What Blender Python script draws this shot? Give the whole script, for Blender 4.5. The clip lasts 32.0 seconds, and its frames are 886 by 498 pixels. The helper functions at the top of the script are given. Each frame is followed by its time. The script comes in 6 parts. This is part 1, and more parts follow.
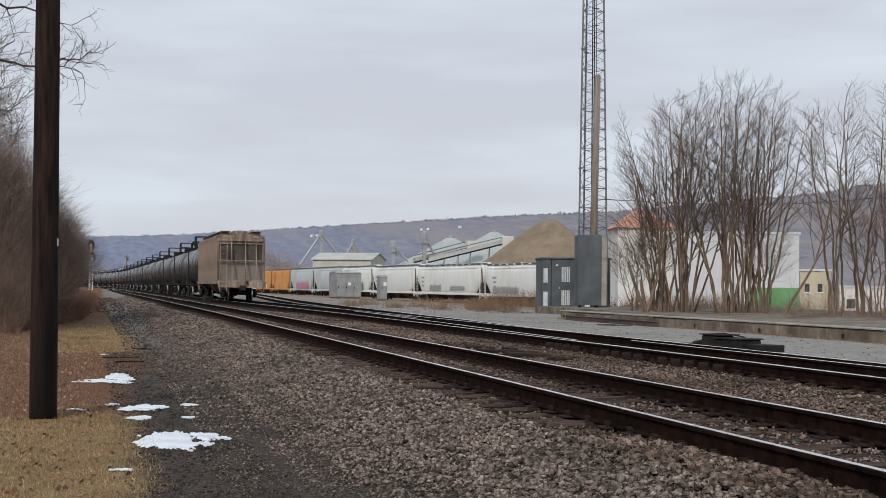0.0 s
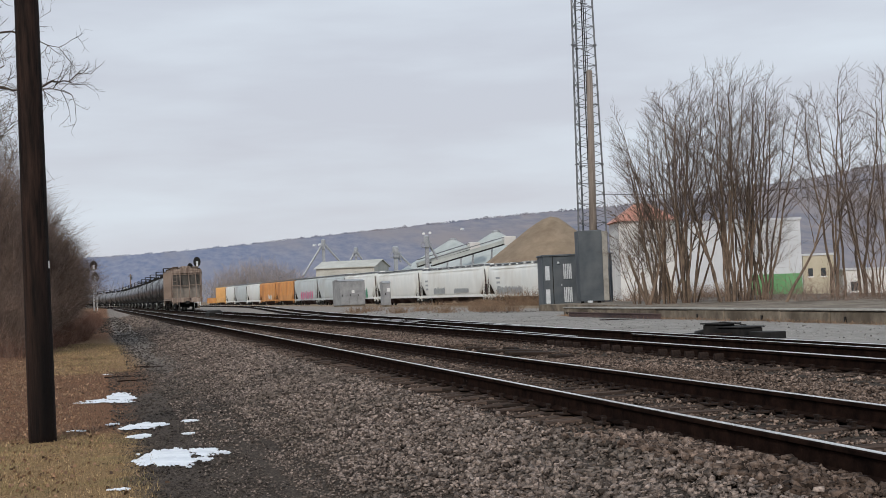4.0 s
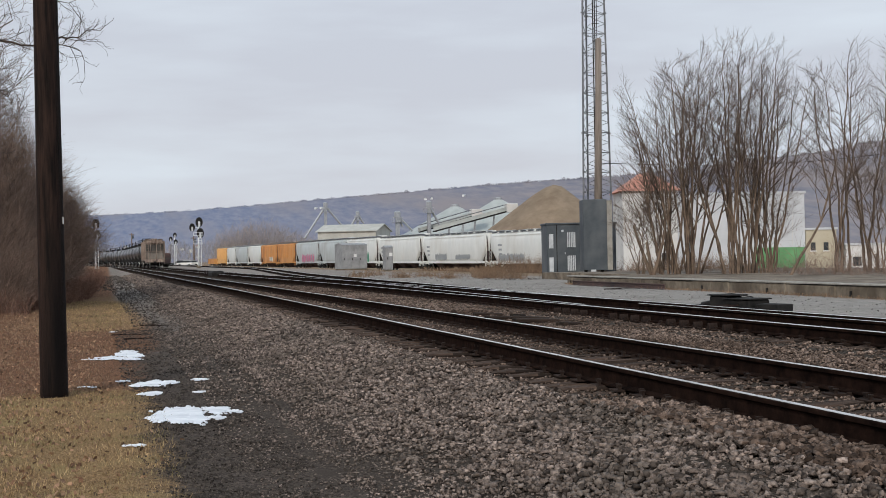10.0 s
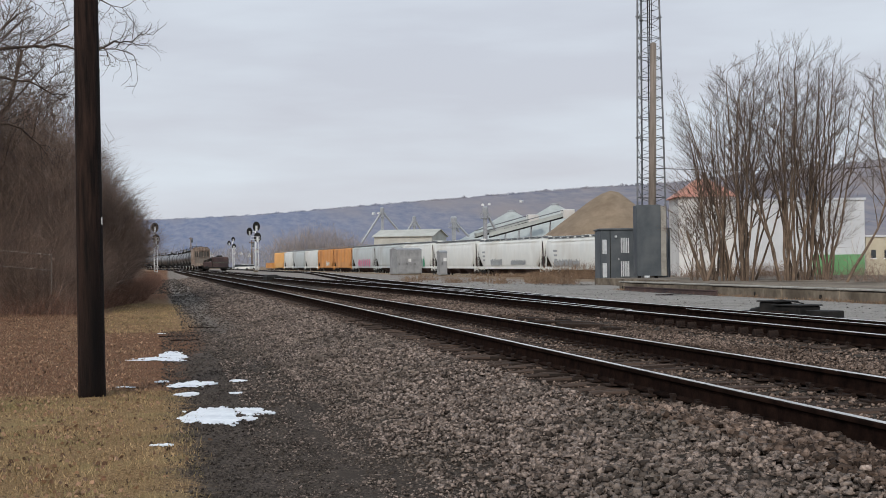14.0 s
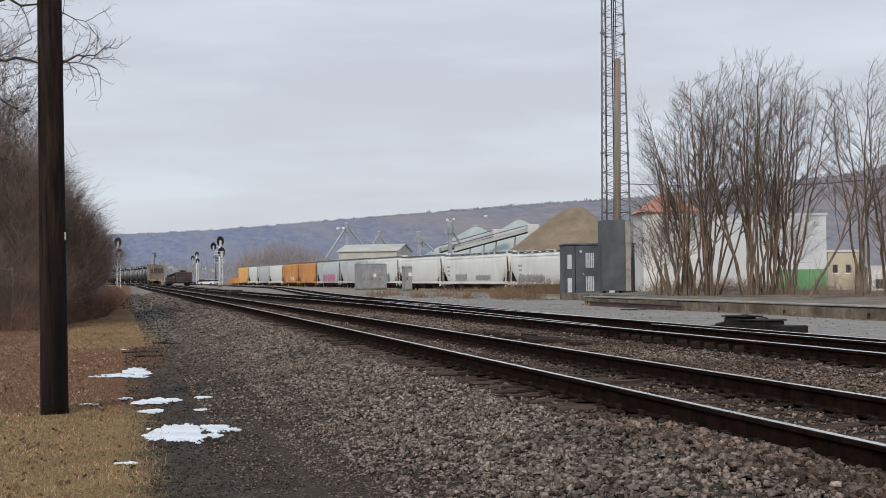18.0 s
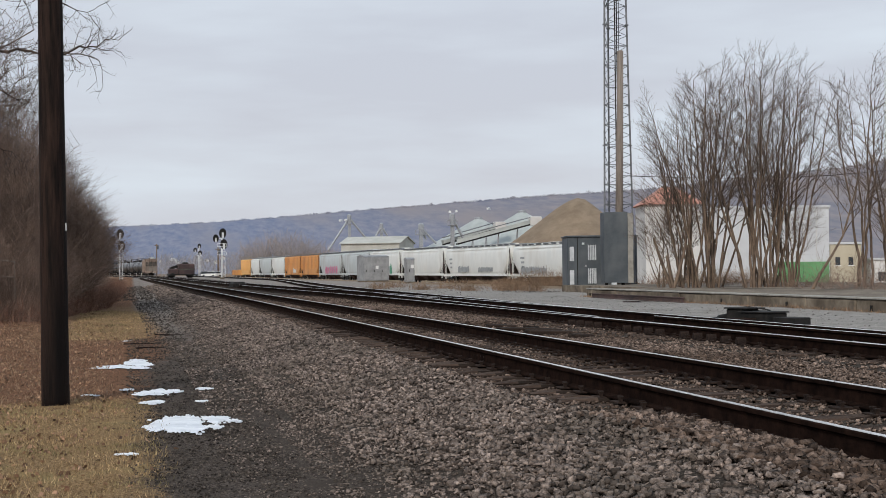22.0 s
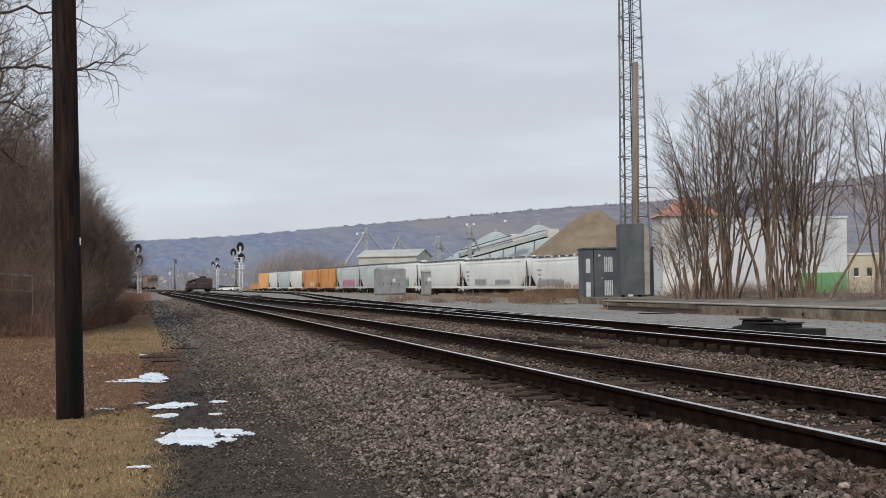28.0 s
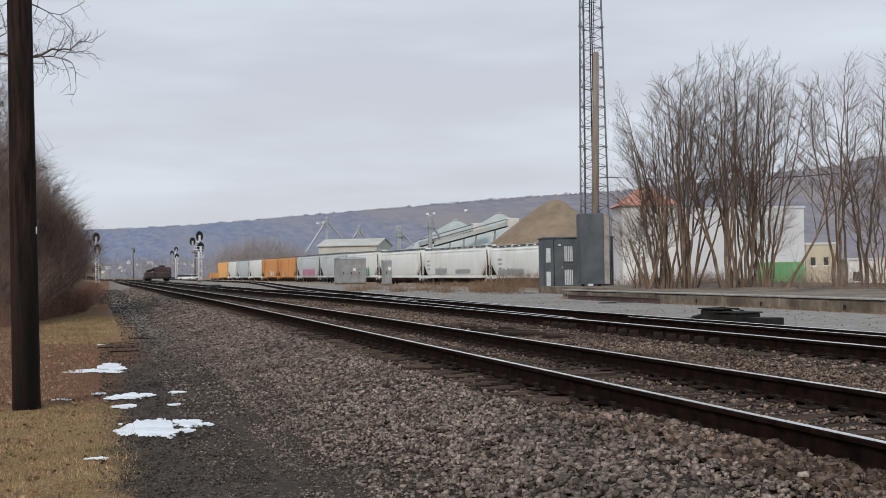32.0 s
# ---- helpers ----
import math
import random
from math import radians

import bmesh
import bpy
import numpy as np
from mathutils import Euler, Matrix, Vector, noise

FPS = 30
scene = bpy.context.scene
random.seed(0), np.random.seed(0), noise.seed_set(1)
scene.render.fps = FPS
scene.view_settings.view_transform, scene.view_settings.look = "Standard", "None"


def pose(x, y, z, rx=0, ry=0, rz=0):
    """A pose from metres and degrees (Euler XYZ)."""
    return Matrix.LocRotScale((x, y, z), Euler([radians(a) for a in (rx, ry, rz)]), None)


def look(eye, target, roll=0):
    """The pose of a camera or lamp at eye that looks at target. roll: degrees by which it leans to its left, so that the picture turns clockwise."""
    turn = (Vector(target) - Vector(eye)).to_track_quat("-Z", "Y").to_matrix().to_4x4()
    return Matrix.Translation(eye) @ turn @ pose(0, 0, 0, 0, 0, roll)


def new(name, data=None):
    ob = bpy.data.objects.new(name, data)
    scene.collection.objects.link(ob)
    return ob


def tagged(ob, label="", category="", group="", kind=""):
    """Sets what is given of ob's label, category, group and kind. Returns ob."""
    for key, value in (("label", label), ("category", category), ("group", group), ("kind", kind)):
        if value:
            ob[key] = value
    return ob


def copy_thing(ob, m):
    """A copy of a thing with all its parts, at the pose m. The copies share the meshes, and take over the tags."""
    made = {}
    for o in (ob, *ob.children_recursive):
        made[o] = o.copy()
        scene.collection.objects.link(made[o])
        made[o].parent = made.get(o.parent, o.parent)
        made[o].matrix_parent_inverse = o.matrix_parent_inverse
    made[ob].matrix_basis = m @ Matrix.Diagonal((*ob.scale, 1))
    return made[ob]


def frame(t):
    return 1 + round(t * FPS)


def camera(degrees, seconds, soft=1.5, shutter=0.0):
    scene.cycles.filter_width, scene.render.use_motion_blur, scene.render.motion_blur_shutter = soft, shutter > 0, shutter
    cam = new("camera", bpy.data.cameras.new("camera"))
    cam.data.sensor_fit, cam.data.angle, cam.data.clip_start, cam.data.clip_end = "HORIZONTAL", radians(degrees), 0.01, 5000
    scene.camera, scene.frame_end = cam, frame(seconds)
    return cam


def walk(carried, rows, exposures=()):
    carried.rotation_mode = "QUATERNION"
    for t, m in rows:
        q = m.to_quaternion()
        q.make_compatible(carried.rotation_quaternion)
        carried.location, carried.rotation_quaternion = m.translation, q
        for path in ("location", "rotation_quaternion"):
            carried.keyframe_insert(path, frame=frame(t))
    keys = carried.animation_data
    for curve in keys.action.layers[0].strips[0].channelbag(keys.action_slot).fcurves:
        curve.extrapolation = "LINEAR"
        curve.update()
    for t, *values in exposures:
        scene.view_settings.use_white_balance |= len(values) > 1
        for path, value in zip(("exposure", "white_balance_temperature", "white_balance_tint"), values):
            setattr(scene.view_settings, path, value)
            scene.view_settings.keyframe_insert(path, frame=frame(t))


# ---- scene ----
cam = camera(38.1, 32.0, 0.6)

PATH = [
    (0, (-0.3262, -0.5497, 1.6634), (4.826, 18.766, 2.259), 0.61),
    (0.5, (-0.2746, -0.5424, 1.6617), (4.804, 18.794, 2.210), -1.08),
    (1, (-0.2395, -0.5464, 1.6553), (4.864, 18.781, 2.300), -1.22),
    (1.5, (-0.2317, -0.5538, 1.6653), (4.874, 18.772, 2.348), -1.42),
    (2, (-0.2298, -0.5602, 1.6630), (4.853, 18.768, 2.413), -1.38),
    (2.5, (-0.2174, -0.5542, 1.6646), (4.882, 18.771, 2.401), -1.55),
    (4.5, (-0.1720, -0.5422, 1.6566), (4.929, 18.786, 2.282), -2.36),
    (5, (-0.1695, -0.5432, 1.6676), (4.856, 18.804, 2.338), -1.32),
    (5.5, (-0.1776, -0.5686, 1.6557), (4.740, 18.807, 2.288), -1.26),
    (6, (-0.1891, -0.5829, 1.6523), (4.549, 18.845, 1.993), -1.19),
    (6.5, (-0.1910, -0.5801, 1.6523), (3.973, 18.982, 1.558), -1.51),
    (7, (-0.1947, -0.5364, 1.6526), (3.495, 19.120, 1.496), -1.33),
    (7.5, (-0.1860, -0.5353, 1.6543), (3.084, 19.196, 1.706), -1.76),
    (8, (-0.1762, -0.5372, 1.6445), (3.492, 19.123, 1.680), -1.78),
    (8.5, (-0.2513, -0.5653, 1.6550), (3.488, 19.082, 1.668), -1.47),
    (9, (-0.3088, -0.5582, 1.6498), (3.648, 19.047, 1.637), -1.33),
    (9.5, (-0.3483, -0.5246, 1.6478), (4.059, 18.984, 1.588), -1.44),
    (10, (-0.3330, -0.5006, 1.6465), (4.746, 18.843, 1.761), -0.99),
    (10.5, (-0.2459, -0.5419, 1.6343), (4.621, 18.856, 1.833), 0.23),
    (11, (-0.1190, -0.5026, 1.6245), (4.605, 18.930, 1.845), -0.18),
    (11.5, (-0.0680, -0.4957, 1.6233), (4.738, 18.917, 1.859), -0.92),
    (12, (-0.0950, -0.4428, 1.6190), (4.905, 18.920, 1.903), -0.49),
    (12.5, (-0.1426, -0.4390, 1.6135), (5.254, 18.816, 1.954), -0.53),
    (13, (-0.1151, -0.4479, 1.6071), (4.829, 18.930, 1.862), -0.66),
    (13.5, (-0.0773, -0.4340, 1.6031), (4.498, 19.034, 1.850), -0.67),
    (14, (-0.0626, -0.4323, 1.6030), (4.150, 19.118, 1.818), -0.64),
    (14.5, (-0.0580, -0.4074, 1.6016), (4.070, 19.161, 1.782), -0.57),
    (16.5, (-0.0739, -0.3947, 1.6094), (4.439, 19.084, 2.073), -0.43),
    (17, (-0.0685, -0.3702, 1.6079), (4.529, 19.090, 2.006), -0.67),
    (17.5, (-0.0791, -0.3927, 1.6109), (4.602, 19.047, 2.022), -0.51),
    (18, (-0.0795, -0.3835, 1.6111), (4.670, 19.039, 2.051), -0.66),
    (18.5, (-0.0797, -0.3761, 1.6062), (4.722, 19.034, 2.031), -0.10),
    (19, (-0.0807, -0.3806, 1.6074), (4.734, 19.028, 1.943), -0.42),
    (19.5, (-0.0732, -0.3531, 1.6035), (4.967, 18.999, 1.907), -0.07),
    (20, (-0.0819, -0.3776, 1.6042), (4.890, 18.992, 1.899), -0.44),
    (20.5, (-0.0861, -0.3678, 1.6078), (4.838, 19.015, 1.830), -0.11),
    (21, (-0.0841, -0.3697, 1.6082), (4.659, 19.058, 1.850), -0.11),
    (21.5, (-0.0665, -0.3359, 1.6075), (4.653, 19.098, 1.845), -0.60),
    (22, (-0.0606, -0.3466, 1.5997), (4.652, 19.088, 1.919), -0.62),
    (22.5, (-0.0515, -0.3513, 1.6101), (4.663, 19.079, 2.082), -1.06),
    (23, (-0.0341, -0.3681, 1.6017), (4.671, 19.065, 2.052), -1.56),
    (23.5, (0.0023, -0.3589, 1.5895), (4.849, 19.040, 2.045), -1.87),
    (24, (0.0110, -0.4116, 1.5938), (4.888, 18.980, 2.004), -1.57),
    (24.5, (0.0178, -0.4316, 1.5873), (4.812, 18.981, 2.001), -1.78),
    (26.5, (0.0502, -0.4054, 1.5927), (4.724, 19.037, 1.955), -1.78),
    (27, (0.0525, -0.4189, 1.5909), (4.696, 19.029, 2.061), -1.31),
    (27.5, (0.0286, -0.4352, 1.5942), (4.407, 19.075, 2.037), -1.41),
    (28, (-0.0039, -0.4006, 1.5927), (4.446, 19.091, 2.115), -0.90),
    (28.5, (-0.0203, -0.4200, 1.5870), (4.586, 19.036, 2.092), -0.92),
    (29, (-0.0209, -0.4235, 1.5987), (4.632, 19.022, 2.051), -0.44),
    (29.5, (-0.0133, -0.3955, 1.5945), (4.650, 19.043, 2.240), -1.19),
    (30, (-0.0127, -0.3992, 1.6007), (4.707, 19.024, 2.296), -0.98),
    (30.5, (-0.0140, -0.4172, 1.5947), (4.750, 18.999, 2.144), -0.31),
    (31, (-0.0062, -0.4014, 1.5880), (4.913, 18.980, 1.979), -0.47),
    (31.5, (-0.0050, -0.4050, 1.5980), (4.885, 18.984, 1.979), -0.36),
    (32, (0.0024, -0.3607, 1.5972), (5.049, 18.989, 1.943), -0.88),
]
walk(cam, [(t, look(eye, target, roll)) for t, eye, target, roll in PATH])

# ---- world, sun ----
world = bpy.data.worlds.new("world")
scene.world = world
world.use_nodes = True
wn, wl = world.node_tree.nodes, world.node_tree.links
sky = wn.new("ShaderNodeTexSky")
sky.sky_type, sky.sun_disc = "NISHITA", False
sky.sun_elevation, sky.sun_rotation = radians(33), radians(211)
sky.air_density, sky.dust_density, sky.ozone_density = 1.0, 2.5, 1.5
veil_geo = wn.new("ShaderNodeTexCoord")
veil_sep = wn.new("ShaderNodeSeparateXYZ")
veil_ramp = wn.new("ShaderNodeValToRGB")
wl.new(veil_geo.outputs["Generated"], veil_sep.inputs[0])
wl.new(veil_sep.outputs["Z"], veil_ramp.inputs[0])
for pos, c in ((0.0, (0.555, 0.56, 0.615)), (0.05, (0.585, 0.60, 0.66)), (0.09, (0.59, 0.67, 0.75)), (0.14, (0.51, 0.675, 0.79)), (0.24, (0.46, 0.65, 0.79)), (1.0, (0.55, 0.69, 0.82))):
    e = veil_ramp.color_ramp.elements[0] if pos == 0.0 else (veil_ramp.color_ramp.elements[1] if pos == 1.0 else veil_ramp.color_ramp.elements.new(pos))
    e.position, e.color = pos, (*c, 1)
veil_map = wn.new("ShaderNodeMapping")
veil_map.inputs["Scale"].default_value = (1.6, 1.6, 9.0)
veil_noise = wn.new("ShaderNodeTexNoise")
veil_noise.inputs["Scale"].default_value, veil_noise.inputs["Detail"].default_value = 2.2, 5
wl.new(veil_geo.outputs["Generated"], veil_map.inputs[0])
wl.new(veil_map.outputs[0], veil_noise.inputs["Vector"])
veil_mul = wn.new("ShaderNodeMix")
veil_mul.data_type = "RGBA"
cloud_ramp = wn.new("ShaderNodeValToRGB")
cloud_ramp.color_ramp.elements[0].position, cloud_ramp.color_ramp.elements[1].position = 0.40, 0.68
wl.new(veil_noise.outputs["Fac"], cloud_ramp.inputs[0])
wl.new(cloud_ramp.outputs[0], veil_mul.inputs["Factor"])
wl.new(veil_ramp.outputs[0], veil_mul.inputs["A"])
veil_mul.inputs["B"].default_value = (0.665, 0.725, 0.795, 1)
soft_mix = wn.new("ShaderNodeMix")
soft_mix.data_type = "RGBA"
soft_mix.inputs["Factor"].default_value = 0.85
wl.new(veil_ramp.outputs[0], soft_mix.inputs["A"])
wl.new(veil_mul.outputs["Result"], soft_mix.inputs["B"])
bg_sky, bg_veil, bg_add = wn["Background"], wn.new("ShaderNodeBackground"), wn.new("ShaderNodeAddShader")
wl.new(sky.outputs[0], bg_sky.inputs["Color"])
bg_sky.inputs["Strength"].default_value = 0.008
wl.new(soft_mix.outputs["Result"], bg_veil.inputs["Color"])
bg_veil.inputs["Strength"].default_value = 1.02
wl.new(bg_sky.outputs[0], bg_add.inputs[0])
wl.new(bg_veil.outputs[0], bg_add.inputs[1])
wl.new(bg_add.outputs[0], wn["World Output"].inputs["Surface"])
sun = new("sun", bpy.data.lights.new("sun", "SUN"))
sun.data.energy, sun.data.angle, sun.data.color = 2.0, radians(10), (1.0, 0.93, 0.84)
sun.matrix_world = look((-42, -70, 52), (0, 0, 0))

# ---- materials ----
def surface(name, a, b, scale=3.0, rough=0.8, bump=0.0, bump_scale=None, metal=0.0, fine=None, c=None, c_scale=0.4, island=0.0, stretch=(1, 1, 1), spec=None, grow=0.0, pieces=False):
    """Two colours mixed by a noise, a third by a broader one, grain, relief and a spread from piece to piece."""
    m = bpy.data.materials.new(name)
    m.use_nodes = True
    n, l = m.node_tree.nodes, m.node_tree.links
    bsdf = n["Principled BSDF"]
    co = n.new("ShaderNodeTexCoord")
    mp = n.new("ShaderNodeMapping")
    mp.inputs["Scale"].default_value = stretch
    l.new(co.outputs["Object"], mp.inputs[0])
    n1 = n.new("ShaderNodeTexNoise")
    n1.inputs["Scale"].default_value, n1.inputs["Detail"].default_value, n1.inputs["Roughness"].default_value = scale, 6, 0.65
    l.new(mp.outputs[0], n1.inputs["Vector"])
    r1 = n.new("ShaderNodeValToRGB")
    r1.color_ramp.elements[0].position, r1.color_ramp.elements[1].position = 0.36, 0.66
    r1.color_ramp.elements[0].color, r1.color_ramp.elements[1].color = (*a, 1), (*b, 1)
    l.new(n1.outputs["Fac"], r1.inputs[0])
    out = r1.outputs[0]
    if c:
        n2 = n.new("ShaderNodeTexNoise")
        n2.inputs["Scale"].default_value, n2.inputs["Detail"].default_value = c_scale, 4
        l.new(mp.outputs[0], n2.inputs["Vector"])
        r2 = n.new("ShaderNodeValToRGB")
        r2.color_ramp.elements[0].position, r2.color_ramp.elements[1].position = 0.46, 0.66
        l.new(n2.outputs["Fac"], r2.inputs[0])
        mx = n.new("ShaderNodeMix")
        mx.data_type = "RGBA"
        l.new(r2.outputs[0], mx.inputs["Factor"])
        l.new(out, mx.inputs["A"])
        mx.inputs["B"].default_value = (*c, 1)
        out = mx.outputs["Result"]
    if island:
        g = n.new("ShaderNodeNewGeometry")
        oi = n.new("ShaderNodeObjectInfo")
        ad = n.new("ShaderNodeMath")
        ad.operation = "ADD"
        l.new(g.outputs["Random Per Island"], ad.inputs[0])
        l.new(oi.outputs["Random"], ad.inputs[1])
        mr = n.new("ShaderNodeMapRange")
        mr.inputs["From Max"].default_value = 2.0
        if pieces:
            ad.operation, mr.inputs["From Max"].default_value = "MAXIMUM", 1.0
            l.new(g.outputs["Random Per Island"], ad.inputs[1])
        mr.inputs["To Min"].default_value, mr.inputs["To Max"].default_value = 1 - island, 1 + island
        l.new(ad.outputs[0], mr.inputs["Value"])
        hs = n.new("ShaderNodeHueSaturation")
        l.new(out, hs.inputs["Color"])
        l.new(mr.outputs[0], hs.inputs["Value"])
        out = hs.outputs[0]
    l.new(out, bsdf.inputs["Base Color"])
    bsdf.inputs["Roughness"].default_value, bsdf.inputs["Metallic"].default_value = rough, metal
    if spec is not None:
        bsdf.inputs["Specular IOR Level"].default_value = spec
    if bump:
        n3 = n.new("ShaderNodeTexNoise")
        n3.inputs["Scale"].default_value, n3.inputs["Detail"].default_value = bump_scale or scale * 4, 5
        l.new(mp.outputs[0], n3.inputs["Vector"])
        bp = n.new("ShaderNodeBump")
        bp.inputs["Strength"].default_value, bp.inputs["Distance"].default_value = bump, 0.02
        l.new(n3.outputs["Fac"], bp.inputs["Height"])
        l.new(bp.outputs[0], bsdf.inputs["Normal"])
    # glow in the surface's own colour, for the haze painted on the far ridge
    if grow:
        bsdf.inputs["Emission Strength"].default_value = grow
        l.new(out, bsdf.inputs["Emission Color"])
    return m


M_stone = surface("ballast_stone", (0.05, 0.0395, 0.0345), (0.325, 0.257, 0.22), 30, 0.9, 0.5, 70, island=0.7, c=(0.115, 0.094, 0.08), c_scale=0.6, pieces=True, spec=0.05)
M_trackstone = surface("stained_ballast_stone", (0.046, 0.033, 0.027), (0.30, 0.223, 0.182), 30, 0.9, 0.5, 70, island=0.7, c=(0.075, 0.052, 0.04), c_scale=0.5, pieces=True, spec=0.05)
M_bark = surface("bark", (0.075, 0.052, 0.038), (0.23, 0.165, 0.118), 8, 0.95, 0.4, 30, stretch=(1, 1, 0.2))
M_darkbark = surface("dark_bark", (0.032, 0.023, 0.018), (0.105, 0.075, 0.057), 8, 0.95, 0.4, 30, stretch=(1, 1, 0.2))
M_twig = surface("twig_bark", (0.065, 0.046, 0.036), (0.19, 0.138, 0.108), 1.5, 0.95, island=0.35, pieces=True)
M_brush = surface("brush_twig", (0.14, 0.095, 0.074), (0.31, 0.215, 0.165), 0.7, 0.95, island=0.5, pieces=True)
# tie sides: creosote, darkened further so the shade between ties is painted in
M_rustwood = surface("creosoted_shaded_tie", (0.010, 0.008, 0.007), (0.045, 0.033, 0.026), 4, 0.9, 0.6, 25, c=(0.035, 0.023, 0.018), c_scale=0.5, island=0.45, spec=0.1, stretch=(0.6, 3, 3))
M_tietop = surface("worn_lit_tie_top", (0.018, 0.012, 0.010), (0.115, 0.082, 0.064), 6, 0.9, 0.8, 25, c=(0.08, 0.052, 0.039), c_scale=0.6, island=0.45, spec=0.1, stretch=(0.5, 4, 4))
M_railside = surface("rusted_rail_web", (0.006, 0.0036, 0.003), (0.024, 0.013, 0.0095), 6, 0.9, 0.2, 40, spec=0.03)
M_railtop = surface("polished_rail_head", (0.90, 0.87, 0.83), (0.98, 0.95, 0.91), 5, 0.3, metal=1.0)
M_plate = surface("rusted_plate", (0.013, 0.009, 0.008), (0.042, 0.027, 0.021), 10, 0.9, 0.3, 60, spec=0.15)
M_pole = surface("creosoted_pole", (0.005, 0.0035, 0.003), (0.036, 0.0205, 0.0155), 5, 0.75, 0.5, 30, c=(0.004, 0.003, 0.003), c_scale=1.2, stretch=(3, 3, 0.25), spec=0.12)
M_poleold = surface("weathered_pole_wood", (0.16, 0.13, 0.11), (0.27, 0.225, 0.19), 6, 0.9, 0.4, 30, stretch=(2, 2, 0.15))
M_galv = surface("galvanised_steel", (0.30, 0.31, 0.33), (0.45, 0.46, 0.48), 4, 0.5, metal=0.5)
M_towersteel = surface("tower_steel", (0.10, 0.105, 0.115), (0.19, 0.195, 0.21), 2, 0.6, metal=0.3)
M_slate = surface("slate_painted_steel", (0.045, 0.055, 0.065), (0.075, 0.088, 0.10), 1.2, 0.6, 0.1, 20, c=(0.10, 0.11, 0.12), c_scale=0.7)
M_louvre = surface("pale_louvre", (0.42, 0.44, 0.46), (0.6, 0.62, 0.64), 3, 0.5)
M_silver = surface("aluminium_sheet", (0.27, 0.27, 0.27), (0.40, 0.40, 0.40), 1.5, 0.5, metal=0.35)
M_concrete = surface("weathered_concrete", (0.105, 0.082, 0.06), (0.27, 0.22, 0.165), 2.5, 0.9, 0.5, 20, c=(0.075, 0.056, 0.038), c_scale=0.5)
M_white = surface("white_car_paint", (0.68, 0.695, 0.675), (0.77, 0.78, 0.755), 0.5, 0.55, c=(0.63, 0.62, 0.58), c_scale=0.3, stretch=(1, 1, 0.6))
M_grey = surface("grey_car_paint", (0.46, 0.50, 0.505), (0.54, 0.58, 0.585), 0.6, 0.55, c=(0.42, 0.43, 0.42), c_scale=0.35, stretch=(1, 1, 0.6))
M_orange = surface("orange_car_paint", (0.56, 0.25, 0.075), (0.68, 0.34, 0.115), 0.7, 0.6, c=(0.42, 0.17, 0.05), c_scale=0.5, stretch=(1, 1, 0.35))
M_amber = surface("amber_car_paint", (0.72, 0.38, 0.12), (0.8, 0.47, 0.18), 0.7, 0.6)
M_tank = surface("black_tank_paint", (0.036, 0.035, 0.037), (0.09, 0.087, 0.088), 0.7, 0.33, c=(0.12, 0.117, 0.115), c_scale=0.4, stretch=(1, 1, 0.3), island=0.6)
M_black = surface("black_steel", (0.007, 0.007, 0.007), (0.024, 0.021, 0.019), 3, 0.75, spec=0.25)
M_tan = surface("dusty_tan_car_paint", (0.165, 0.118, 0.093), (0.385, 0.305, 0.25), 2.2, 0.85, c=(0.12, 0.08, 0.06), c_scale=1.6, stretch=(1.5, 1.5, 0.12))
M_slope = surface("weathered_olive_sheet", (0.225, 0.20, 0.175), (0.34, 0.305, 0.27), 1.4, 0.8, c=(0.15, 0.125, 0.10), c_scale=0.7)
# flat dark colour for painted recess shade, also the track machine's side band
M_dark = surface("recess_shade_and_dark_trim", (0.04, 0.036, 0.032), (0.095, 0.086, 0.076), 1.2, 0.9)
M_snow = surface("old_snow_ice", (0.72, 0.75, 0.80), (0.9, 0.92, 0.95), 9, 0.3, 0.3, 40, c=(0.62, 0.65, 0.70), c_scale=3)
M_pile = surface("brown_gravel_pile", (0.17, 0.122, 0.082), (0.25, 0.19, 0.132), 0.35, 0.95, 0.6, 4, c=(0.20, 0.148, 0.10), c_scale=0.05)
M_roofgrey = surface("grey_sheet_roof", (0.31, 0.335, 0.325), (0.42, 0.445, 0.43), 0.4, 0.6)
M_shed = surface("cream_shed_sheet", (0.38, 0.375, 0.34), (0.48, 0.475, 0.435), 0.4, 0.7)
M_wallwhite = surface("white_wall_sheet", (0.60, 0.59, 0.575), (0.74, 0.73, 0.715), 0.3, 0.8, c=(0.54, 0.52, 0.50), c_scale=0.12)
M_wallgrey = surface("pale_grey_wall", (0.50, 0.515, 0.54), (0.60, 0.615, 0.64), 0.3, 0.8)
M_redroof = surface("red_tile_roof", (0.42, 0.18, 0.13), (0.54, 0.28, 0.21), 0.8, 0.8)
M_green = surface("green_painted_steel", (0.10, 0.26, 0.105), (0.15, 0.35, 0.155), 0.7, 0.6)
M_cream = surface("cream_siding", (0.46, 0.405, 0.30), (0.54, 0.485, 0.375), 0.6, 0.8)
M_window = surface("dark_glass", (0.03, 0.035, 0.04), (0.06, 0.065, 0.07), 0.8, 0.15)
M_signalwhite = surface("signal_grey_paint", (0.68, 0.69, 0.70), (0.82, 0.83, 0.84), 2, 0.5)
M_rust = surface("rust_brown", (0.045, 0.028, 0.027), (0.10, 0.060, 0.054), 1.2, 0.9, c=(0.035, 0.024, 0.026), c_scale=0.6)
M_pink = surface("magenta_spray_paint", (0.55, 0.10, 0.22), (0.7, 0.22, 0.36), 2, 0.6)
M_greenpaint = surface("green_spray_paint", (0.04, 0.22, 0.13), (0.08, 0.33, 0.2), 2, 0.6)
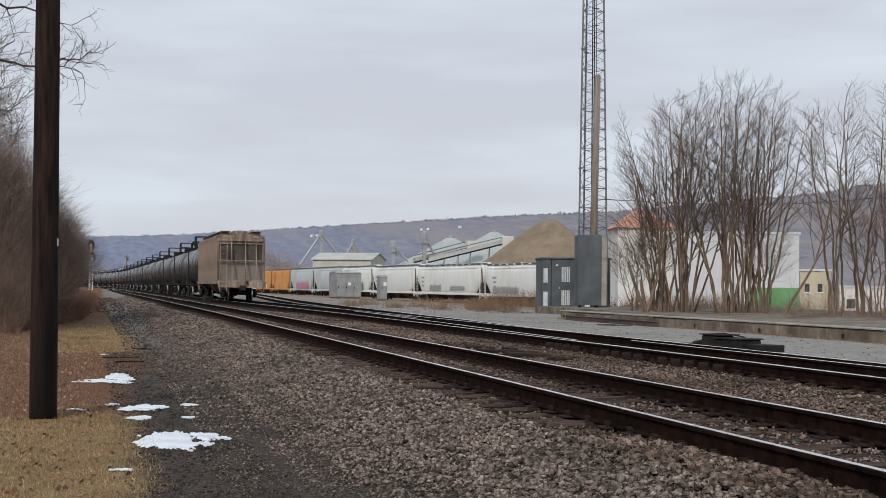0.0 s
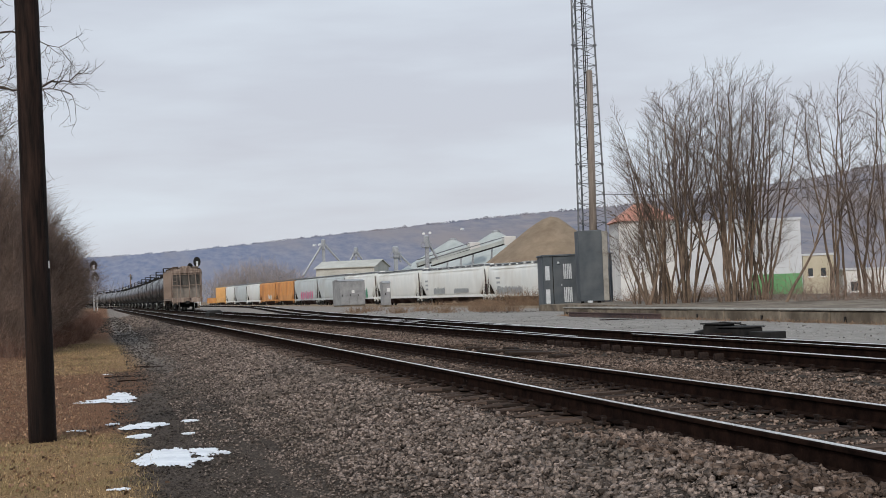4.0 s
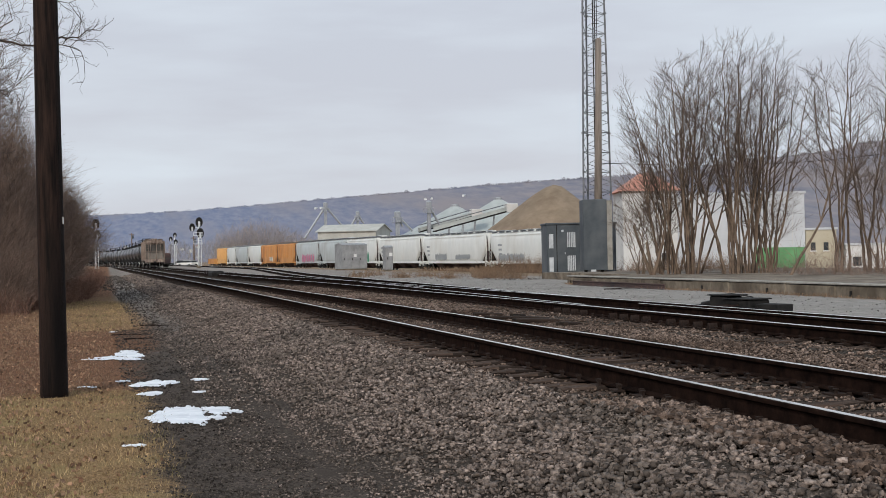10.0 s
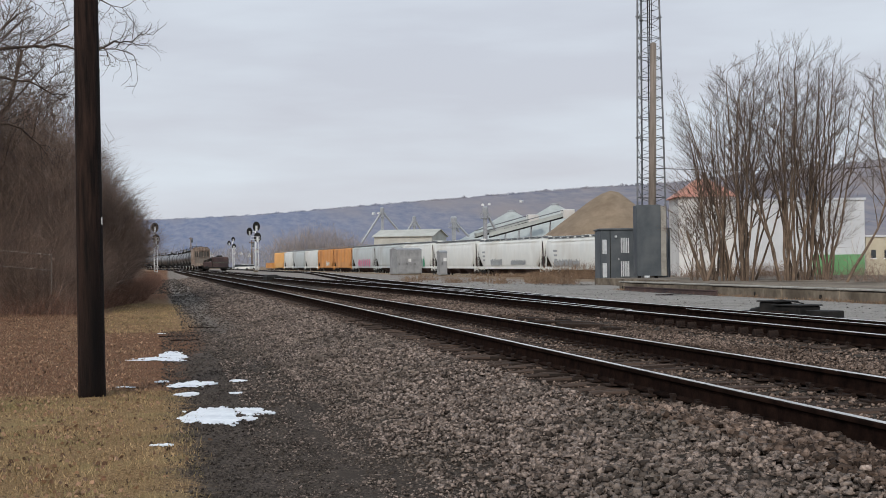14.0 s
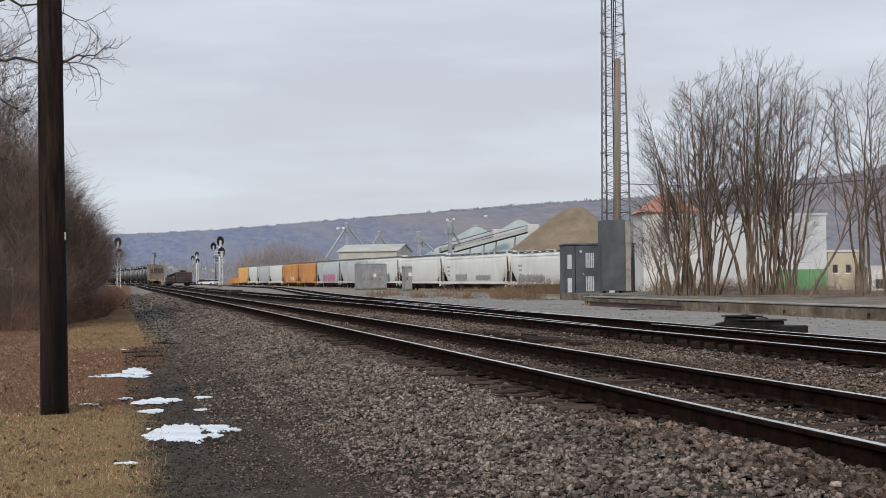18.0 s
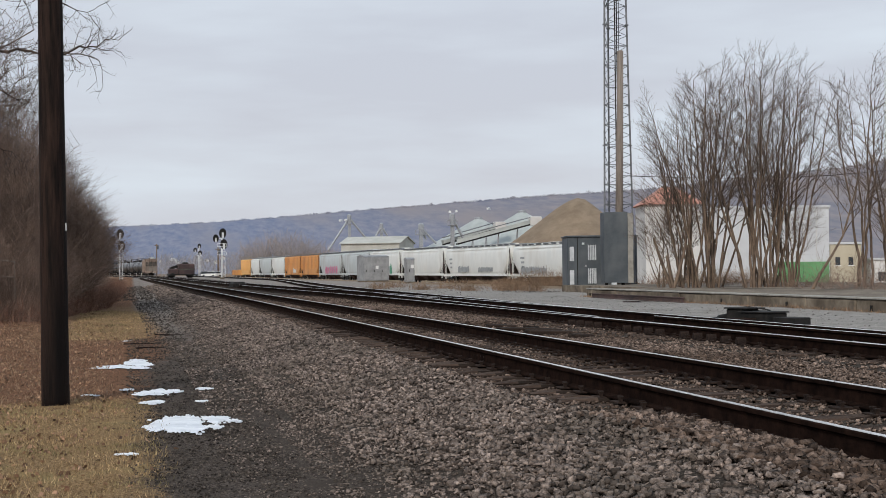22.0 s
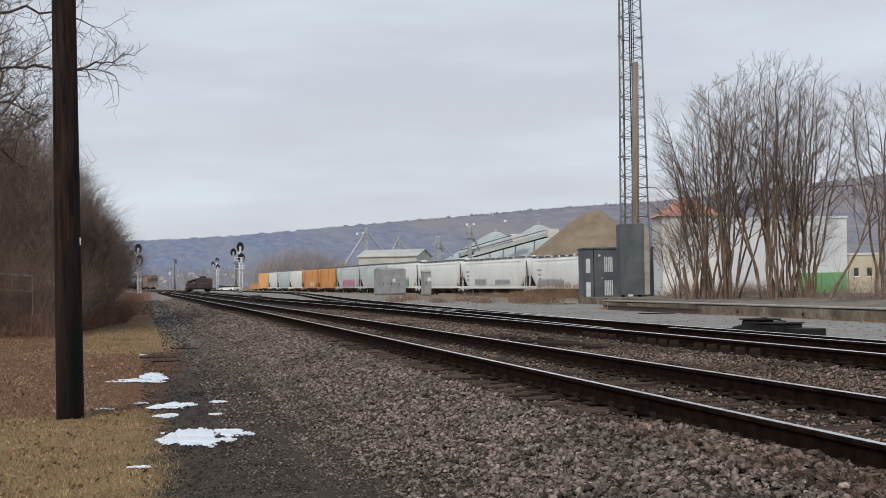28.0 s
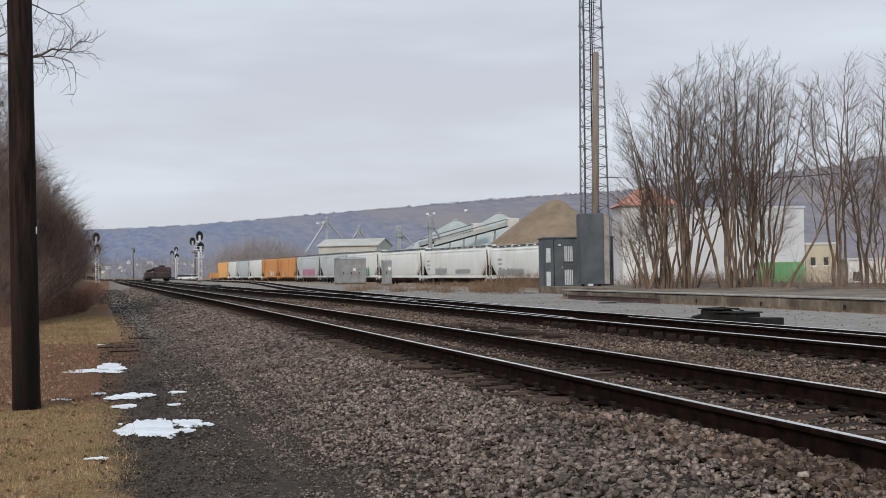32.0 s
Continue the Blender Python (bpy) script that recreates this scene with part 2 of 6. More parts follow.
M_greypaint = surface("grey_spray_paint", (0.28, 0.3, 0.31), (0.36, 0.38, 0.39), 2, 0.6)
M_yardstone = surface("yard_stone", (0.13, 0.115, 0.105), (0.38, 0.355, 0.33), 12, 0.9, island=0.6, pieces=True, spec=0.1)
M_dirtstone = surface("lane_pebble", (0.028, 0.023, 0.02), (0.12, 0.10, 0.086), 9, 0.9, island=0.6, pieces=True, spec=0.1)
M_briar = surface("red_brown_briar", (0.13, 0.066, 0.045), (0.25, 0.14, 0.098), 1.2, 0.95, island=0.5, pieces=True)
M_weed = surface("dry_weed", (0.17, 0.105, 0.066), (0.30, 0.20, 0.128), 2, 0.95, island=0.45, pieces=True)
M_leaf = surface("dead_leaf", (0.12, 0.06, 0.035), (0.34, 0.215, 0.135), 3, 0.9, island=0.7, pieces=True)
M_grassblade = surface("dry_grass_blade", (0.23, 0.15, 0.075), (0.40, 0.285, 0.155), 2, 0.95, island=0.6, pieces=True, c=(0.20, 0.165, 0.075), c_scale=0.8)
# haze painted into the ridge's blue colours, with a faint glow
M_hill = surface("woods_with_painted_haze", (0.088, 0.106, 0.158), (0.132, 0.142, 0.182), 0.085, 1.0, c=(0.135, 0.137, 0.162), c_scale=0.008, stretch=(1, 0.14, 1.4), grow=0.85, spec=0.0)
# the painted haze thins to the right, where the ridge is nearer and browner
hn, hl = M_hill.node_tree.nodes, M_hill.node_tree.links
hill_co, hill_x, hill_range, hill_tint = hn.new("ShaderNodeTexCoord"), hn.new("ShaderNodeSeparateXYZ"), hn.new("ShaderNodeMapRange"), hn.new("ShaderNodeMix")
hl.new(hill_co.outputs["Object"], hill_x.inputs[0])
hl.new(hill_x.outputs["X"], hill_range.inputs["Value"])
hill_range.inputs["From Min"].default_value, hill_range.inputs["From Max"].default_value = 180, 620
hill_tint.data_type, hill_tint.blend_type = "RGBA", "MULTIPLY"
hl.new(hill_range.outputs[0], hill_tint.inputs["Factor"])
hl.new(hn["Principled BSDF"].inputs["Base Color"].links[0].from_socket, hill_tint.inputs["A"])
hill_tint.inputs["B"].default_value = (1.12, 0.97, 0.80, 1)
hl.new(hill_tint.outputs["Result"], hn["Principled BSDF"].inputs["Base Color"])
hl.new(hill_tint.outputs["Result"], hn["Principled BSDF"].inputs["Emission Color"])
# both twig colours lightened to paint in the haze of distance
M_farwood = surface("far_bare_wood_hazed", (0.29, 0.245, 0.225), (0.42, 0.36, 0.335), 0.3, 1.0, island=0.3, pieces=True)
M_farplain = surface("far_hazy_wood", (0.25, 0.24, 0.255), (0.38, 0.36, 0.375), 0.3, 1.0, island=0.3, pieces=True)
M_pale = surface("pale_weathered_concrete", (0.23, 0.215, 0.19), (0.37, 0.35, 0.315), 2.0, 0.9, 0.3, 20)
M_tape = surface("pale_plastic", (0.7, 0.7, 0.68), (0.8, 0.8, 0.78), 3, 0.5)


# ---- mesh tools ----
class Shape:
    """Collects vertices and faces of one mesh."""

    def __init__(self):
        self.v, self.f = [], []

    def add(self, verts, faces):
        k = len(self.v)
        self.v += [tuple(p) for p in verts]
        self.f += [tuple(i + k for i in q) for q in faces]
        return self

    def box(self, x0, x1, y0, y1, z0, z1, chamfer=0.0):
        if chamfer:
            c = chamfer
            prof = [(x0 + c, y0), (x1 - c, y0), (x1, y0 + c), (x1, y1 - c), (x1 - c, y1), (x0 + c, y1), (x0, y1 - c), (x0, y0 + c)]
            mx, my = (x0 + x1) / 2, (y0 + y1) / 2
            kx, ky = 1 - 2 * c / max(x1 - x0, 3 * c), 1 - 2 * c / max(y1 - y0, 3 * c)
            inner = [(mx + (x - mx) * kx, my + (y - my) * ky) for x, y in prof]
            rings = [[(*p, z0) for p in prof], [(*p, z1 - c) for p in prof], [(*p, z1) for p in inner]]
            return self.loft(rings)
        p = [(x, y, z) for z in (z0, z1) for x, y in ((x0, y0), (x1, y0), (x1, y1), (x0, y1))]
        return self.add(p, [(3, 2, 1, 0), (4, 5, 6, 7), (0, 1, 5, 4), (1, 2, 6, 5), (2, 3, 7, 6), (3, 0, 4, 7)])

    def loft(self, rings, caps=True):
        n = len(rings[0])
        verts = [p for r in rings for p in r]
        faces = [(a * n + i, a * n + (i + 1) % n, (a + 1) * n + (i + 1) % n, (a + 1) * n + i) for a in range(len(rings) - 1) for i in range(n)]
        if caps:
            faces += [tuple(range(n - 1, -1, -1)), tuple(range((len(rings) - 1) * n, len(rings) * n))]
        return self.add(verts, faces)

    def tube(self, p0, p1, r0, r1=None, n=8, caps=True):
        r1 = r0 if r1 is None else r1
        p0, p1 = Vector(p0), Vector(p1)
        d = (p1 - p0).normalized()
        a = d.orthogonal().normalized()
        b = d.cross(a)
        ring = lambda p, r: [tuple(p + (a * math.cos(2 * math.pi * i / n) + b * math.sin(2 * math.pi * i / n)) * r) for i in range(n)]
        return self.loft([ring(p0, r0), ring(p1, r1)], caps)

    def bar(self, p0, p1, w, h=None):
        """A square bar from p0 to p1."""
        h = h or w
        p0, p1 = Vector(p0), Vector(p1)
        d = (p1 - p0).normalized()
        a = d.cross(Vector((0, 0, 1)))
        a = a.normalized() if a.length > 1e-3 else Vector((1, 0, 0))
        b = a.cross(d).normalized()
        ring = lambda p: [tuple(p + a * (sx * w / 2) + b * (sz * h / 2)) for sx, sz in ((-1, -1), (1, -1), (1, 1), (-1, 1))]
        return self.loft([ring(p0), ring(p1)])

    def lathe(self, profile, n=16, axis="z", at=(0, 0, 0)):
        rings = []
        for r, h in profile:
            ring = []
            for i in range(n):
                a = 2 * math.pi * i / n
                c, s = r * math.cos(a), r * math.sin(a)
                p = {"z": (c, s, h), "y": (c, h, -s), "x": (h, c, s)}[axis]
                ring.append((p[0] + at[0], p[1] + at[1], p[2] + at[2]))
            rings.append(ring)
        return self.loft(rings)

    def prism(self, outline, y0, y1):
        """An outline in x and z, drawn out along y."""
        return self.loft([[(x, y0, z) for x, z in outline], [(x, y1, z) for x, z in outline]])

    def slab(self, outline, x0, x1):
        """An outline in y and z, drawn out along x."""
        return self.loft([[(x0, y, z) for y, z in outline], [(x1, y, z) for y, z in outline]])

    def data(self, name, material, smooth=False):
        me = bpy.data.meshes.new(name)
        me.from_pydata(self.v, [], self.f)
        me.materials.append(material)
        if smooth:
            me.polygons.foreach_set("use_smooth", [True] * len(me.polygons))
        bm = bmesh.new()
        bm.from_mesh(me)
        bmesh.ops.recalc_face_normals(bm, faces=bm.faces)
        bm.to_mesh(me)
        bm.free()
        return me


def fast_mesh(name, verts, quads, material, smooth=False):
    """A mesh from numpy arrays of vertices and four-sided faces."""
    me = bpy.data.meshes.new(name)
    verts, quads = np.asarray(verts, np.float32), np.asarray(quads, np.int32)
    k = quads.shape[1]
    me.vertices.add(len(verts))
    me.vertices.foreach_set("co", verts.ravel())
    me.loops.add(quads.size)
    me.loops.foreach_set("vertex_index", quads.ravel())
    me.polygons.add(len(quads))
    me.polygons.foreach_set("loop_start", np.arange(0, quads.size, k, dtype=np.int32))
    if smooth:
        me.polygons.foreach_set("use_smooth", np.ones(len(quads), bool))
    me.update(calc_edges=True)
    me.materials.append(material)
    return me


def thing(name, m, label, category, group="", kind=""):
    """An Empty at the base of a thing."""
    ob = new(name)
    ob.empty_display_size = 0.2
    ob.matrix_world = m
    return tagged(ob, label, category, group, kind)


def part(name, shape, material, parent, label="", smooth=False, m=None):
    """One mesh object under a thing or under a part."""
    me = shape if isinstance(shape, bpy.types.Mesh) else shape.data(name, material, smooth)
    ob = new(name, me)
    ob.parent = parent
    if m is not None:
        ob.matrix_basis = m
    return tagged(ob, label)


def solid(name, shape, material, label, category="", group="", kind="", smooth=False, m=None):
    """A thing or a piece of the setting in one mesh."""
    me = shape if isinstance(shape, bpy.types.Mesh) else shape.data(name, material, smooth)
    ob = new(name, me)
    if m is not None:
        ob.matrix_world = m
    return tagged(ob, label, category, group, kind)


# ---- the plan ----
RAIL_TOP = 0.62
CURVE_Y = [-60, 0, 50, 84, 115, 150, 200, 250, 290, 325, 355, 380, 400, 430, 480, 560, 700, 1200]
CURVE_X = [0, 0, -0.2, -0.6, -0.95, -1.35, -1.95, -2.45, -3.1, -3.9, -5.0, -6.6, -8.4, -12, -20, -35, -66, -200]


def bend(y):
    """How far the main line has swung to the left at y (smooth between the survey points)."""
    y = min(max(y, CURVE_Y[0]), CURVE_Y[-1])
    i = max(k for k in range(len(CURVE_Y) - 1) if CURVE_Y[k] <= y)
    slope = lambda k: (CURVE_X[min(k + 1, len(CURVE_X) - 1)] - CURVE_X[max(k - 1, 0)]) / (CURVE_Y[min(k + 1, len(CURVE_Y) - 1)] - CURVE_Y[max(k - 1, 0)])
    h = CURVE_Y[i + 1] - CURVE_Y[i]
    u = (y - CURVE_Y[i]) / h
    return ((2 * u**3 - 3 * u**2 + 1) * CURVE_X[i] + (u**3 - 2 * u**2 + u) * h * slope(i) + (3 * u**2 - 2 * u**3) * CURVE_X[i + 1] + (u**3 - u**2) * h * slope(i + 1))


TRACK_1, TRACK_2 = 4.925, 9.15


def swing(y):
    """How far the second track stands out to the right through its turnout."""
    u = min(max((y - 36) / 56, 0), 1)
    return 0.52 * (1 - u * u * (3 - 2 * u))


def track_3(y):
    """The siding that leaves the second track to the right."""
    u = min(max((y - 17) / 150, 0), 1)
    return TRACK_2 + swing(y) + 10.5 * (0.35 * u + 1.3 * u * u - 0.65 * u**3) + bend(y)


def hopper_line(y):
    return 43.3 - 0.0735 * (y - 140)


def lie(x, pts):
    return float(np.interp(x, [p[0] for p in pts], [p[1] for p in pts]))


def ground_height(x, y):
    """The lie of the land across the line."""
    u = x - (bend(y) if y > 0 else 0)
    h = lie(u, [(-200, 1.5), (-30, 0.6), (-6, 0.12), (-1.5, 0.0), (1.3, 0.0), (2.0, 0.10), (3.0, 0.33), (3.42, 0.388), (3.6, 0.384), (4.05, 0.382), (4.3, 0.40), (5.55, 0.412), (5.8, 0.408), (6.6, 0.395), (7.2, 0.41), (7.7, 0.408), (11.1, 0.41), (11.9, 0.44), (27, 0.44), (32, -0.15), (38, -0.40), (400, -0.6)])
    if 3.2 < u < 4.15 and y < 11:
        h += 0.065 * min(1, (11 - y) / 2.5) * min(1, (u - 3.2) / 0.25)
    if x > 27 and y < 60:
        h = max(h, -0.2)
    return h


def ground_surface(x, y):
    """The lie of the land with its small humps."""
    z, u = ground_height(x, y), x - (bend(y) if y > 0 else 0)
    if -60 < u < 30 and y < 130:
        near = 0.05 if u < 0 else (0.03 if u < 2.4 else (0.04 if u < 3.4 else 0.012))
        z += near * noise.noise((x * 0.9, y * 0.6, 3.1)) + 0.4 * near * noise.noise((x * 3.1, y * 2.3, 7.7))
    return z



# ---- ground ----
def ground_material():
    m = bpy.data.materials.new("ground_cover")
    m.use_nodes = True
    n, l = m.node_tree.nodes, m.node_tree.links
    bsdf = n["Principled BSDF"]
    geo = n.new("ShaderNodeNewGeometry")
    sep = n.new("ShaderNodeSeparateXYZ")
    l.new(geo.outputs["Position"], sep.inputs[0])

    def noise_of(scale, detail=6, rough=0.65):
        t = n.new("ShaderNodeTexNoise")
        t.inputs["Scale"].default_value, t.inputs["Detail"].default_value, t.inputs["Roughness"].default_value = scale, detail, rough
        l.new(geo.outputs["Position"], t.inputs["Vector"])
        return t.outputs["Fac"]

    def calc(op, a, b=None):
        t = n.new("ShaderNodeMath")
        t.operation = op
        for i, v in enumerate((a, b)):
            if v is None:
                continue
            if isinstance(v, (int, float)):
                t.inputs[i].default_value = v
            else:
                l.new(v, t.inputs[i])
        return t.outputs[0]

    def step(v, lo, hi):
        t = n.new("ShaderNodeMapRange")
        t.interpolation_type = "SMOOTHSTEP"
        t.inputs["From Min"].default_value, t.inputs["From Max"].default_value = lo, hi
        l.new(v, t.inputs["Value"])
        return t.outputs[0]

    def blend(fac, a, b):
        t = n.new("ShaderNodeMix")
        t.data_type = "RGBA"
        l.new(fac, t.inputs["Factor"])
        for k, v in (("A", a), ("B", b)):
            if isinstance(v, tuple):
                t.inputs[k].default_value = (*v, 1)
            else:
                l.new(v, t.inputs[k])
        return t.outputs["Result"]

    fine, mid, broad = noise_of(38), noise_of(5), noise_of(0.9)
    coarse, patch = noise_of(2.2, 8, 0.75), noise_of(0.25, 6, 0.7)
    wob = calc("MULTIPLY", calc("SUBTRACT", noise_of(0.8, 5), 0.5), 0.8)
    wob2 = calc("MULTIPLY", calc("SUBTRACT", noise_of(3.5, 5), 0.5), 0.9)
    xw = calc("ADD", calc("ADD", sep.outputs["X"], wob), wob2)
    grass = blend(step(fine, 0.35, 0.68), (0.12, 0.07, 0.035), (0.35, 0.235, 0.125))
    grass = blend(step(broad, 0.5, 0.68), grass, (0.25, 0.185, 0.09))
    litter = blend(step(fine, 0.35, 0.68), (0.06, 0.030, 0.020), (0.27, 0.145, 0.085))
    far = step(calc("ADD", sep.outputs["Y"], calc("MULTIPLY", wob, 2.0)), 15.6, 17.2)
    left = blend(far, grass, litter)
    verge = calc("MULTIPLY", step(sep.outputs["Y"], 29, 36), calc("SUBTRACT", 1.0, step(sep.outputs["Y"], 52, 68)))
    left = blend(calc("MULTIPLY", calc("MULTIPLY", verge, step(sep.outputs["X"], -3.2, -1.4)), 0.85), left, blend(step(fine, 0.35, 0.68), (0.15, 0.092, 0.05), (0.36, 0.245, 0.14)))
    dirt = blend(step(fine, 0.36, 0.66), (0.028, 0.022, 0.019), (0.13, 0.105, 0.09))
    dirt = blend(step(broad, 0.52, 0.7), dirt, (0.045, 0.037, 0.032))
    dirt = blend(step(coarse, 0.48, 0.62), dirt, (0.07, 0.057, 0.048))
    dirt = blend(step(patch, 0.55, 0.7), dirt, (0.05, 0.038, 0.029))
    # dark fines under the stones, nearly black to paint the shade in the gaps
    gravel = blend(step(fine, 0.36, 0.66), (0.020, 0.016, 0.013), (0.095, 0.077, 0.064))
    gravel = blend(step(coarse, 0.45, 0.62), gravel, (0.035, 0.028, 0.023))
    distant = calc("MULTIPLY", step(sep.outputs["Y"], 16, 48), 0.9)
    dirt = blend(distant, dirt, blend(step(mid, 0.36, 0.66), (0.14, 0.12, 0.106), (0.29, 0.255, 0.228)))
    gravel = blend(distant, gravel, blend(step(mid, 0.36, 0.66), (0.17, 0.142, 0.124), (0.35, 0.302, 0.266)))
    shaded_bed = blend(step(fine, 0.36, 0.66), (0.02, 0.016, 0.013), (0.10, 0.082, 0.068))
    lot = blend(step(fine, 0.36, 0.66), (0.15, 0.138, 0.127), (0.37, 0.345, 0.32))
    lot = blend(step(mid, 0.52, 0.7), lot, (0.26, 0.24, 0.225))
    lot = blend(step(coarse, 0.42, 0.64), lot, (0.34, 0.32, 0.295))
    lot = blend(step(patch, 0.5, 0.66), lot, (0.22, 0.205, 0.188))
    lot = blend(calc("MULTIPLY", step(calc("ADD", sep.outputs["Y"], calc("MULTIPLY", wob, 6.0)), 62, 100), 0.6), lot, gravel)
    weeds = blend(step(mid, 0.38, 0.62), (0.15, 0.105, 0.07), (0.28, 0.21, 0.145))
    tongue = calc("MULTIPLY", calc("MULTIPLY", step(sep.outputs["Y"], 21, 26), calc("SUBTRACT", 1.0, step(sep.outputs["Y"], 36, 60))), 0.6)
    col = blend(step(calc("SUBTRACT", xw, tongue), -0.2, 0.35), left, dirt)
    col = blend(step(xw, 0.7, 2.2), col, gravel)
    col = blend(step(calc("ADD", sep.outputs["X"], wob2), 2.9, 3.7), col, shaded_bed)
    col = blend(step(calc("ADD", sep.outputs["X"], wob2), 11.2, 11.7), col, lot)
    # weeds over the far side of the yard and the fields beyond
    skew = calc("ADD", xw, calc("MULTIPLY", sep.outputs["Y"], 0.012))
    col = blend(step(skew, 22.5, 25.5), col, weeds)
    col = blend(step(sep.outputs["Y"], 330, 480), col, weeds)
    l.new(col, bsdf.inputs["Base Color"])
    bsdf.inputs["Roughness"].default_value = 0.95
    bsdf.inputs["Specular IOR Level"].default_value = 0.05
    bp = n.new("ShaderNodeBump")
    bp.inputs["Strength"].default_value, bp.inputs["Distance"].default_value = 0.7, 0.03
    l.new(noise_of(28, 4), bp.inputs["Height"])
    l.new(bp.outputs[0], bsdf.inputs["Normal"])
    return m


def build_ground():
    xs = np.concatenate([[-1500, -600, -250, -120, -60, -30, -18, -12, -8], np.arange(-6, 12.01, 0.3), [14, 17, 20, 23, 25, 27, 29, 31, 33, 36, 40, 50, 70, 110, 200, 400, 900, 2500]])
    ys = np.concatenate([[-400, -100, -40, -15, -6], np.arange(0, 40, 0.8), np.arange(40, 130, 4), np.arange(130, 460, 12), [480, 560, 700, 1000, 1600, 3200, 4500]])
    v = []
    for j, y in enumerate(ys):
        shift = bend(y) if y > 0 else 0
        for x in xs:
            xx = x + (shift if -150 < x < 150 else shift * 0.2)
            v.append((xx, y, ground_surface(xx, y)))
    w = len(xs)
    q = [(j * w + i, j * w + i + 1, (j + 1) * w + i + 1, (j + 1) * w + i) for j in range(len(ys) - 1) for i in range(w - 1)]
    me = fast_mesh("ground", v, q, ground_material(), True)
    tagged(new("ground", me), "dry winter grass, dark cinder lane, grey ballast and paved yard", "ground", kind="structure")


build_ground()

# ---- tracks ----
RAIL_PROFILE = [(-0.070, -0.172), (0.070, -0.172), (0.070, -0.160), (0.014, -0.142), (0.011, -0.048), (0.036, -0.034), (0.037, -0.008), (0.030, -0.0015), (-0.030, -0.0015), (-0.037, -0.008), (-0.036, -0.034), (-0.011, -0.048), (-0.014, -0.142), (-0.070, -0.160)]


def rail(path, parent, top=RAIL_TOP, label=""):
    """One rail along the points of a path (x, y), with its bright running surface."""
    rings, strip = [], []
    for i, (x, y) in enumerate(path):
        a, b = path[max(i - 1, 0)], path[min(i + 1, len(path) - 1)]
        d = Vector((b[0] - a[0], b[1] - a[1])).normalized()
        rings.append([(x + d.y * u, y - d.x * u, top + w) for u, w in RAIL_PROFILE])
        strip.append([(x + d.y * u, y - d.x * u, top + w) for u, w in ((-0.025, -0.003), (0.021, -0.003), (0.018, 0.003), (-0.022, 0.003))])
    web = part("rail", Shape().loft(rings), M_railside, parent, label or "rust-brown steel rail")
    part("running_surface", Shape().loft(strip), M_railtop, web, "bright worn top of the rail")


def sample(y0, y1, near=4.0, far=14.0):
    ys, y = [], y0
    while y < y1:
        ys.append(y)
        y += near if y < 130 else far
    return ys + [y1]


def heading(f, y):
    return math.degrees(math.atan2(-(f(y + 0.5) - f(y - 0.5)), 1.0))


def tie_mesh(length, seed):
    """A worn timber tie with rounded arrises and split, uneven ends."""
    rnd = random.Random(seed)
    rings, n = [], 9
    for k in range(n + 1):
        x = -length / 2 + length * k / n
        w, top = 0.103 + rnd.uniform(-0.014, 0.006), rnd.uniform(-0.008, 0.002)
        if k in (0, n):
            w, top = w * 0.82, top - rnd.uniform(0.01, 0.03)
            x += rnd.uniform(-0.06, 0.06)
        rings.append([(x, -w, -0.17), (x, w, -0.17), (x, w + 0.004, -0.03), (x, w - 0.02, top), (x, -w + 0.02, top - rnd.uniform(0, 0.006)), (x, -w - 0.004, -0.03)])
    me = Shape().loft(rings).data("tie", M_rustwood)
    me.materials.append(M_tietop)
    # paler worn tops; the side faces take the painted shade
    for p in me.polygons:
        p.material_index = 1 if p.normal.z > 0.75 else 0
    return me


def plate_mesh():
    """Tie plates with their spikes, for one tie."""
    s = Shape()
    for r in (-0.7525, 0.7525):
        s.box(r - 0.18, r + 0.18, -0.095, 0.095, 0.0, 0.016, 0.004)
        for dx, dy in ((-0.10, 0.06), (0.10, -0.06), (-0.14, -0.06), (0.14, 0.06)):
            s.box(r + dx - 0.014, r + dx + 0.014, dy - 0.014, dy + 0.014, 0.01, 0.045)
            s.box(r + dx - 0.022, r + dx + 0.022, dy - 0.018, dy + 0.018, 0.045, 0.06)
        for sgn in (-1, 1):
            s.box(r - 0.075, r + 0.075, sgn * 0.128 - 0.008, sgn * 0.128 + 0.008, -0.01, 0.03)
    return s.data("tie_plate", M_plate)


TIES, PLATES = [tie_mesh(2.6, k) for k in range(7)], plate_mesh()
TIE_ROWS = {}


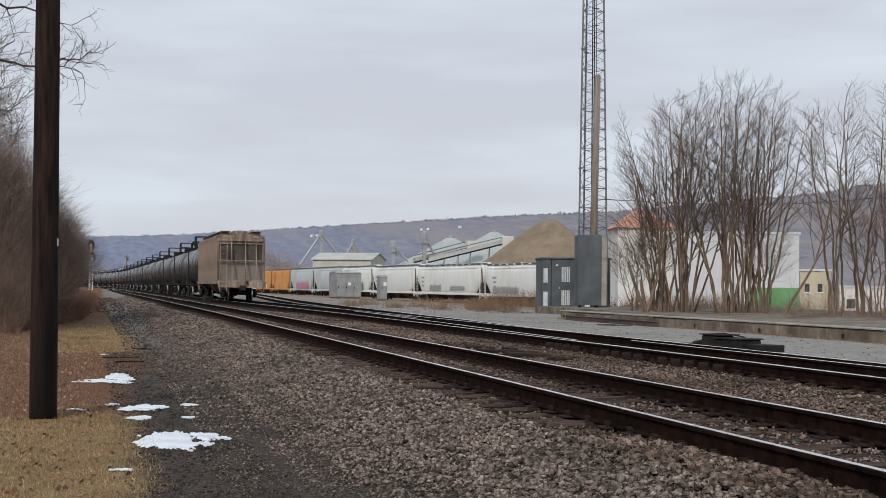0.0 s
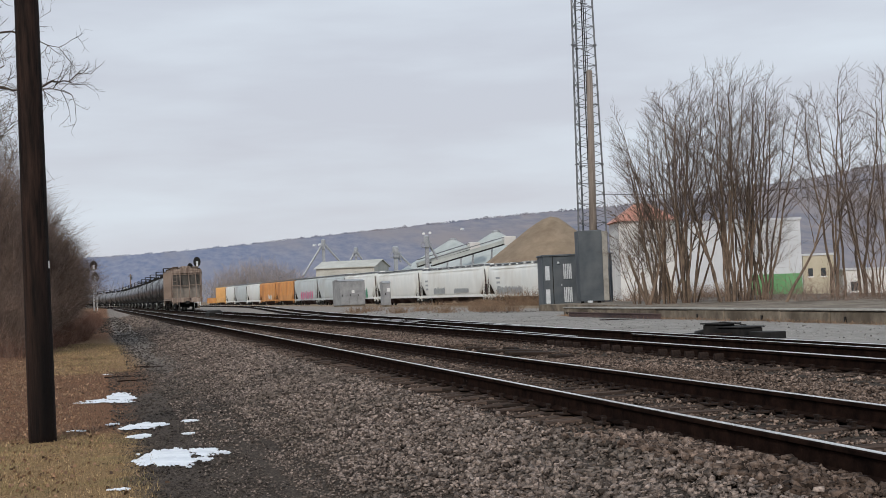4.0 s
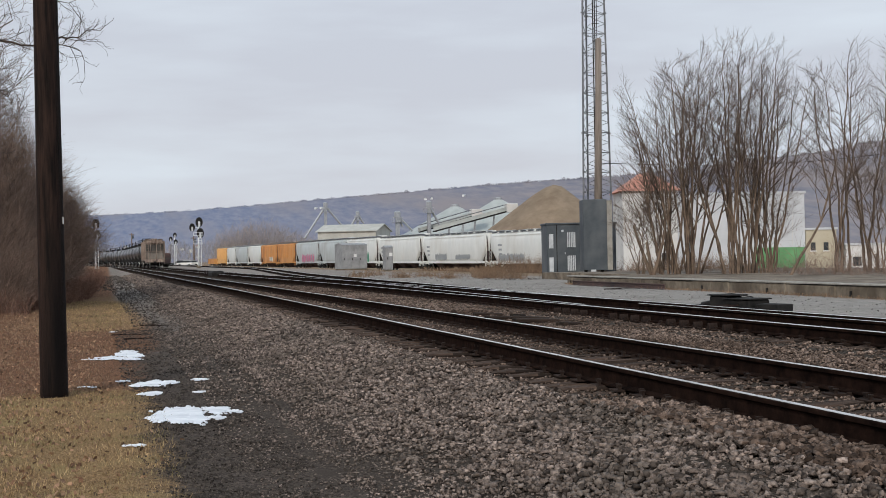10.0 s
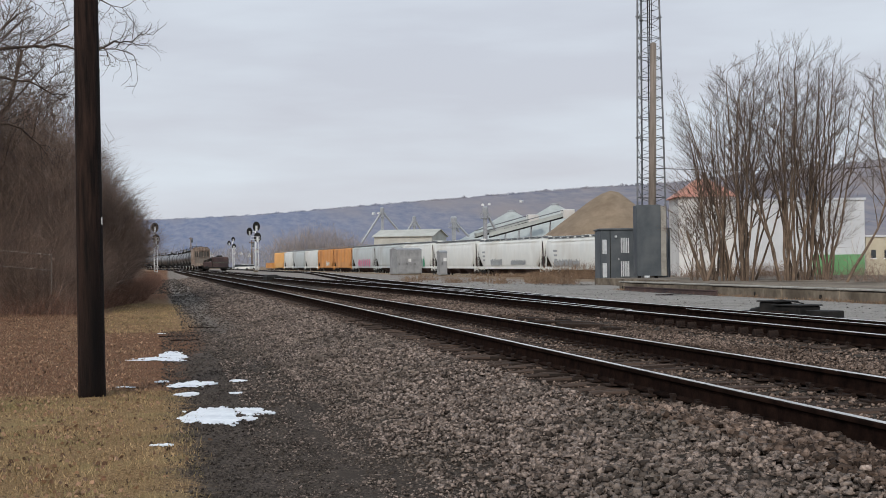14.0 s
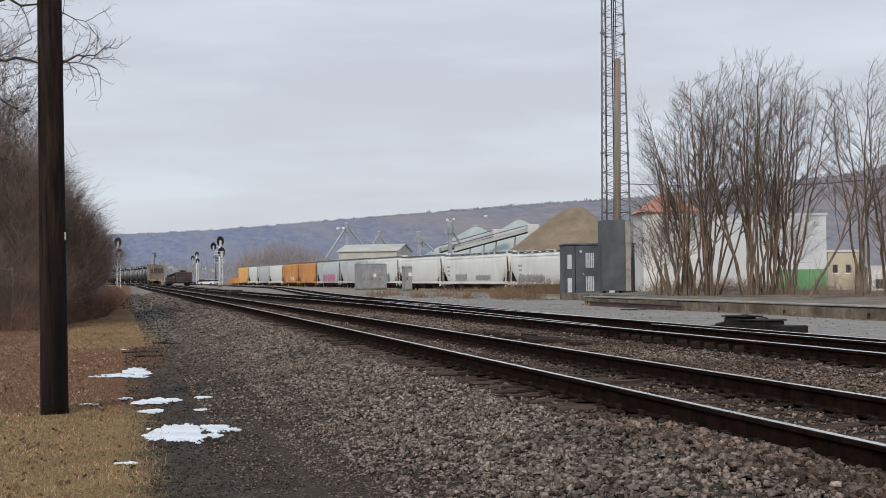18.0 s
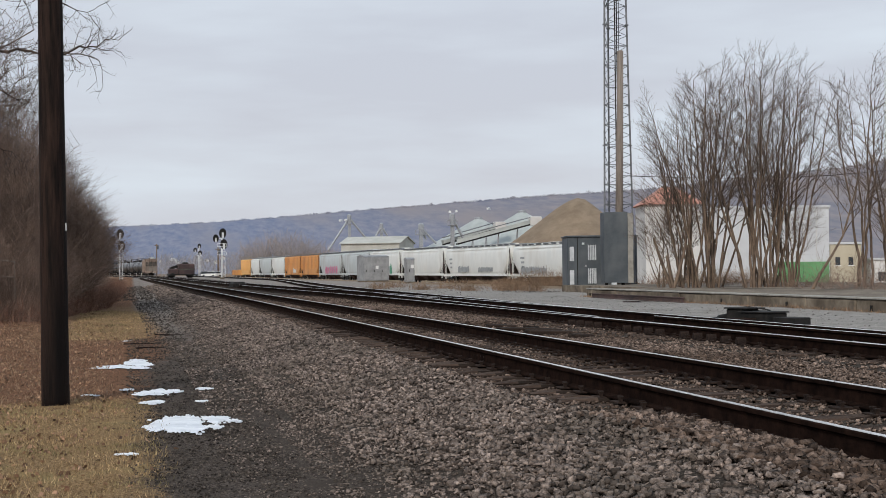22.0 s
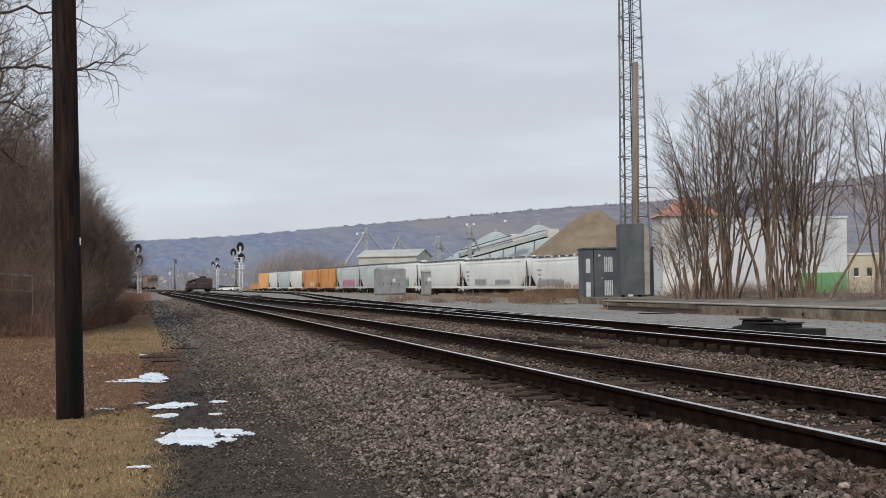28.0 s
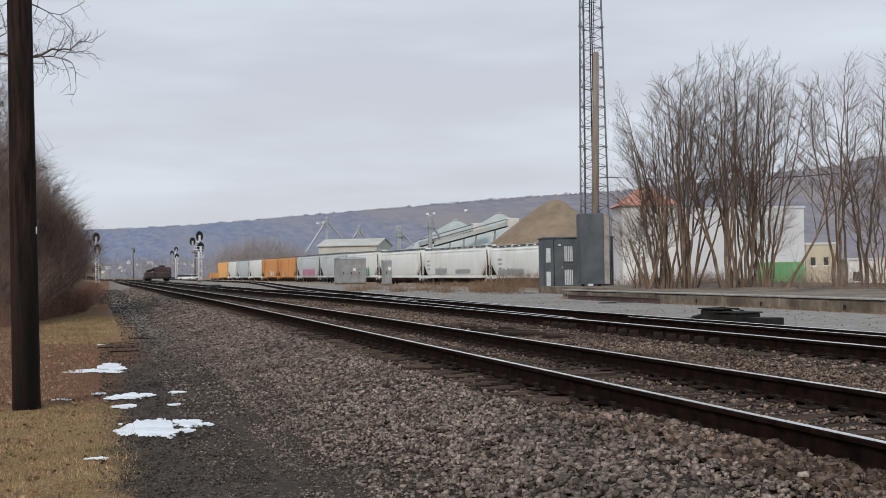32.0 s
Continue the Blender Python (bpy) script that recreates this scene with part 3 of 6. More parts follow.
def track(name, f, y0, y1, near_end, label, ties_from=None, half=0.7525, cant=0.0):
    th = thing(name, Matrix(), label, "railway track", kind="structure")
    ys = sample(y0, y1)
    for off in (-half, half):
        rail([(f(y) + off, y) for y in ys], th, RAIL_TOP + (cant if off > 0 else 0))
    rnd = random.Random(len(name) + 3)
    y = (ties_from if ties_from is not None else y0) + 0.1
    while y < near_end:
        dz, yaw = rnd.uniform(-0.014, 0.012), rnd.uniform(-3, 3)
        dx = rnd.uniform(-0.12, 0.08)
        a = heading(f, y)
        TIE_ROWS.setdefault(name, []).append(y)
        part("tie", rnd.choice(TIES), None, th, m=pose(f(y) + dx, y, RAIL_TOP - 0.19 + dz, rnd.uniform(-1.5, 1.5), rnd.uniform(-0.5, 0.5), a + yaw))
        part("tie_plate", PLATES, None, th, m=pose(f(y), y, RAIL_TOP - 0.19 + 0.002, 0, 0, a))
        y += 0.5 + rnd.uniform(-0.035, 0.035)
    s = Shape()
    while y < min(y1, 260):
        s.box(f(y) - 1.3, f(y) + 1.3, y - 0.115, y + 0.115, RAIL_TOP - 0.36, RAIL_TOP - 0.19 + rnd.uniform(-0.01, 0.008))
        y += 0.5 if y < 130 else 1.0
    if s.v:
        tagged(part("far_tie", s, M_rustwood, th), kind="stuff")
    return th


f1 = lambda y: TRACK_1 + bend(y)
f2 = lambda y: TRACK_2 + swing(y) + bend(y)
track("track_1", f1, -12, 620, 62, "main line track of worn steel rails on dark ties", 2, 0.79)
track("track_2", f2, -12, 620, 58, "second track of rusty steel rails on dark ties", 2, 0.765, 0.03)
track("siding_track", track_3, 24, 330, 60, "siding track that leaves the second track at a turnout", 46)


def stone_lumps(rng, n):
    """Corners of n angular lumps, about 1 in radius."""
    base = np.array([(x, y, z) for z in (-1, 1) for x, y in ((-1, -1), (1, -1), (1, 1), (-1, 1))], float)
    v = base[None] * np.array([1.05, 0.66, 0.46]) * rng.uniform(0.7, 1.2, (n, 1, 3))
    v[:, 4:, :2] *= rng.uniform(0.2, 1.0, (n, 1, 2))
    v += rng.normal(0, 0.21, (n, 8, 3))
    a, t = rng.uniform(0, 2 * np.pi, n), rng.normal(0, 0.6, n)
    c, s, ct, st = np.cos(a), np.sin(a), np.cos(t), np.sin(t)
    x, y, z = v[..., 0], v[..., 1], v[..., 2]
    y, z = y * ct[:, None] - z * st[:, None], y * st[:, None] + z * ct[:, None]
    x, y = x * c[:, None] - y * s[:, None], x * s[:, None] + y * c[:, None]
    return np.stack([x, y, z], 2)


STONE_FACES = np.array([(3, 2, 1, 0), (4, 5, 6, 7), (0, 1, 5, 4), (1, 2, 6, 5), (2, 3, 7, 6), (3, 0, 4, 7)])


def stones(name, boxes, seed, label, material, lift=0.0):
    """Crushed stone, as small angular lumps."""
    rng = np.random.default_rng(seed)
    P, R = [], []
    for x0, x1, y0, y1, density, r0, r1, *clear in boxes:
        k = int((x1 - x0) * (y1 - y0) * density)
        x, y = rng.uniform(x0, x1, k), rng.uniform(y0, y1, k)
        if clear:
            # the tops of the ties stay mostly clear of stones
            ties = np.array(TIE_ROWS[clear[0]])
            near = np.abs(y[:, None] - ties[None]).min(1) if k else y
            keep = (near > 0.14) | (rng.random(k) < 0.07)
            x, y = x[keep], y[keep]
            k = len(x)
        x = x + np.array([bend(b) for b in y])
        r = rng.uniform(r0, r1, k) * (0.75 + 0.5 * rng.random(k))
        z = np.array([ground_surface(a, b) for a, b in zip(x, y)]) + r * rng.uniform(-0.25, 1.15, k) + lift
        P.append(np.stack([x, y, z], 1))
        R.append(r)
    P, R = np.concatenate(P), np.concatenate(R)
    n = len(P)
    v = stone_lumps(rng, n) * R[:, None, None] + P[:, None]
    q = (np.arange(n)[:, None, None] * 8 + STONE_FACES[None]).reshape(-1, 4)
    return tagged(new(name, fast_mesh(name, v.reshape(-1, 3), q, material)), label, "gravel", kind="stuff")


SHOULDER = stones("shoulder_ballast", [(2.25, 3.45, 4, 13, 1150, 0.012, 0.027), (1.75, 2.25, 4, 13, 1000, 0.008, 0.021), (1.35, 1.75, 4, 13, 900, 0.005, 0.014), (2.1, 3.45, 13, 22, 900, 0.012, 0.028), (1.6, 2.1, 13, 22, 600, 0.008, 0.02), (2.1, 3.5, 22, 36, 560, 0.014, 0.031), (2.1, 3.5, 36, 75, 170, 0.022, 0.046), (2.1, 3.5, 75, 130, 50, 0.035, 0.07), (0.7, 1.5, 5, 14, 420, 0.004, 0.012), (0.8, 1.95, 14, 30, 220, 0.007, 0.022), (1.3, 1.75, 19, 46, 150, 0.008, 0.018), (1.7, 2.2, 19, 46, 420, 0.010, 0.024), (1.8, 2.2, 46, 80, 120, 0.018, 0.036), (3.35, 3.6, 4, 60, 160, 0.014, 0.028)], 5, "grey crushed stone of the ballast shoulder", M_stone)
stones("track_ballast", [(3.45, 4.05, 4, 9.2, 1500, 0.014, 0.034), (3.45, 4.05, 9.2, 26, 480, 0.010, 0.020, "track_1"), (3.45, 4.05, 26, 60, 330, 0.012, 0.024, "track_1"), (3.38, 3.5, 9.2, 24, 420, 0.012, 0.026), (3.38, 3.7, 24, 60, 420, 0.014, 0.028), (4.25, 5.6, 3, 30, 420, 0.010, 0.024, "track_1"), (4.3, 5.6, 30, 60, 170, 0.016, 0.03, "track_1"), (5.75, 6.25, 3, 60, 300, 0.010, 0.024, "track_1"), (6.2, 7.95, 3, 24, 900, 0.010, 0.024), (6.2, 7.95, 24, 60, 300, 0.018, 0.036), (7.95, 8.8, 5, 58, 240, 0.012, 0.026, "track_2"), (9.05, 10.3, 6, 40, 320, 0.012, 0.028, "track_2"), (10.5, 11.3, 8, 40, 180, 0.016, 0.034)], 6, "dirty brown crushed stone between the tracks", M_trackstone)
stones("lane_pebbles", [(0.1, 1.5, 6.0, 11, 1500, 0.003, 0.010), (0.1, 1.5, 11, 16, 900, 0.004, 0.011), (-0.08, 0.1, 6.0, 16, 350, 0.003, 0.010), (-0.1, 1.9, 16, 32, 260, 0.006, 0.016), (0.4, 2.1, 32, 75, 60, 0.010, 0.024), (-0.8, 2.1, 75, 150, 12, 0.02, 0.05)], 7, "dark cinders and pebbles of the lane", M_dirtstone)

stones("yard_gravel", [(11.4, 17.2, 20, 40, 10, 0.006, 0.018), (11.4, 17.2, 40, 58, 6, 0.008, 0.024), (11.4, 20.8, 58, 85, 3, 0.012, 0.035), (18.4, 20.6, 58.5, 63, 20, 0.015, 0.05), (11.2, 11.8, 14, 70, 30, 0.008, 0.026)], 8, "loose grey stones scattered over the yard", M_yardstone)

# the larger single stones that lie on top of the shoulder
rng_stone = np.random.default_rng(91)
LUMPS = [fast_mesh("stone", v, STONE_FACES, M_stone) for v in stone_lumps(rng_stone, 12)]
rnd_stone = random.Random(92)
for k in range(290):
    x, y, r = 2.0 + 1.45 * rnd_stone.random(), 5.6 + 7 * rnd_stone.random() ** 1.3, rnd_stone.uniform(0.022, 0.034)
    part("stone", rnd_stone.choice(LUMPS), None, SHOULDER, m=pose(x, y, ground_surface(x, y) + r * 0.6, rnd_stone.uniform(-30, 30), rnd_stone.uniform(-30, 30), rnd_stone.uniform(0, 360)) @ Matrix.Diagonal((r, r, r, 1)))


# ---- bare trees ----
def tubes_mesh(name, segs, material, thick_sides=6, thin_sides=3, thin=0.03):
    """Tapered tubes for branches: segs of (p0, p1, r0, r1)."""
    V, Q, k = [], [], 0
    A = np.array([(*a, *b, r, s) for a, b, r, s in segs], float)
    for sides, pick in ((thick_sides, A[:, 6] >= thin), (thin_sides, A[:, 6] < thin)):
        B = A[pick]
        if not len(B):
            continue
        p, q = B[:, :3], B[:, 3:6]
        d = q - p
        d /= np.linalg.norm(d, axis=1, keepdims=True) + 1e-9
        u = np.cross(d, np.where(np.abs(d[:, 2:3]) < 0.9, [[0, 0, 1.0]], [[1.0, 0, 0]]))
        u /= np.linalg.norm(u, axis=1, keepdims=True) + 1e-9
        w = np.cross(d, u)
        ang = np.arange(sides) * 2 * np.pi / sides
        ring = u[:, None] * np.cos(ang)[None, :, None] + w[:, None] * np.sin(ang)[None, :, None]
        a = p[:, None] + ring * B[:, 6, None, None]
        b = q[:, None] + ring * B[:, 7, None, None]
        V.append(np.concatenate([a, b], 1).reshape(-1, 3))
        i = np.arange(sides)
        f = np.stack([i, (i + 1) % sides, sides + (i + 1) % sides, sides + i], 1)
        Q.append((np.arange(len(B))[:, None, None] * 2 * sides + f[None]).reshape(-1, 4) + k)
        k += len(B) * 2 * sides
    return fast_mesh(name, np.concatenate(V), np.concatenate(Q), material, True)


def grow(rnd, stem, crown, p, d, length, r, level, levels, spread, up, rmin, busy):
    """One limb in short crooked pieces, with its side branches."""
    steps = 6 if level == 0 else (5 if level < levels else 3)
    for i in range(steps):
        d = (d + Vector((rnd.gauss(0, 0.12), rnd.gauss(0, 0.12), rnd.gauss(0, 0.08) + up * 0.1))).normalized()
        q = p + d * (length / steps)
        r1 = max(r * (0.85 if level < levels else 0.75), rmin * 0.6)
        (stem if level == 0 else crown).append((p, q, r, r1))
        if level < levels and (i >= (2 if level == 0 else 1)):
            for _ in range(1 if rnd.random() > busy else 2):
                side = Vector((rnd.gauss(0, 1), rnd.gauss(0, 1), rnd.gauss(0, 0.5))).normalized()
                b = (d * (1 - spread) + side * spread + Vector((0, 0, up * 0.25))).normalized()
                grow(rnd, stem, crown, q, b, length * rnd.uniform(0.36, 0.62), max(r1 * 0.6, rmin), level + 1, levels, spread, up, rmin, busy)
        p, r = q, r1


def tree_data(seed, height, radius, stems=1, levels=3, spread=0.45, up=0.5, lean=0.1, rmin=0.011, busy=0.5):
    """The stems, one mesh each, and the crown of a bare tree."""
    rnd = random.Random(seed)
    trunks, crown = [], []
    for k in range(stems):
        a = 6.283 * k / stems + rnd.uniform(-0.5, 0.5)
        out = lean * rnd.uniform(0.4, 1.2) if stems > 1 else lean
        d = Vector((math.cos(a) * out, math.sin(a) * out, 1)).normalized()
        p = Vector((math.cos(a), math.sin(a), 0)) * (0.22 * stems**0.5 * (stems > 1) * rnd.uniform(0.4, 1))
        stem = []
        grow(rnd, stem, crown, p - Vector((0, 0, 0.15)), d, height * rnd.uniform(0.64, 0.8), radius * rnd.uniform(0.65, 1.0), 0, levels, spread, up, rmin, busy)
        trunks.append(tubes_mesh("trunk", stem, M_bark, 8, 4, 0.01))
    crown = [c for c in crown if c[1][2] < height * (1.34 - 0.03 * (c[1][0] ** 2 + c[1][1] ** 2) + 0.06 * rnd.random())]
    return trunks, tubes_mesh("crown", crown, M_twig, 5, 3, 0.03)


def tree(data, x, y, z, turn, size, label, group, lean=(0, 0)):
    th = thing("bare_tree", pose(x, y, z, lean[0], lean[1], turn) @ Matrix.Diagonal((size, size, size, 1)), label, "tree", group)
    for stem in data[0]:
        part("trunk", stem, None, th)
    part("crown", data[1], None, th, "leafless branches and twigs")
    return th


def fan_data(seed, height, stems, reach, r0, twigs=1.0):
    """A clump of stems that fan out and turn upwards, with slender side branches and fine twigs."""
    rnd = random.Random(seed)
    trunks, crown = [], []

    def shoot(p, d, length, r, n, bow, wild):
        """One shoot in n pieces that bows upwards; returns its joints."""
        joints = []
        for k in range(n):
            d = (d + Vector((rnd.gauss(0, wild), rnd.gauss(0, wild), rnd.gauss(bow, wild * 0.6)))).normalized()
            q = p + d * (length / n)
            crown.append((p, q, r * (1 - 0.75 * k / n), r * (1 - 0.75 * (k + 1) / n)))
            joints.append((q, d))
            p = q
        return joints

    for k in range(stems):
        az, out = 6.283 * k / stems + rnd.uniform(-0.5, 0.5), reach * rnd.random() ** 0.6
        side = Vector((math.cos(az), math.sin(az), 0))
        top = height * (1 - 0.20 * (out / reach) ** 2) * rnd.uniform(0.86, 1.0)
        r, n, stem = r0 * rnd.uniform(0.6, 1.0), 12, []
        bent, phase = rnd.uniform(0.8, 1.3), rnd.uniform(0, 6)
        spot = lambda f: side * (0.18 * out + 0.82 * out * f**bent) + Vector((0.10 * math.sin(4 * f + phase), 0.10 * math.cos(5 * f + phase), top * f - 0.15))
        p = spot(0)
        for i in range(n):
            q = spot((i + 1) / n) + Vector((rnd.gauss(0, 0.03), rnd.gauss(0, 0.03), 0))
            f = i / n
            thick = lambda g: 0.010 + r * (1 - g) ** 0.8
            stem.append((p, q, thick(f), thick((i + 1) / n)))
            d = (q - p).normalized()
            if i >= 4:
                for _ in range(2 if rnd.random() < 0.6 * twigs else 1):
                    b = az + rnd.gauss(0, 1.2)
                    lean = Vector((math.cos(b), math.sin(b), rnd.uniform(-0.1, 0.3)))
                    length = ((1 - f) * height * 0.36 + 0.65) * rnd.uniform(0.55, 1.15)
                    for w, e in shoot(q, (d * 0.7 + lean * 0.78).normalized(), length, max(thick(f) * 0.5, 0.0105), 6, 0.05, 0.12):
                        for _ in range(2 if rnd.random() < 0.55 * twigs else 1):
                            c = Vector((rnd.gauss(0, 1), rnd.gauss(0, 1), rnd.gauss(0.1, 0.6))).normalized()
                            tw = shoot(w, (e * 0.8 + c * 0.6).normalized(), rnd.uniform(0.3, 0.85), 0.0078, 3, 0.05, 0.16)
                            if rnd.random() < 0.7 * twigs:
                                c = Vector((rnd.gauss(0, 1), rnd.gauss(0, 1), rnd.gauss(0.2, 0.6))).normalized()
                                shoot(tw[1][0], (tw[1][1] * 0.7 + c * 0.7).normalized(), rnd.uniform(0.18, 0.4), 0.0058, 2, 0.0, 0.15)
            p = q
        trunks.append(tubes_mesh("trunk", stem, M_bark, 8, 5, 0.02))
    return trunks, tubes_mesh("crown", crown, M_twig, 5, 3, 0.02)


FAN = [fan_data(11, 9.4, 9, 3.1, 0.06), fan_data(14, 9.6, 9, 3.2, 0.062), fan_data(19, 9.2, 9, 3.2, 0.058)]
SPRAY = [fan_data(23, 4.6, 6, 1.2, 0.032, 0.7), fan_data(24, 9.3, 3, 1.7, 0.055, 0.7), fan_data(29, 8.6, 2, 1.5, 0.055, 0.7)]
for d, x, y, turn, size in ((FAN[0], 22.2, 46.6, 10, 0.94), (FAN[1], 23.6, 45.6, 95, 0.93), (FAN[2], 24.7, 46.4, 200, 0.95), (FAN[0], 25.7, 46.6, 300, 0.88), (FAN[2], 22.7, 47.6, 325, 0.84), (FAN[1], 21.7, 47.4, 230, 0.76)):
    tree(d, x, y, 0.76, turn, size, "bare multi-stemmed winter tree rising behind the platform", "yard trees")
for d, x, y, turn, size in ((SPRAY[0], 21.1, 48.9, 20, 0.7), (SPRAY[0], 22.6, 50.4, 140, 1.0), (SPRAY[2], 21.9, 48.8, 60, 0.62), (SPRAY[0], 25.9, 46.8, 70, 0.8)):
    tree(d, x, y, 0.76, turn, size, "slim bare young tree behind the platform", "yard trees")
for d, x, y, turn, size in ((SPRAY[1], 27.6, 44.6, 10, 0.95), (SPRAY[2], 28.5, 45.4, 110, 1.0), (SPRAY[1], 29.3, 45.0, 190, 1.0), (SPRAY[2], 30.3, 44.4, 260, 1.0), (SPRAY[1], 31.2, 46.0, 300, 0.9), (SPRAY[0], 28.9, 43.6, 30, 1.0)):
    tree(d, x, y, 0.76, turn, size, "tall sparse bare tree behind the platform", "yard trees")
tree(tree_data(29, 8.0, 0.11, 1, 3, 0.5, 0.35, 0.55, 0.008, 0.7), 23.2, 40.6, 0.76, -25, 0.75, "bare tree leaning far over to one side", "yard trees")


def cut_stump(x, y, z):
    """A tree cut back to two slanting bare stems."""
    th = thing("cut_tree", pose(x, y, z), "cut-back tree with two bare slanting stems", "tree", "yard trees")
    for k, (dx, dy, h) in enumerate(((-0.75, 0.1, 2.0), (0.55, -0.1, 1.9), (-0.25, 0.0, 1.3))):
        seg = [((0, 0, -0.1), (dx * 0.35, dy, h * 0.3), 0.085, 0.07), ((dx * 0.35, dy, h * 0.3), (dx * 0.75, dy, h * 0.7), 0.07, 0.055), ((dx * 0.75, dy, h * 0.7), (dx, dy, h), 0.055, 0.045)]
        part("trunk", tubes_mesh("trunk", seg, M_bark, 9, 4, 0.01), None, th)


cut_stump(20.75, 46.9, 0.76)

WOOD = [tree_data(31, 13, 0.22, 1, 4, 0.52, 0.35, 0.06, 0.009, 0.45), tree_data(32, 9.5, 0.13, 2, 3, 0.55, 0.35, 0.25, 0.009, 0.8), tree_data(33, 7.0, 0.08, 4, 3, 0.55, 0.3, 0.4, 0.008, 0.8), tree_data(34, 12.0, 0.2, 1, 4, 0.55, 0.25, 0.12, 0.009, 0.5)]


def wood_edge(y):
    """Where the thicket ends beside the lane."""
    return lie(y, [(40, -3.5), (46, -3.0), (58, -2.35), (100, -2.3), (200, -4.8), (300, -9.0)])


rw = random.Random(8)
for i in range(72):
    y = 48 + 190 * (i / 71) ** 1.3 + rw.uniform(-2, 2)
    deep = rw.choice((2.6, 3.2, 4.2, 5.5, 8, 12))
    x = wood_edge(y) - deep - rw.random()
    k = rw.choice((0, 3, 1, 1)) if deep > 5 else rw.choice((2, 2, 1))
    tree(WOOD[k], x, y, 0.05, rw.uniform(0, 360), rw.uniform(0.6, 0.8) if deep < 5 else rw.uniform(0.75, 0.95), "bare brown winter tree at the edge of the wood", "wood along the lane")
for x, y, k, size, turn in ((-8.6, 41, 3, 0.9, 30), (-11, 38, 0, 1.0, 140), (-7.6, 47, 1, 0.95, 220), (-13, 42, 0, 1.1, 300), (-9.8, 50, 3, 1.0, 10), (-15.5, 38, 3, 1.1, 70), (-7.4, 56, 1, 0.9, 180), (-12, 56, 0, 1.0, 250)):
    tree(WOOD[k], x, y, 0.1, turn, size * 1.2, "tall bare winter tree at the edge of the wood", "wood along the lane")


for i in range(44):
    x, y = -7 - 25 * rw.random(), 44 + 34 * rw.random()
    tree(WOOD[rw.choice((0, 3, 1, 3))], x - 0.06 * (y - 44), y, 0.15, rw.uniform(0, 360), rw.uniform(1.0, 1.4), "tall bare winter tree in the wood", "wood along the lane")


def thicket(name, count, seed, place, label, material, r0, r1, lean=0.45):
    """A mass of fine twigs; place gives x, y, ground and height of one twig."""
    rnd = random.Random(seed)
    segs = []
    for _ in range(count):
        x, y, z, h = place(rnd)
        d = Vector((rnd.gauss(0, lean), rnd.gauss(0, lean), 1)).normalized()
        p = Vector((x, y, z))
        r = rnd.uniform(r0, r1)
        n = 3
        for k in range(n):
            q = p + d * (h / n)
            segs.append((p, q, r * (1 - 0.25 * k), r * (0.75 - 0.25 * k)))
            if k:
                e = (d + Vector((rnd.gauss(0, 0.6), rnd.gauss(0, 0.6), rnd.gauss(0, 0.3)))).normalized()
                segs.append((p, p + e * h * rnd.uniform(0.2, 0.4), r * 0.6, r * 0.3))
            d = (d + Vector((rnd.gauss(0, 0.25), rnd.gauss(0, 0.25), rnd.gauss(-0.08, 0.15)))).normalized()
            p = q
    tagged(new(name, tubes_mesh(name, segs, material, 3, 3, 9)), label, "brush", kind="stuff")


def brush_place(rnd):
    y = 43 + 185 * rnd.random() ** 1.7
    deep = abs(rnd.gauss(0, 1)) * 3.4
    x = wood_edge(y) - deep
    base = 0.0 if rnd.random() < 0.55 else rnd.uniform(0, 1.0) * min(0.6 * deep, 4.0)
    return x, y, base, min(1.7 + 0.8 * deep, 4.2) * rnd.uniform(0.45, 1.15)


def front_place(rnd):
    x = -2.9 - 20 * rnd.random() ** 1.5
    y = 43.5 + 12 * rnd.random() - 0.02 * x
    return x, y, 0.0, rnd.uniform(0.7, 4.2)


def mass_place(rnd):
    """Fine twigs that fill the wood's edge up to its crowns."""
    x = -1.6 - 24 * rnd.random() ** 1.4
    y = (45 if x < -3.2 else 52) + 16 * rnd.random() - 0.02 * x
    top = lie(x, [(-26, 12.0), (-8, 10.5), (-5.0, 9.6), (-3.4, 8.4), (-2.4, 6.9), (-1.6, 4.8)]) * (0.9 + 0.25 * noise.noise((x * 1.1, y * 0.4, 2.0)))
    foot = lie(x, [(-2.6, 0.0), (-1.6, 1.3)])
    ln = rnd.uniform(0.9, 2.4)
    return x, y, foot + max(top - ln - foot, 0.0) * rnd.random() ** 1.1, ln


def low_place(rnd):
    y = 42 + 150 * rnd.random() ** 2
    y -= abs(rnd.gauss(0, 1.6)) if y < 46 and rnd.random() < 0.4 else 0
    x = wood_edge(y) + lie(y, [(46, 0.4), (60, 1.3), (100, 1.7), (200, 2.2)]) - abs(rnd.gauss(0, 1)) * 1.5 if y > 46 else -2.7 - 18 * rnd.random()
    return x, y, 0.0, rnd.uniform(0.35, 1.25)


thicket("wood_thicket", 19000, 41, brush_place, "dense brown leafless undergrowth along the lane", M_brush, 0.005, 0.010)
thicket("wood_front_brush", 6500, 42, front_place, "tangled brown leafless brush", M_brush, 0.005, 0.009)
thicket("low_briars", 13000, 43, low_place, "low reddish-brown briars and dead weeds", M_briar, 0.005, 0.009, 0.55)
thicket("wood_twigs", 50000, 49, mass_place, "fine brown twigs filling the edge of the wood", M_brush, 0.004, 0.009, 0.6)


def grove_place(rnd):
    x = 30 + 34 * rnd.random()
    return x, 372 + 14 * rnd.random(), -0.5, (16 - 0.03 * (x - 44) ** 2) * rnd.uniform(0.55, 1.0)


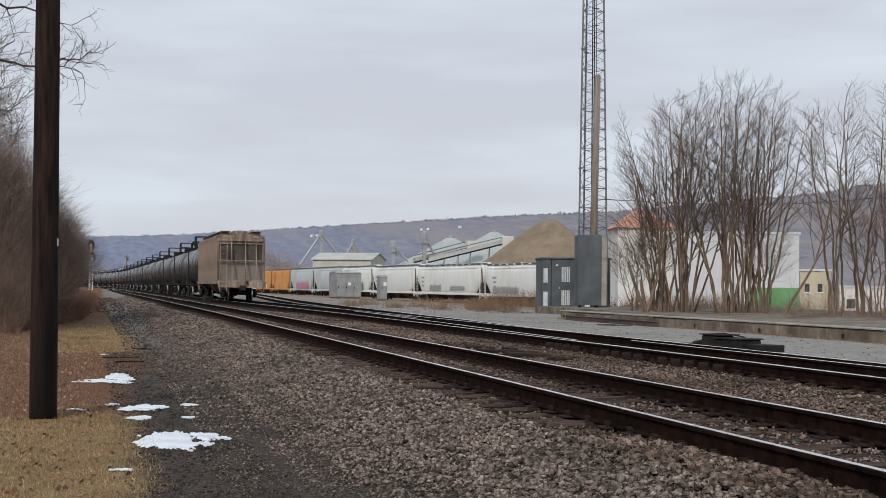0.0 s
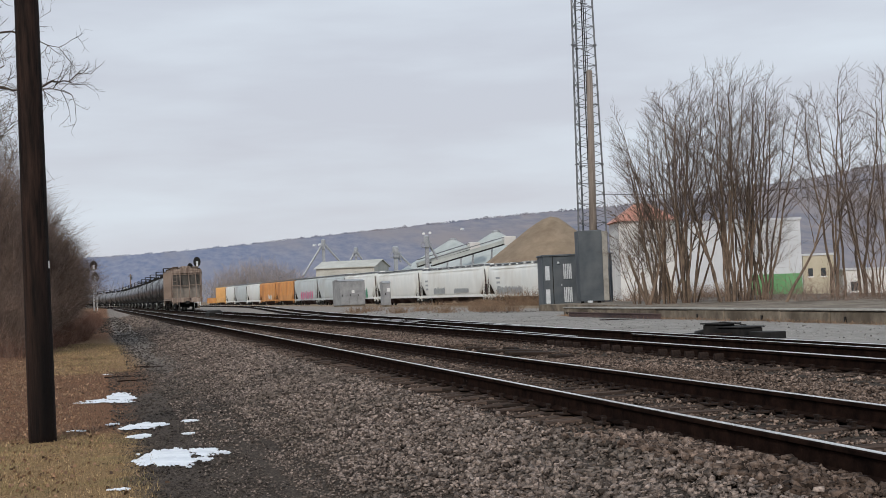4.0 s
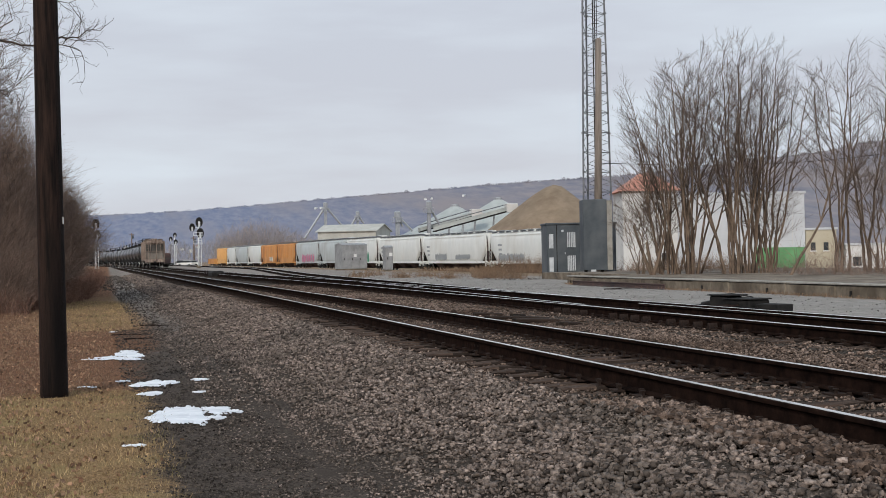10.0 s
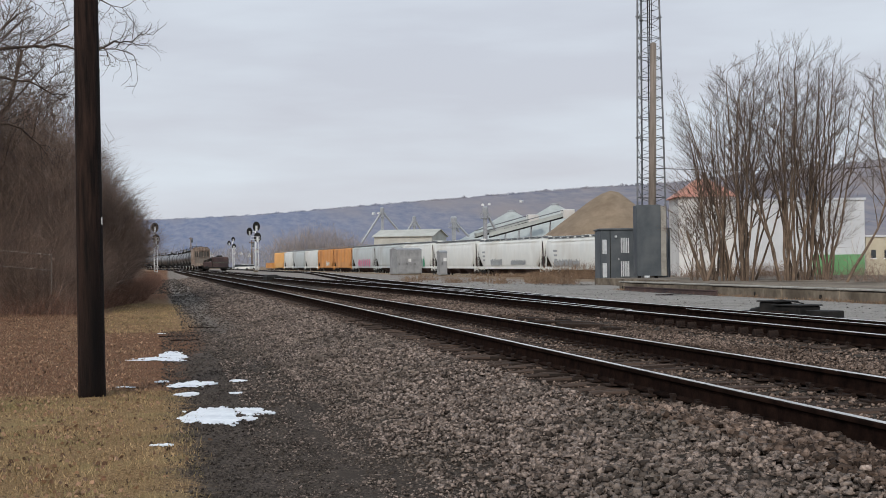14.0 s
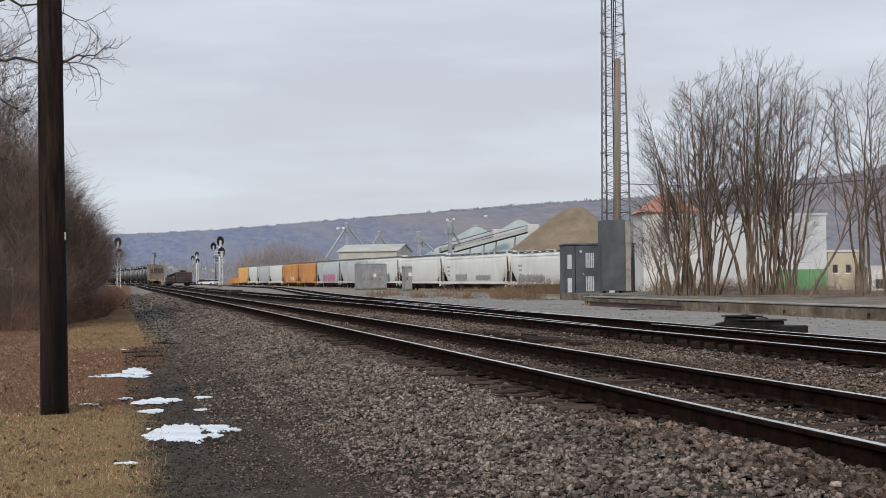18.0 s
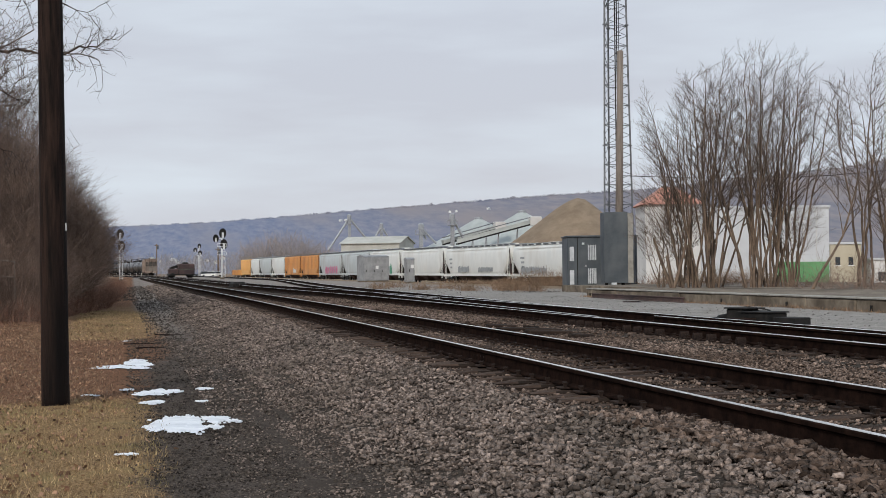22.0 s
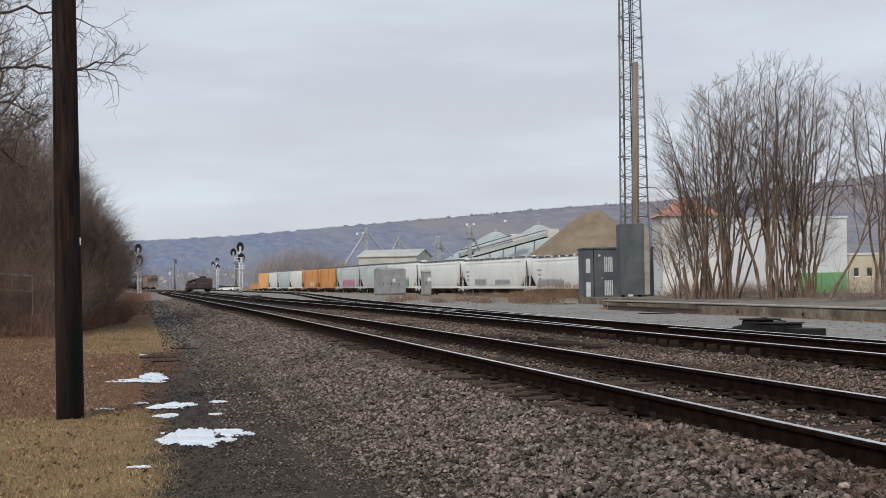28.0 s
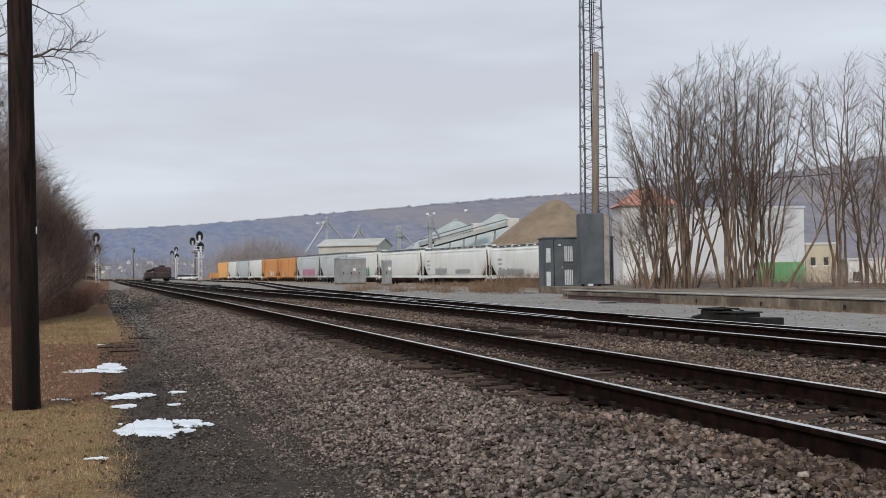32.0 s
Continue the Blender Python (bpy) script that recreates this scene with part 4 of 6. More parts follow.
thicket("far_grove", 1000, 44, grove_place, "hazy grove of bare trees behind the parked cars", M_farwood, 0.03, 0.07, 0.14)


def weed_place(rnd):
    y = 82 + 56 * rnd.random()
    while noise.noise((y * 0.17, 3.3, 0)) < -0.05:
        y = 82 + 56 * rnd.random()
    return hopper_line(y) - 3.2 - 9 * rnd.random() ** 1.4, y, -0.2, rnd.uniform(0.3, 0.9) * (2.4 if noise.noise((y * 0.12, 3.3, 0)) > 0.1 else 1)


def tuft_place(rnd):
    k = rnd.randrange(9)
    x, y = (19.6, 19.0, 20.1, 17.6, 16.2, 18.4, 14.8, 20.3, 17.0)[k] + rnd.gauss(0, 0.35), (61.5, 64, 66.5, 67, 72, 75, 78, 70, 84)[k] + rnd.gauss(0, 0.8)
    return x, y, ground_surface(x, y) - 0.03, rnd.uniform(0.15, 0.6) * (1.4 if k < 3 else 1)


thicket("yard_weeds", 1500, 46, tuft_place, "dry brown weed tufts on the gravel by the hut", M_weed, 0.006, 0.012, 0.5)
thicket("trackside_weeds", 6500, 45, weed_place, "dry grey-brown weeds in front of the parked cars", M_weed, 0.008, 0.016, 0.4)


def scrub_place(rnd):
    y = 30 + 36 * rnd.random()
    return 23.5 + 7 * rnd.random(), y, 0.35, rnd.uniform(0.3, 1.3) * (1.7 if y < 42 else 1)


thicket("yard_scrub", 2200, 46, scrub_place, "low bare scrub behind the platform", M_brush, 0.006, 0.011, 0.5)


def blades(name, count, seed, place, label, material, w, h0, h1):
    """Short dry blades or dead leaves, as small bent slips."""
    rng = random.Random(seed)
    v, q = [], []
    for _ in range(count):
        x, y = place(rng)
        z = ground_height(x, y) + 0.05 * noise.noise((x * 0.9, y * 0.6, 3.1))
        a, h = rng.uniform(0, 6.283), rng.uniform(h0, h1)
        dx, dy = math.cos(a) * w / 2, math.sin(a) * w / 2
        lx, ly = rng.gauss(0, 0.6) * h, rng.gauss(0, 0.6) * h
        k = len(v)
        v += [(x - dx, y - dy, z - 0.01), (x + dx, y + dy, z - 0.01), (x + dx * 0.5 + lx, y + dy * 0.5 + ly, z + h), (x - dx * 0.5 + lx, y - dy * 0.5 + ly, z + h)]
        q.append((k, k + 1, k + 2, k + 3))
    tagged(new(name, fast_mesh(name, v, q, material)), label, "grass", kind="stuff")


blades("dry_grass", 46000, 51, lambda r: (0.12 - 5.3 * r.random() + r.gauss(0, 0.08), 7.5 + 8.9 * r.random()), "short dry tan grass round the pole", M_grassblade, 0.007, 0.008, 0.032)
blades("dead_grass", 34000, 52, lambda r: (-0.5 - 9 * r.random() + r.gauss(0, 0.3), 16.5 + 42 * r.random() ** 1.5), "brown dead grass before the wood", M_weed, 0.014, 0.01, 0.05)
blades("dead_leaves", 15000, 53, lambda r: (-0.4 - 8 * r.random() ** 1.2 + r.gauss(0, 0.3), 8 + 34 * r.random()), "fallen brown leaves lying on the grass", M_leaf, 0.05, 0.004, 0.03)


blades("verge_grass", 9000, 54, lambda r: (0.35 - 2.2 * r.random() ** 0.8 + r.gauss(0, 0.15), 31 + 24 * r.random()), "short dry tan grass on the verge of the lane", M_grassblade, 0.016, 0.015, 0.055)
blades("platform_grass", 2600, 55, lambda r: (17.45 - abs(r.gauss(0, 0.16)), 15 + 33 * r.random()), "dead grass along the foot of the platform", M_weed, 0.012, 0.02, 0.09)


def long_limb_tree():
    """The tall tree whose long crooked limbs reach out over the lane."""
    rnd = random.Random(77)
    th = thing("bare_tree", pose(-6.7, 38.5, 0.1), "tall bare tree with long crooked limbs reaching over the lane", "tree", "wood along the lane")
    stem, crown = [], []
    p, r = Vector((0, 0, -0.2)), 0.2
    for k in range(8):
        q = p + Vector((rnd.gauss(0.06, 0.1), rnd.gauss(0, 0.1), 1.6))
        stem.append((p, q, r, r * 0.88))
        p, r = q, r * 0.88

    def twig(p, d, length, r, n, level):
        for k in range(n):
            d = (d + Vector((rnd.gauss(0, 0.22), rnd.gauss(0, 0.22), rnd.gauss(0.05, 0.2)))).normalized()
            q = p + d * (length / n)
            crown.append((p, q, r * (1 - 0.6 * k / n), r * (1 - 0.6 * (k + 1) / n)))
            if level and rnd.random() < 0.75:
                c = Vector((rnd.gauss(0, 1), rnd.gauss(0, 1), rnd.gauss(0, 0.8))).normalized()
                twig(q, (d * 0.7 + c * 0.7).normalized(), length * rnd.uniform(0.3, 0.6), r * 0.62, 3, level - 1)
            p = q

    limbs = (((0.2, 6.2), (1.3, 7.6), (2.6, 7.8), (3.5, 7.95), (4.4, 7.85), (5.0, 7.9), (5.75, 7.7)),
             ((4.6, 7.88), (5.2, 8.15), (5.7, 8.3), (6.25, 8.5)),
             ((0.2, 8.3), (1.8, 9.3), (3.3, 9.6), (4.5, 9.4), (5.4, 9.0)),
             ((0.2, 7.0), (1.6, 7.1), (2.8, 6.8), (3.7, 6.3)),
             ((0.1, 4.8), (1.4, 5.7), (2.5, 5.6), (3.2, 5.0)),
             ((0.0, 6.6), (-1.3, 8.0), (-2.6, 8.5), (-4.0, 8.6)),
             ((0.1, 8.8), (-1.0, 9.8), (-2.4, 10.2)),
             ((0.2, 9.6), (1.0, 10.6), (2.4, 11.0), (3.8, 10.6)),
             ((0.0, 5.4), (-1.4, 6.2), (-2.6, 6.1), (-3.6, 6.5)))
    for limb in limbs:
        y, r = 0.0, 0.055 if limb[0][0] < 1 else 0.024
        pts = [Vector((limb[0][0], 0, limb[0][1]))]
        for (x0, z0), (x1, z1) in zip(limb[:-1], limb[1:]):
            y += rnd.gauss(0, 0.2)
            for k in (1, 2, 3):
                pts.append(Vector((x0 + (x1 - x0) * k / 3 + rnd.gauss(0, 0.03), y, z0 + (z1 - z0) * k / 3 + rnd.gauss(0, 0.05))))
        n = len(pts) - 1
        for k in range(n):
            crown.append((pts[k], pts[k + 1], 0.010 + r * (1 - k / n), 0.010 + r * (1 - (k + 1) / n)))
            d = (pts[k + 1] - pts[k]).normalized()
            for _ in range(2 if limb[0][0] < 1 else 1):
                if k > 1 or limb[0][0] > 1:
                    c = Vector((rnd.gauss(0, 0.6), rnd.gauss(0, 0.8), rnd.gauss(0.1, 0.9))).normalized()
                    twig(pts[k + 1], (d * 0.5 + c * 0.8).normalized(), rnd.uniform(0.5, 1.3), 0.012, 4, 2)
    part("trunk", tubes_mesh("trunk", stem, M_darkbark, 9, 5, 0.01), None, th)
    part("crown", tubes_mesh("crown", crown, M_darkbark, 6, 3, 0.016), None, th, "leafless limbs and twigs")


long_limb_tree()


# ---- utility pole ----
def utility_pole():
    th = thing("utility_pole", pose(-0.972, 15.9, -0.06, 0.0, -0.45), "dark creosoted wooden utility pole standing in the dry grass", "pole")
    rnd = random.Random(3)
    rings = []
    for k in range(23):
        z = -0.3 + k * 0.5
        r = 0.166 - 0.0042 * z
        rings.append([(r * (1 + 0.02 * math.sin(5 * a + k * 0.15)) * math.cos(a), r * (1 + 0.015 * math.cos(7 * a + k * 0.2)) * math.sin(a), z) for a in [2 * math.pi * i / 20 for i in range(20)]])
    part("shaft", Shape().loft(rings), M_pole, th, smooth=True)
    tag = Shape().box(0.135, 0.158, -0.05, 0.0, 2.18, 2.27, 0.004)
    part("tag", tag, M_tape, th, "small white marker nailed to the pole")


utility_pole()


# ---- hill ----
def hill():
    """The far ridge: a slope that rises to a wooded crest; heights as slopes seen from the lane."""
    crest = [(-60, 0.020), (-20, 0.030), (-1.75, 0.0352), (1.8, 0.0375), (5.0, 0.0408), (7.2, 0.0440), (9.2, 0.0467), (11.75, 0.0499), (13.8, 0.0525), (15.8, 0.0550), (17.8, 0.0572), (20.6, 0.0596), (22.5, 0.0612), (31, 0.0738), (33, 0.080), (45, 0.095), (90, 0.09)]
    away = [(-60, 2700), (0, 2600), (5, 2250), (9, 2050), (16, 1850), (21, 1650), (33, 1600), (90, 1500)]
    v, q = [], []
    cols = np.arange(-60, 90.01, 0.1)
    rows = 16
    for a in cols:
        d, top = lie(a, away), lie(a, crest)
        for j in range(rows):
            u = j / (rows - 1)
            k = min(u * 1.25, 1.0)
            r = d * (0.72 + 0.35 * u)
            z = r * top * (k**0.85 if u <= 0.8 else 1 - (u - 0.8) * 0.4)
            z += 5 * noise.noise((a * 0.5, u * 3, 1)) * k * (1 - k)
            if j >= 12:
                z += 1.6 * noise.noise((a * 0.9, 2.0, 0)) + 0.9 * noise.noise((a * 3.7, 1.0, 0)) + 0.7 * noise.noise((a * 19, 5.0, 0))
            v.append((r * math.sin(radians(a)), r * math.cos(radians(a)), z - 1))
    for i in range(len(cols) - 1):
        for j in range(rows - 1):
            q.append((i * rows + j, (i + 1) * rows + j, (i + 1) * rows + j + 1, i * rows + j + 1))
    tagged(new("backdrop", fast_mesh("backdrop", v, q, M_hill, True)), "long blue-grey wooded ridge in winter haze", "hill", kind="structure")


hill()


def crest_place(rnd):
    """Trees along the crest of the ridge, thicker in some stretches."""
    a = -8 + 50 * rnd.random()
    while noise.noise((a * 1.3, 4.0, 0)) < rnd.uniform(-0.6, 0.3):
        a = -8 + 50 * rnd.random()
    crest = [(-20, 0.030), (-1.75, 0.0352), (1.8, 0.0375), (5.0, 0.0408), (7.2, 0.0440), (9.2, 0.0467), (11.75, 0.0499), (13.8, 0.0525), (15.8, 0.0550), (17.8, 0.0572), (20.6, 0.0596), (22.5, 0.0612), (31, 0.0738), (33, 0.080), (45, 0.095)]
    r = lie(a, [(-60, 2700), (0, 2600), (5, 2250), (9, 2050), (16, 1850), (21, 1650), (33, 1600), (90, 1500)])
    z = r * lie(a, crest) - 4
    return r * math.sin(radians(a)), r * math.cos(radians(a)), z, rnd.uniform(4.0, 7.5) * (0.8 + 0.6 * noise.noise((a * 3, 9.0, 0)))


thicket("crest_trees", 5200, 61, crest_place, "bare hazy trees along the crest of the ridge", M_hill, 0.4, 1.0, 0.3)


# ---- rolling stock ----
WHEEL = Shape().lathe([(0.06, -0.07), (0.50, -0.07), (0.50, -0.045), (0.455, -0.04), (0.45, 0.06), (0.40, 0.065), (0.36, 0.02), (0.14, 0.02), (0.12, 0.08), (0.03, 0.08)], 20, "x").data("wheel", M_black, True)
TREAD = Shape().lathe([(0.44, -0.035), (0.461, -0.034), (0.456, 0.055), (0.44, 0.056)], 20, "x").data("tread", M_railtop, True)


def bogie(car, y):
    """A two-axle truck: side frames, bolster, springs and wheels, one level under its car."""
    s = Shape()
    for sx in (-1, 1):
        x = sx * 1.0
        s.slab([(y - 1.25, 0.36), (y - 1.0, 0.34), (y - 0.55, 0.2), (y + 0.55, 0.2), (y + 1.0, 0.34), (y + 1.25, 0.36), (y + 1.25, 0.6), (y + 0.9, 0.66), (y + 0.5, 0.78), (y - 0.5, 0.78), (y - 0.9, 0.66), (y - 1.25, 0.6)], x - 0.09, x + 0.09)
        for k in (-0.2, 0, 0.2):
            s.tube((x + sx * 0.05, y + k, 0.25), (x + sx * 0.05, y + k, 0.55), 0.08, n=8)
    s.box(-1.1, 1.1, y - 0.2, y + 0.2, 0.5, 0.78)
    for k in (-0.88, 0.88):
        s.tube((-1.1, y + k, 0.457), (1.1, y + k, 0.457), 0.075, n=10)
    b = part("bogie", s, M_black, car, "dark steel bogie")
    for k in (-0.88, 0.88):
        for sx in (-1, 1):
            part("wheel", WHEEL, None, b, m=pose(sx * 0.7525, y + k, 0.457, 0, 0, 0 if sx > 0 else 180))
            part("tread", TREAD, None, b, "bright worn wheel tread", m=pose(sx * 0.7525, y + k, 0.457, 0, 0, 0 if sx > 0 else 180))


def coupler(car, y, sign):
    s = Shape().box(-0.12, 0.12, y - 0.3, y + 0.3, 0.72, 0.95, 0.02)
    s.box(-0.2, 0.2, y + sign * 0.22 - 0.16, y + sign * 0.22 + 0.16, 0.68, 1.0, 0.04)
    part("coupler", s, M_black, car, "dark steel coupler")


def ladder(car, x, y, z0, z1, along, material, label="steel ladder"):
    """A ladder in the plane across (along='x') or beside the car (along='y')."""
    s = Shape()
    w = 0.22
    o = lambda k: (x + k, y) if along == "x" else (x, y + k)
    for k in (-w, w):
        s.bar((*o(k), z0), (*o(k), z1), 0.05)
    z = z0 + 0.15
    while z < z1:
        s.bar((*o(-w), z), (*o(w), z), 0.03)
        z += 0.38
    part("ladder", s, material, car, label)


def tank_car(name="tank_car"):
    """A black tank car 17.4 m over the couplers; its middle is the origin, rail top z = 0."""
    th = thing(name, Matrix(), "black cylindrical tank car coupled in the departing train", "tank car", "tank cars of the train")
    R, zc, h = 1.52, 2.62, 7.35
    prof = [(0.02, -h - 0.75), (0.75, -h - 0.68), (1.2, -h - 0.45), (1.45, -h - 0.15), (R, -h + 0.1)]
    prof += [(R, y) for y in (-4.9, -2.45, 0, 2.45, 4.9)] + [(r, -y) for r, y in reversed(prof)]
    part("tank_shell", Shape().lathe(prof, 28, "y", (0, 0, zc)), M_tank, th, smooth=True)
    for y in (-6.2, -3.1, 3.1, 6.2):
        part("shell_band", Shape().lathe([(R - 0.01, y - 0.07), (R + 0.015, y - 0.07), (R + 0.015, y + 0.07), (R - 0.01, y + 0.07)], 28, "y", (0, 0, zc)), M_black, th)
    s = Shape().box(-0.35, 0.35, -8.3, -5.2, 0.78, 1.12).box(-0.35, 0.35, 5.2, 8.3, 0.78, 1.12)
    for sy in (-1, 1):
        s.slab([(sy * 5.6, 1.05), (sy * 7.0, 1.05), (sy * 6.8, 2.2), (sy * 5.8, 2.2)], -1.25, 1.25)
        s.box(-1.45, 1.45, sy * 8.1 - 0.1, sy * 8.1 + 0.1, 0.85, 1.1)
        s.box(-1.5, 1.5, sy * 7.7 - 0.45, sy * 7.7 + 0.45, 1.1, 1.16)
    for sx in (-1, 1):
        s.bar((sx * 1.35, -8.1, 1.0), (sx * 1.35, 8.1, 1.0), 0.07)
    part("underframe", s, M_black, th, "black steel stub sills and saddles")
    s = Shape().lathe([(0.02, zc + R - 0.1), (0.5, zc + R - 0.1), (0.5, zc + R + 0.38), (0.44, zc + R + 0.44), (0.02, zc + R + 0.44)], 16)
    part("valve_housing", s, M_black, th, "black protective housing on the tank top")
    s = Shape().box(-1.0, 1.0, -1.0, 1.0, zc + R - 0.06, zc + R - 0.01)
    for sx in (-1, 1):
        for y in (-1.0, -0.35, 0.35, 1.0):
            s.bar((sx * 1.0, y, zc + R - 0.05), (sx * 1.0, y, zc + R + 0.85), 0.05)
        for z in (0.42, 0.85):
            s.bar((sx * 1.0, -1.0, zc + R + z), (sx * 1.0, 1.0, zc + R + z), 0.05)
    for y in (-1.0, 1.0):
        s.bar((-1.0, y, zc + R + 0.85), (1.0, y, zc + R + 0.85), 0.05)
        s.bar((-1.0, y, zc + R + 0.42), (-0.4, y, zc + R + 0.42), 0.05)
    part("platform_railing", s, M_black, th, "black steel railing round the tank top platform")
    for sx in (-1, 1):
        ladder(th, sx * 1.56, 0, 0.9, zc + R, "y", M_black)
    for sy in (-1, 1):
        s = Shape().bar((-1.4, sy * 8.1, 2.0), (1.4, sy * 8.1, 2.0), 0.05)
        for sx in (-1.4, -0.5, 0.5, 1.4):
            s.bar((sx, sy * 8.1, 1.1), (sx, sy * 8.1, 2.0), 0.05)
        part("end_railing", s, M_black, th)
    for sy in (-1, 1):
        bogie(th, sy * 6.3)
        coupler(th, sy * 8.45, sy)
    return th


def tail_hopper():
    """The covered hopper at the tail: ribbed tan sides, open slope-sheet ends. Origin at its middle."""
    th = thing("tail_hopper_car", Matrix(), "dusty tan ribbed covered hopper car at the tail of the train", "hopper car")
    L, W = 6.6, 1.52
    s = Shape().slab([(-L, 2.55), (-L + 0.35, 1.35), (L - 0.35, 1.35), (L, 2.55), (L, 4.1), (-L, 4.1)], -W + 0.06, W - 0.06)
    part("body", s, M_tan, th)
    for sx in (-1, 1):
        s = Shape().slab([(-L - 0.02, 1.25), (L + 0.02, 1.25), (L + 0.02, 4.1), (-L - 0.02, 4.1)], sx * (W - 0.06), sx * (W - 0.03))
        part("side_sheet", s, M_tan, th)
        rib = Shape().box(-0.09, 0.09, -0.05, 0.05, 1.25, 4.1, 0.015).data("side_rib", M_tan)
        for k in range(17):
            part("side_rib", rib, None, th, m=pose(sx * W, -L + k * (2 * L / 16), 0))
        s = Shape().box(sx * W - 0.07, sx * W + 0.07, -L - 0.9, L + 0.9, 1.08, 1.27)
        s.box(sx * W - 0.06, sx * W + 0.06, -L, L, 4.05, 4.2)
        part("side_sill", s, M_tan, th)
    prof = [(-W - 0.06, 4.12), (W + 0.06, 4.12), (W + 0.02, 4.25), (0.9, 4.42), (-0.9, 4.42), (-W - 0.02, 4.25)]
    part("roof", Shape().prism(prof, -L - 0.05, L + 0.05), M_tan, th)
    s = Shape()
    for sx in (-1, 1):
        s.box(sx * 1.02 - 0.3, sx * 1.02 + 0.3, -L - 0.35, L + 0.35, 4.52, 4.56)
        for k in range(10):
            y = -L + k * 2 * L / 9
            s.box(sx * 1.02 - 0.25, sx * 1.02 + 0.25, y - 0.03, y + 0.03, 4.36, 4.53)
    part("roof_walkway", s, M_tan, th, "steel roof walkway on brackets")
    for k in range(5):
        s = Shape().box(-0.45, 0.45, -5.4 + k * 2.7 - 0.9, -5.4 + k * 2.7 + 0.9, 4.4, 4.62, 0.05)
        part("hatch_cover", s, M_tan, th)
    for sy in (-1, 1):
        e = sy * L
        s = Shape().slab([(e + sy * 0.02, 2.50), (e + sy * 0.05, 2.55), (e - sy * 0.8, 1.15), (e - sy * 0.9, 1.2)], -W + 0.1, W - 0.1)
        part("slope_sheet", s, M_slope, th, "weathered olive slope sheet")
        s = Shape().slab([(e + sy * 0.03, 2.56), (e + sy * 0.005, 2.56), (e - sy * 0.37, 1.30), (e - sy * 0.30, 1.30)], -W + 0.1, W - 0.1)
        part("end_sheet", s, M_slope, th, "weathered olive end sheet")
        # shade behind the end frame, painted on as a dark panel
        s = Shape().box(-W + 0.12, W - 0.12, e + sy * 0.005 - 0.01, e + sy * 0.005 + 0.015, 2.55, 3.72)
        part("end_panel", s, M_dark, th, "end panel with its shade painted dark")
        y = e + sy * 0.62
        for x in (-W + 0.03, -0.62, 0.28, 0.98, W - 0.03):
            part("end_post", Shape().bar((x, y if abs(x) < 1.3 else e + sy * 0.08, 1.1), (x, e + sy * 0.1, 4.12), 0.075), M_tan, th)
        for z, k, w in ((2.62, 0.28, 0.065), (3.74, 0.1, 0.06), (4.0, 0.06, 0.2)):
            part("end_rail", Shape().bar((-W, e + sy * k, z), (W, e + sy * k, z), w), M_tan, th)
        s = Shape().box(-W - 0.02, W + 0.02, e + sy * 0.85 - 0.14, e + sy * 0.85 + 0.14, 0.86, 1.26, 0.02)
        s.slab([(e + sy * 0.7, 1.26), (e - sy * 1.0, 1.3), (e - sy * 1.0, 1.36), (e + sy * 0.7, 1.33)], -W, W)
        part("end_sill", s, M_tan, th)
        ladder(th, -W + 0.30, e + sy * 1.0, 0.6, 4.1, "x", M_tan)
        ladder(th, W * sy * -1.0 + (0.04 if sy < 0 else -0.04), e - sy * 0.3, 0.6, 4.1, "y", M_tan)
        coupler(th, sy * 7.7, sy)
        bogie(th, sy * 5.4)
    for k in (-3.2, 0, 3.2):
        s = Shape().loft([[(-1.3, k - 1.5, 1.36), (1.3, k - 1.5, 1.36), (1.3, k + 1.5, 1.36), (-1.3, k + 1.5, 1.36)][::-1], [(-0.45, k - 0.35, 0.35), (0.45, k - 0.35, 0.35), (0.45, k + 0.35, 0.35), (-0.45, k + 0.35, 0.35)][::-1]])
        part("discharge_hopper", s, M_tan, th)
    part("rear_lamp", Shape().lathe([(0.02, -7.75), (0.10, -7.75), (0.10, -7.6), (0.02, -7.6)], 12, "y", (0.3, 0, 1.2)), M_rust, th, "small red marker lamp")
    return th


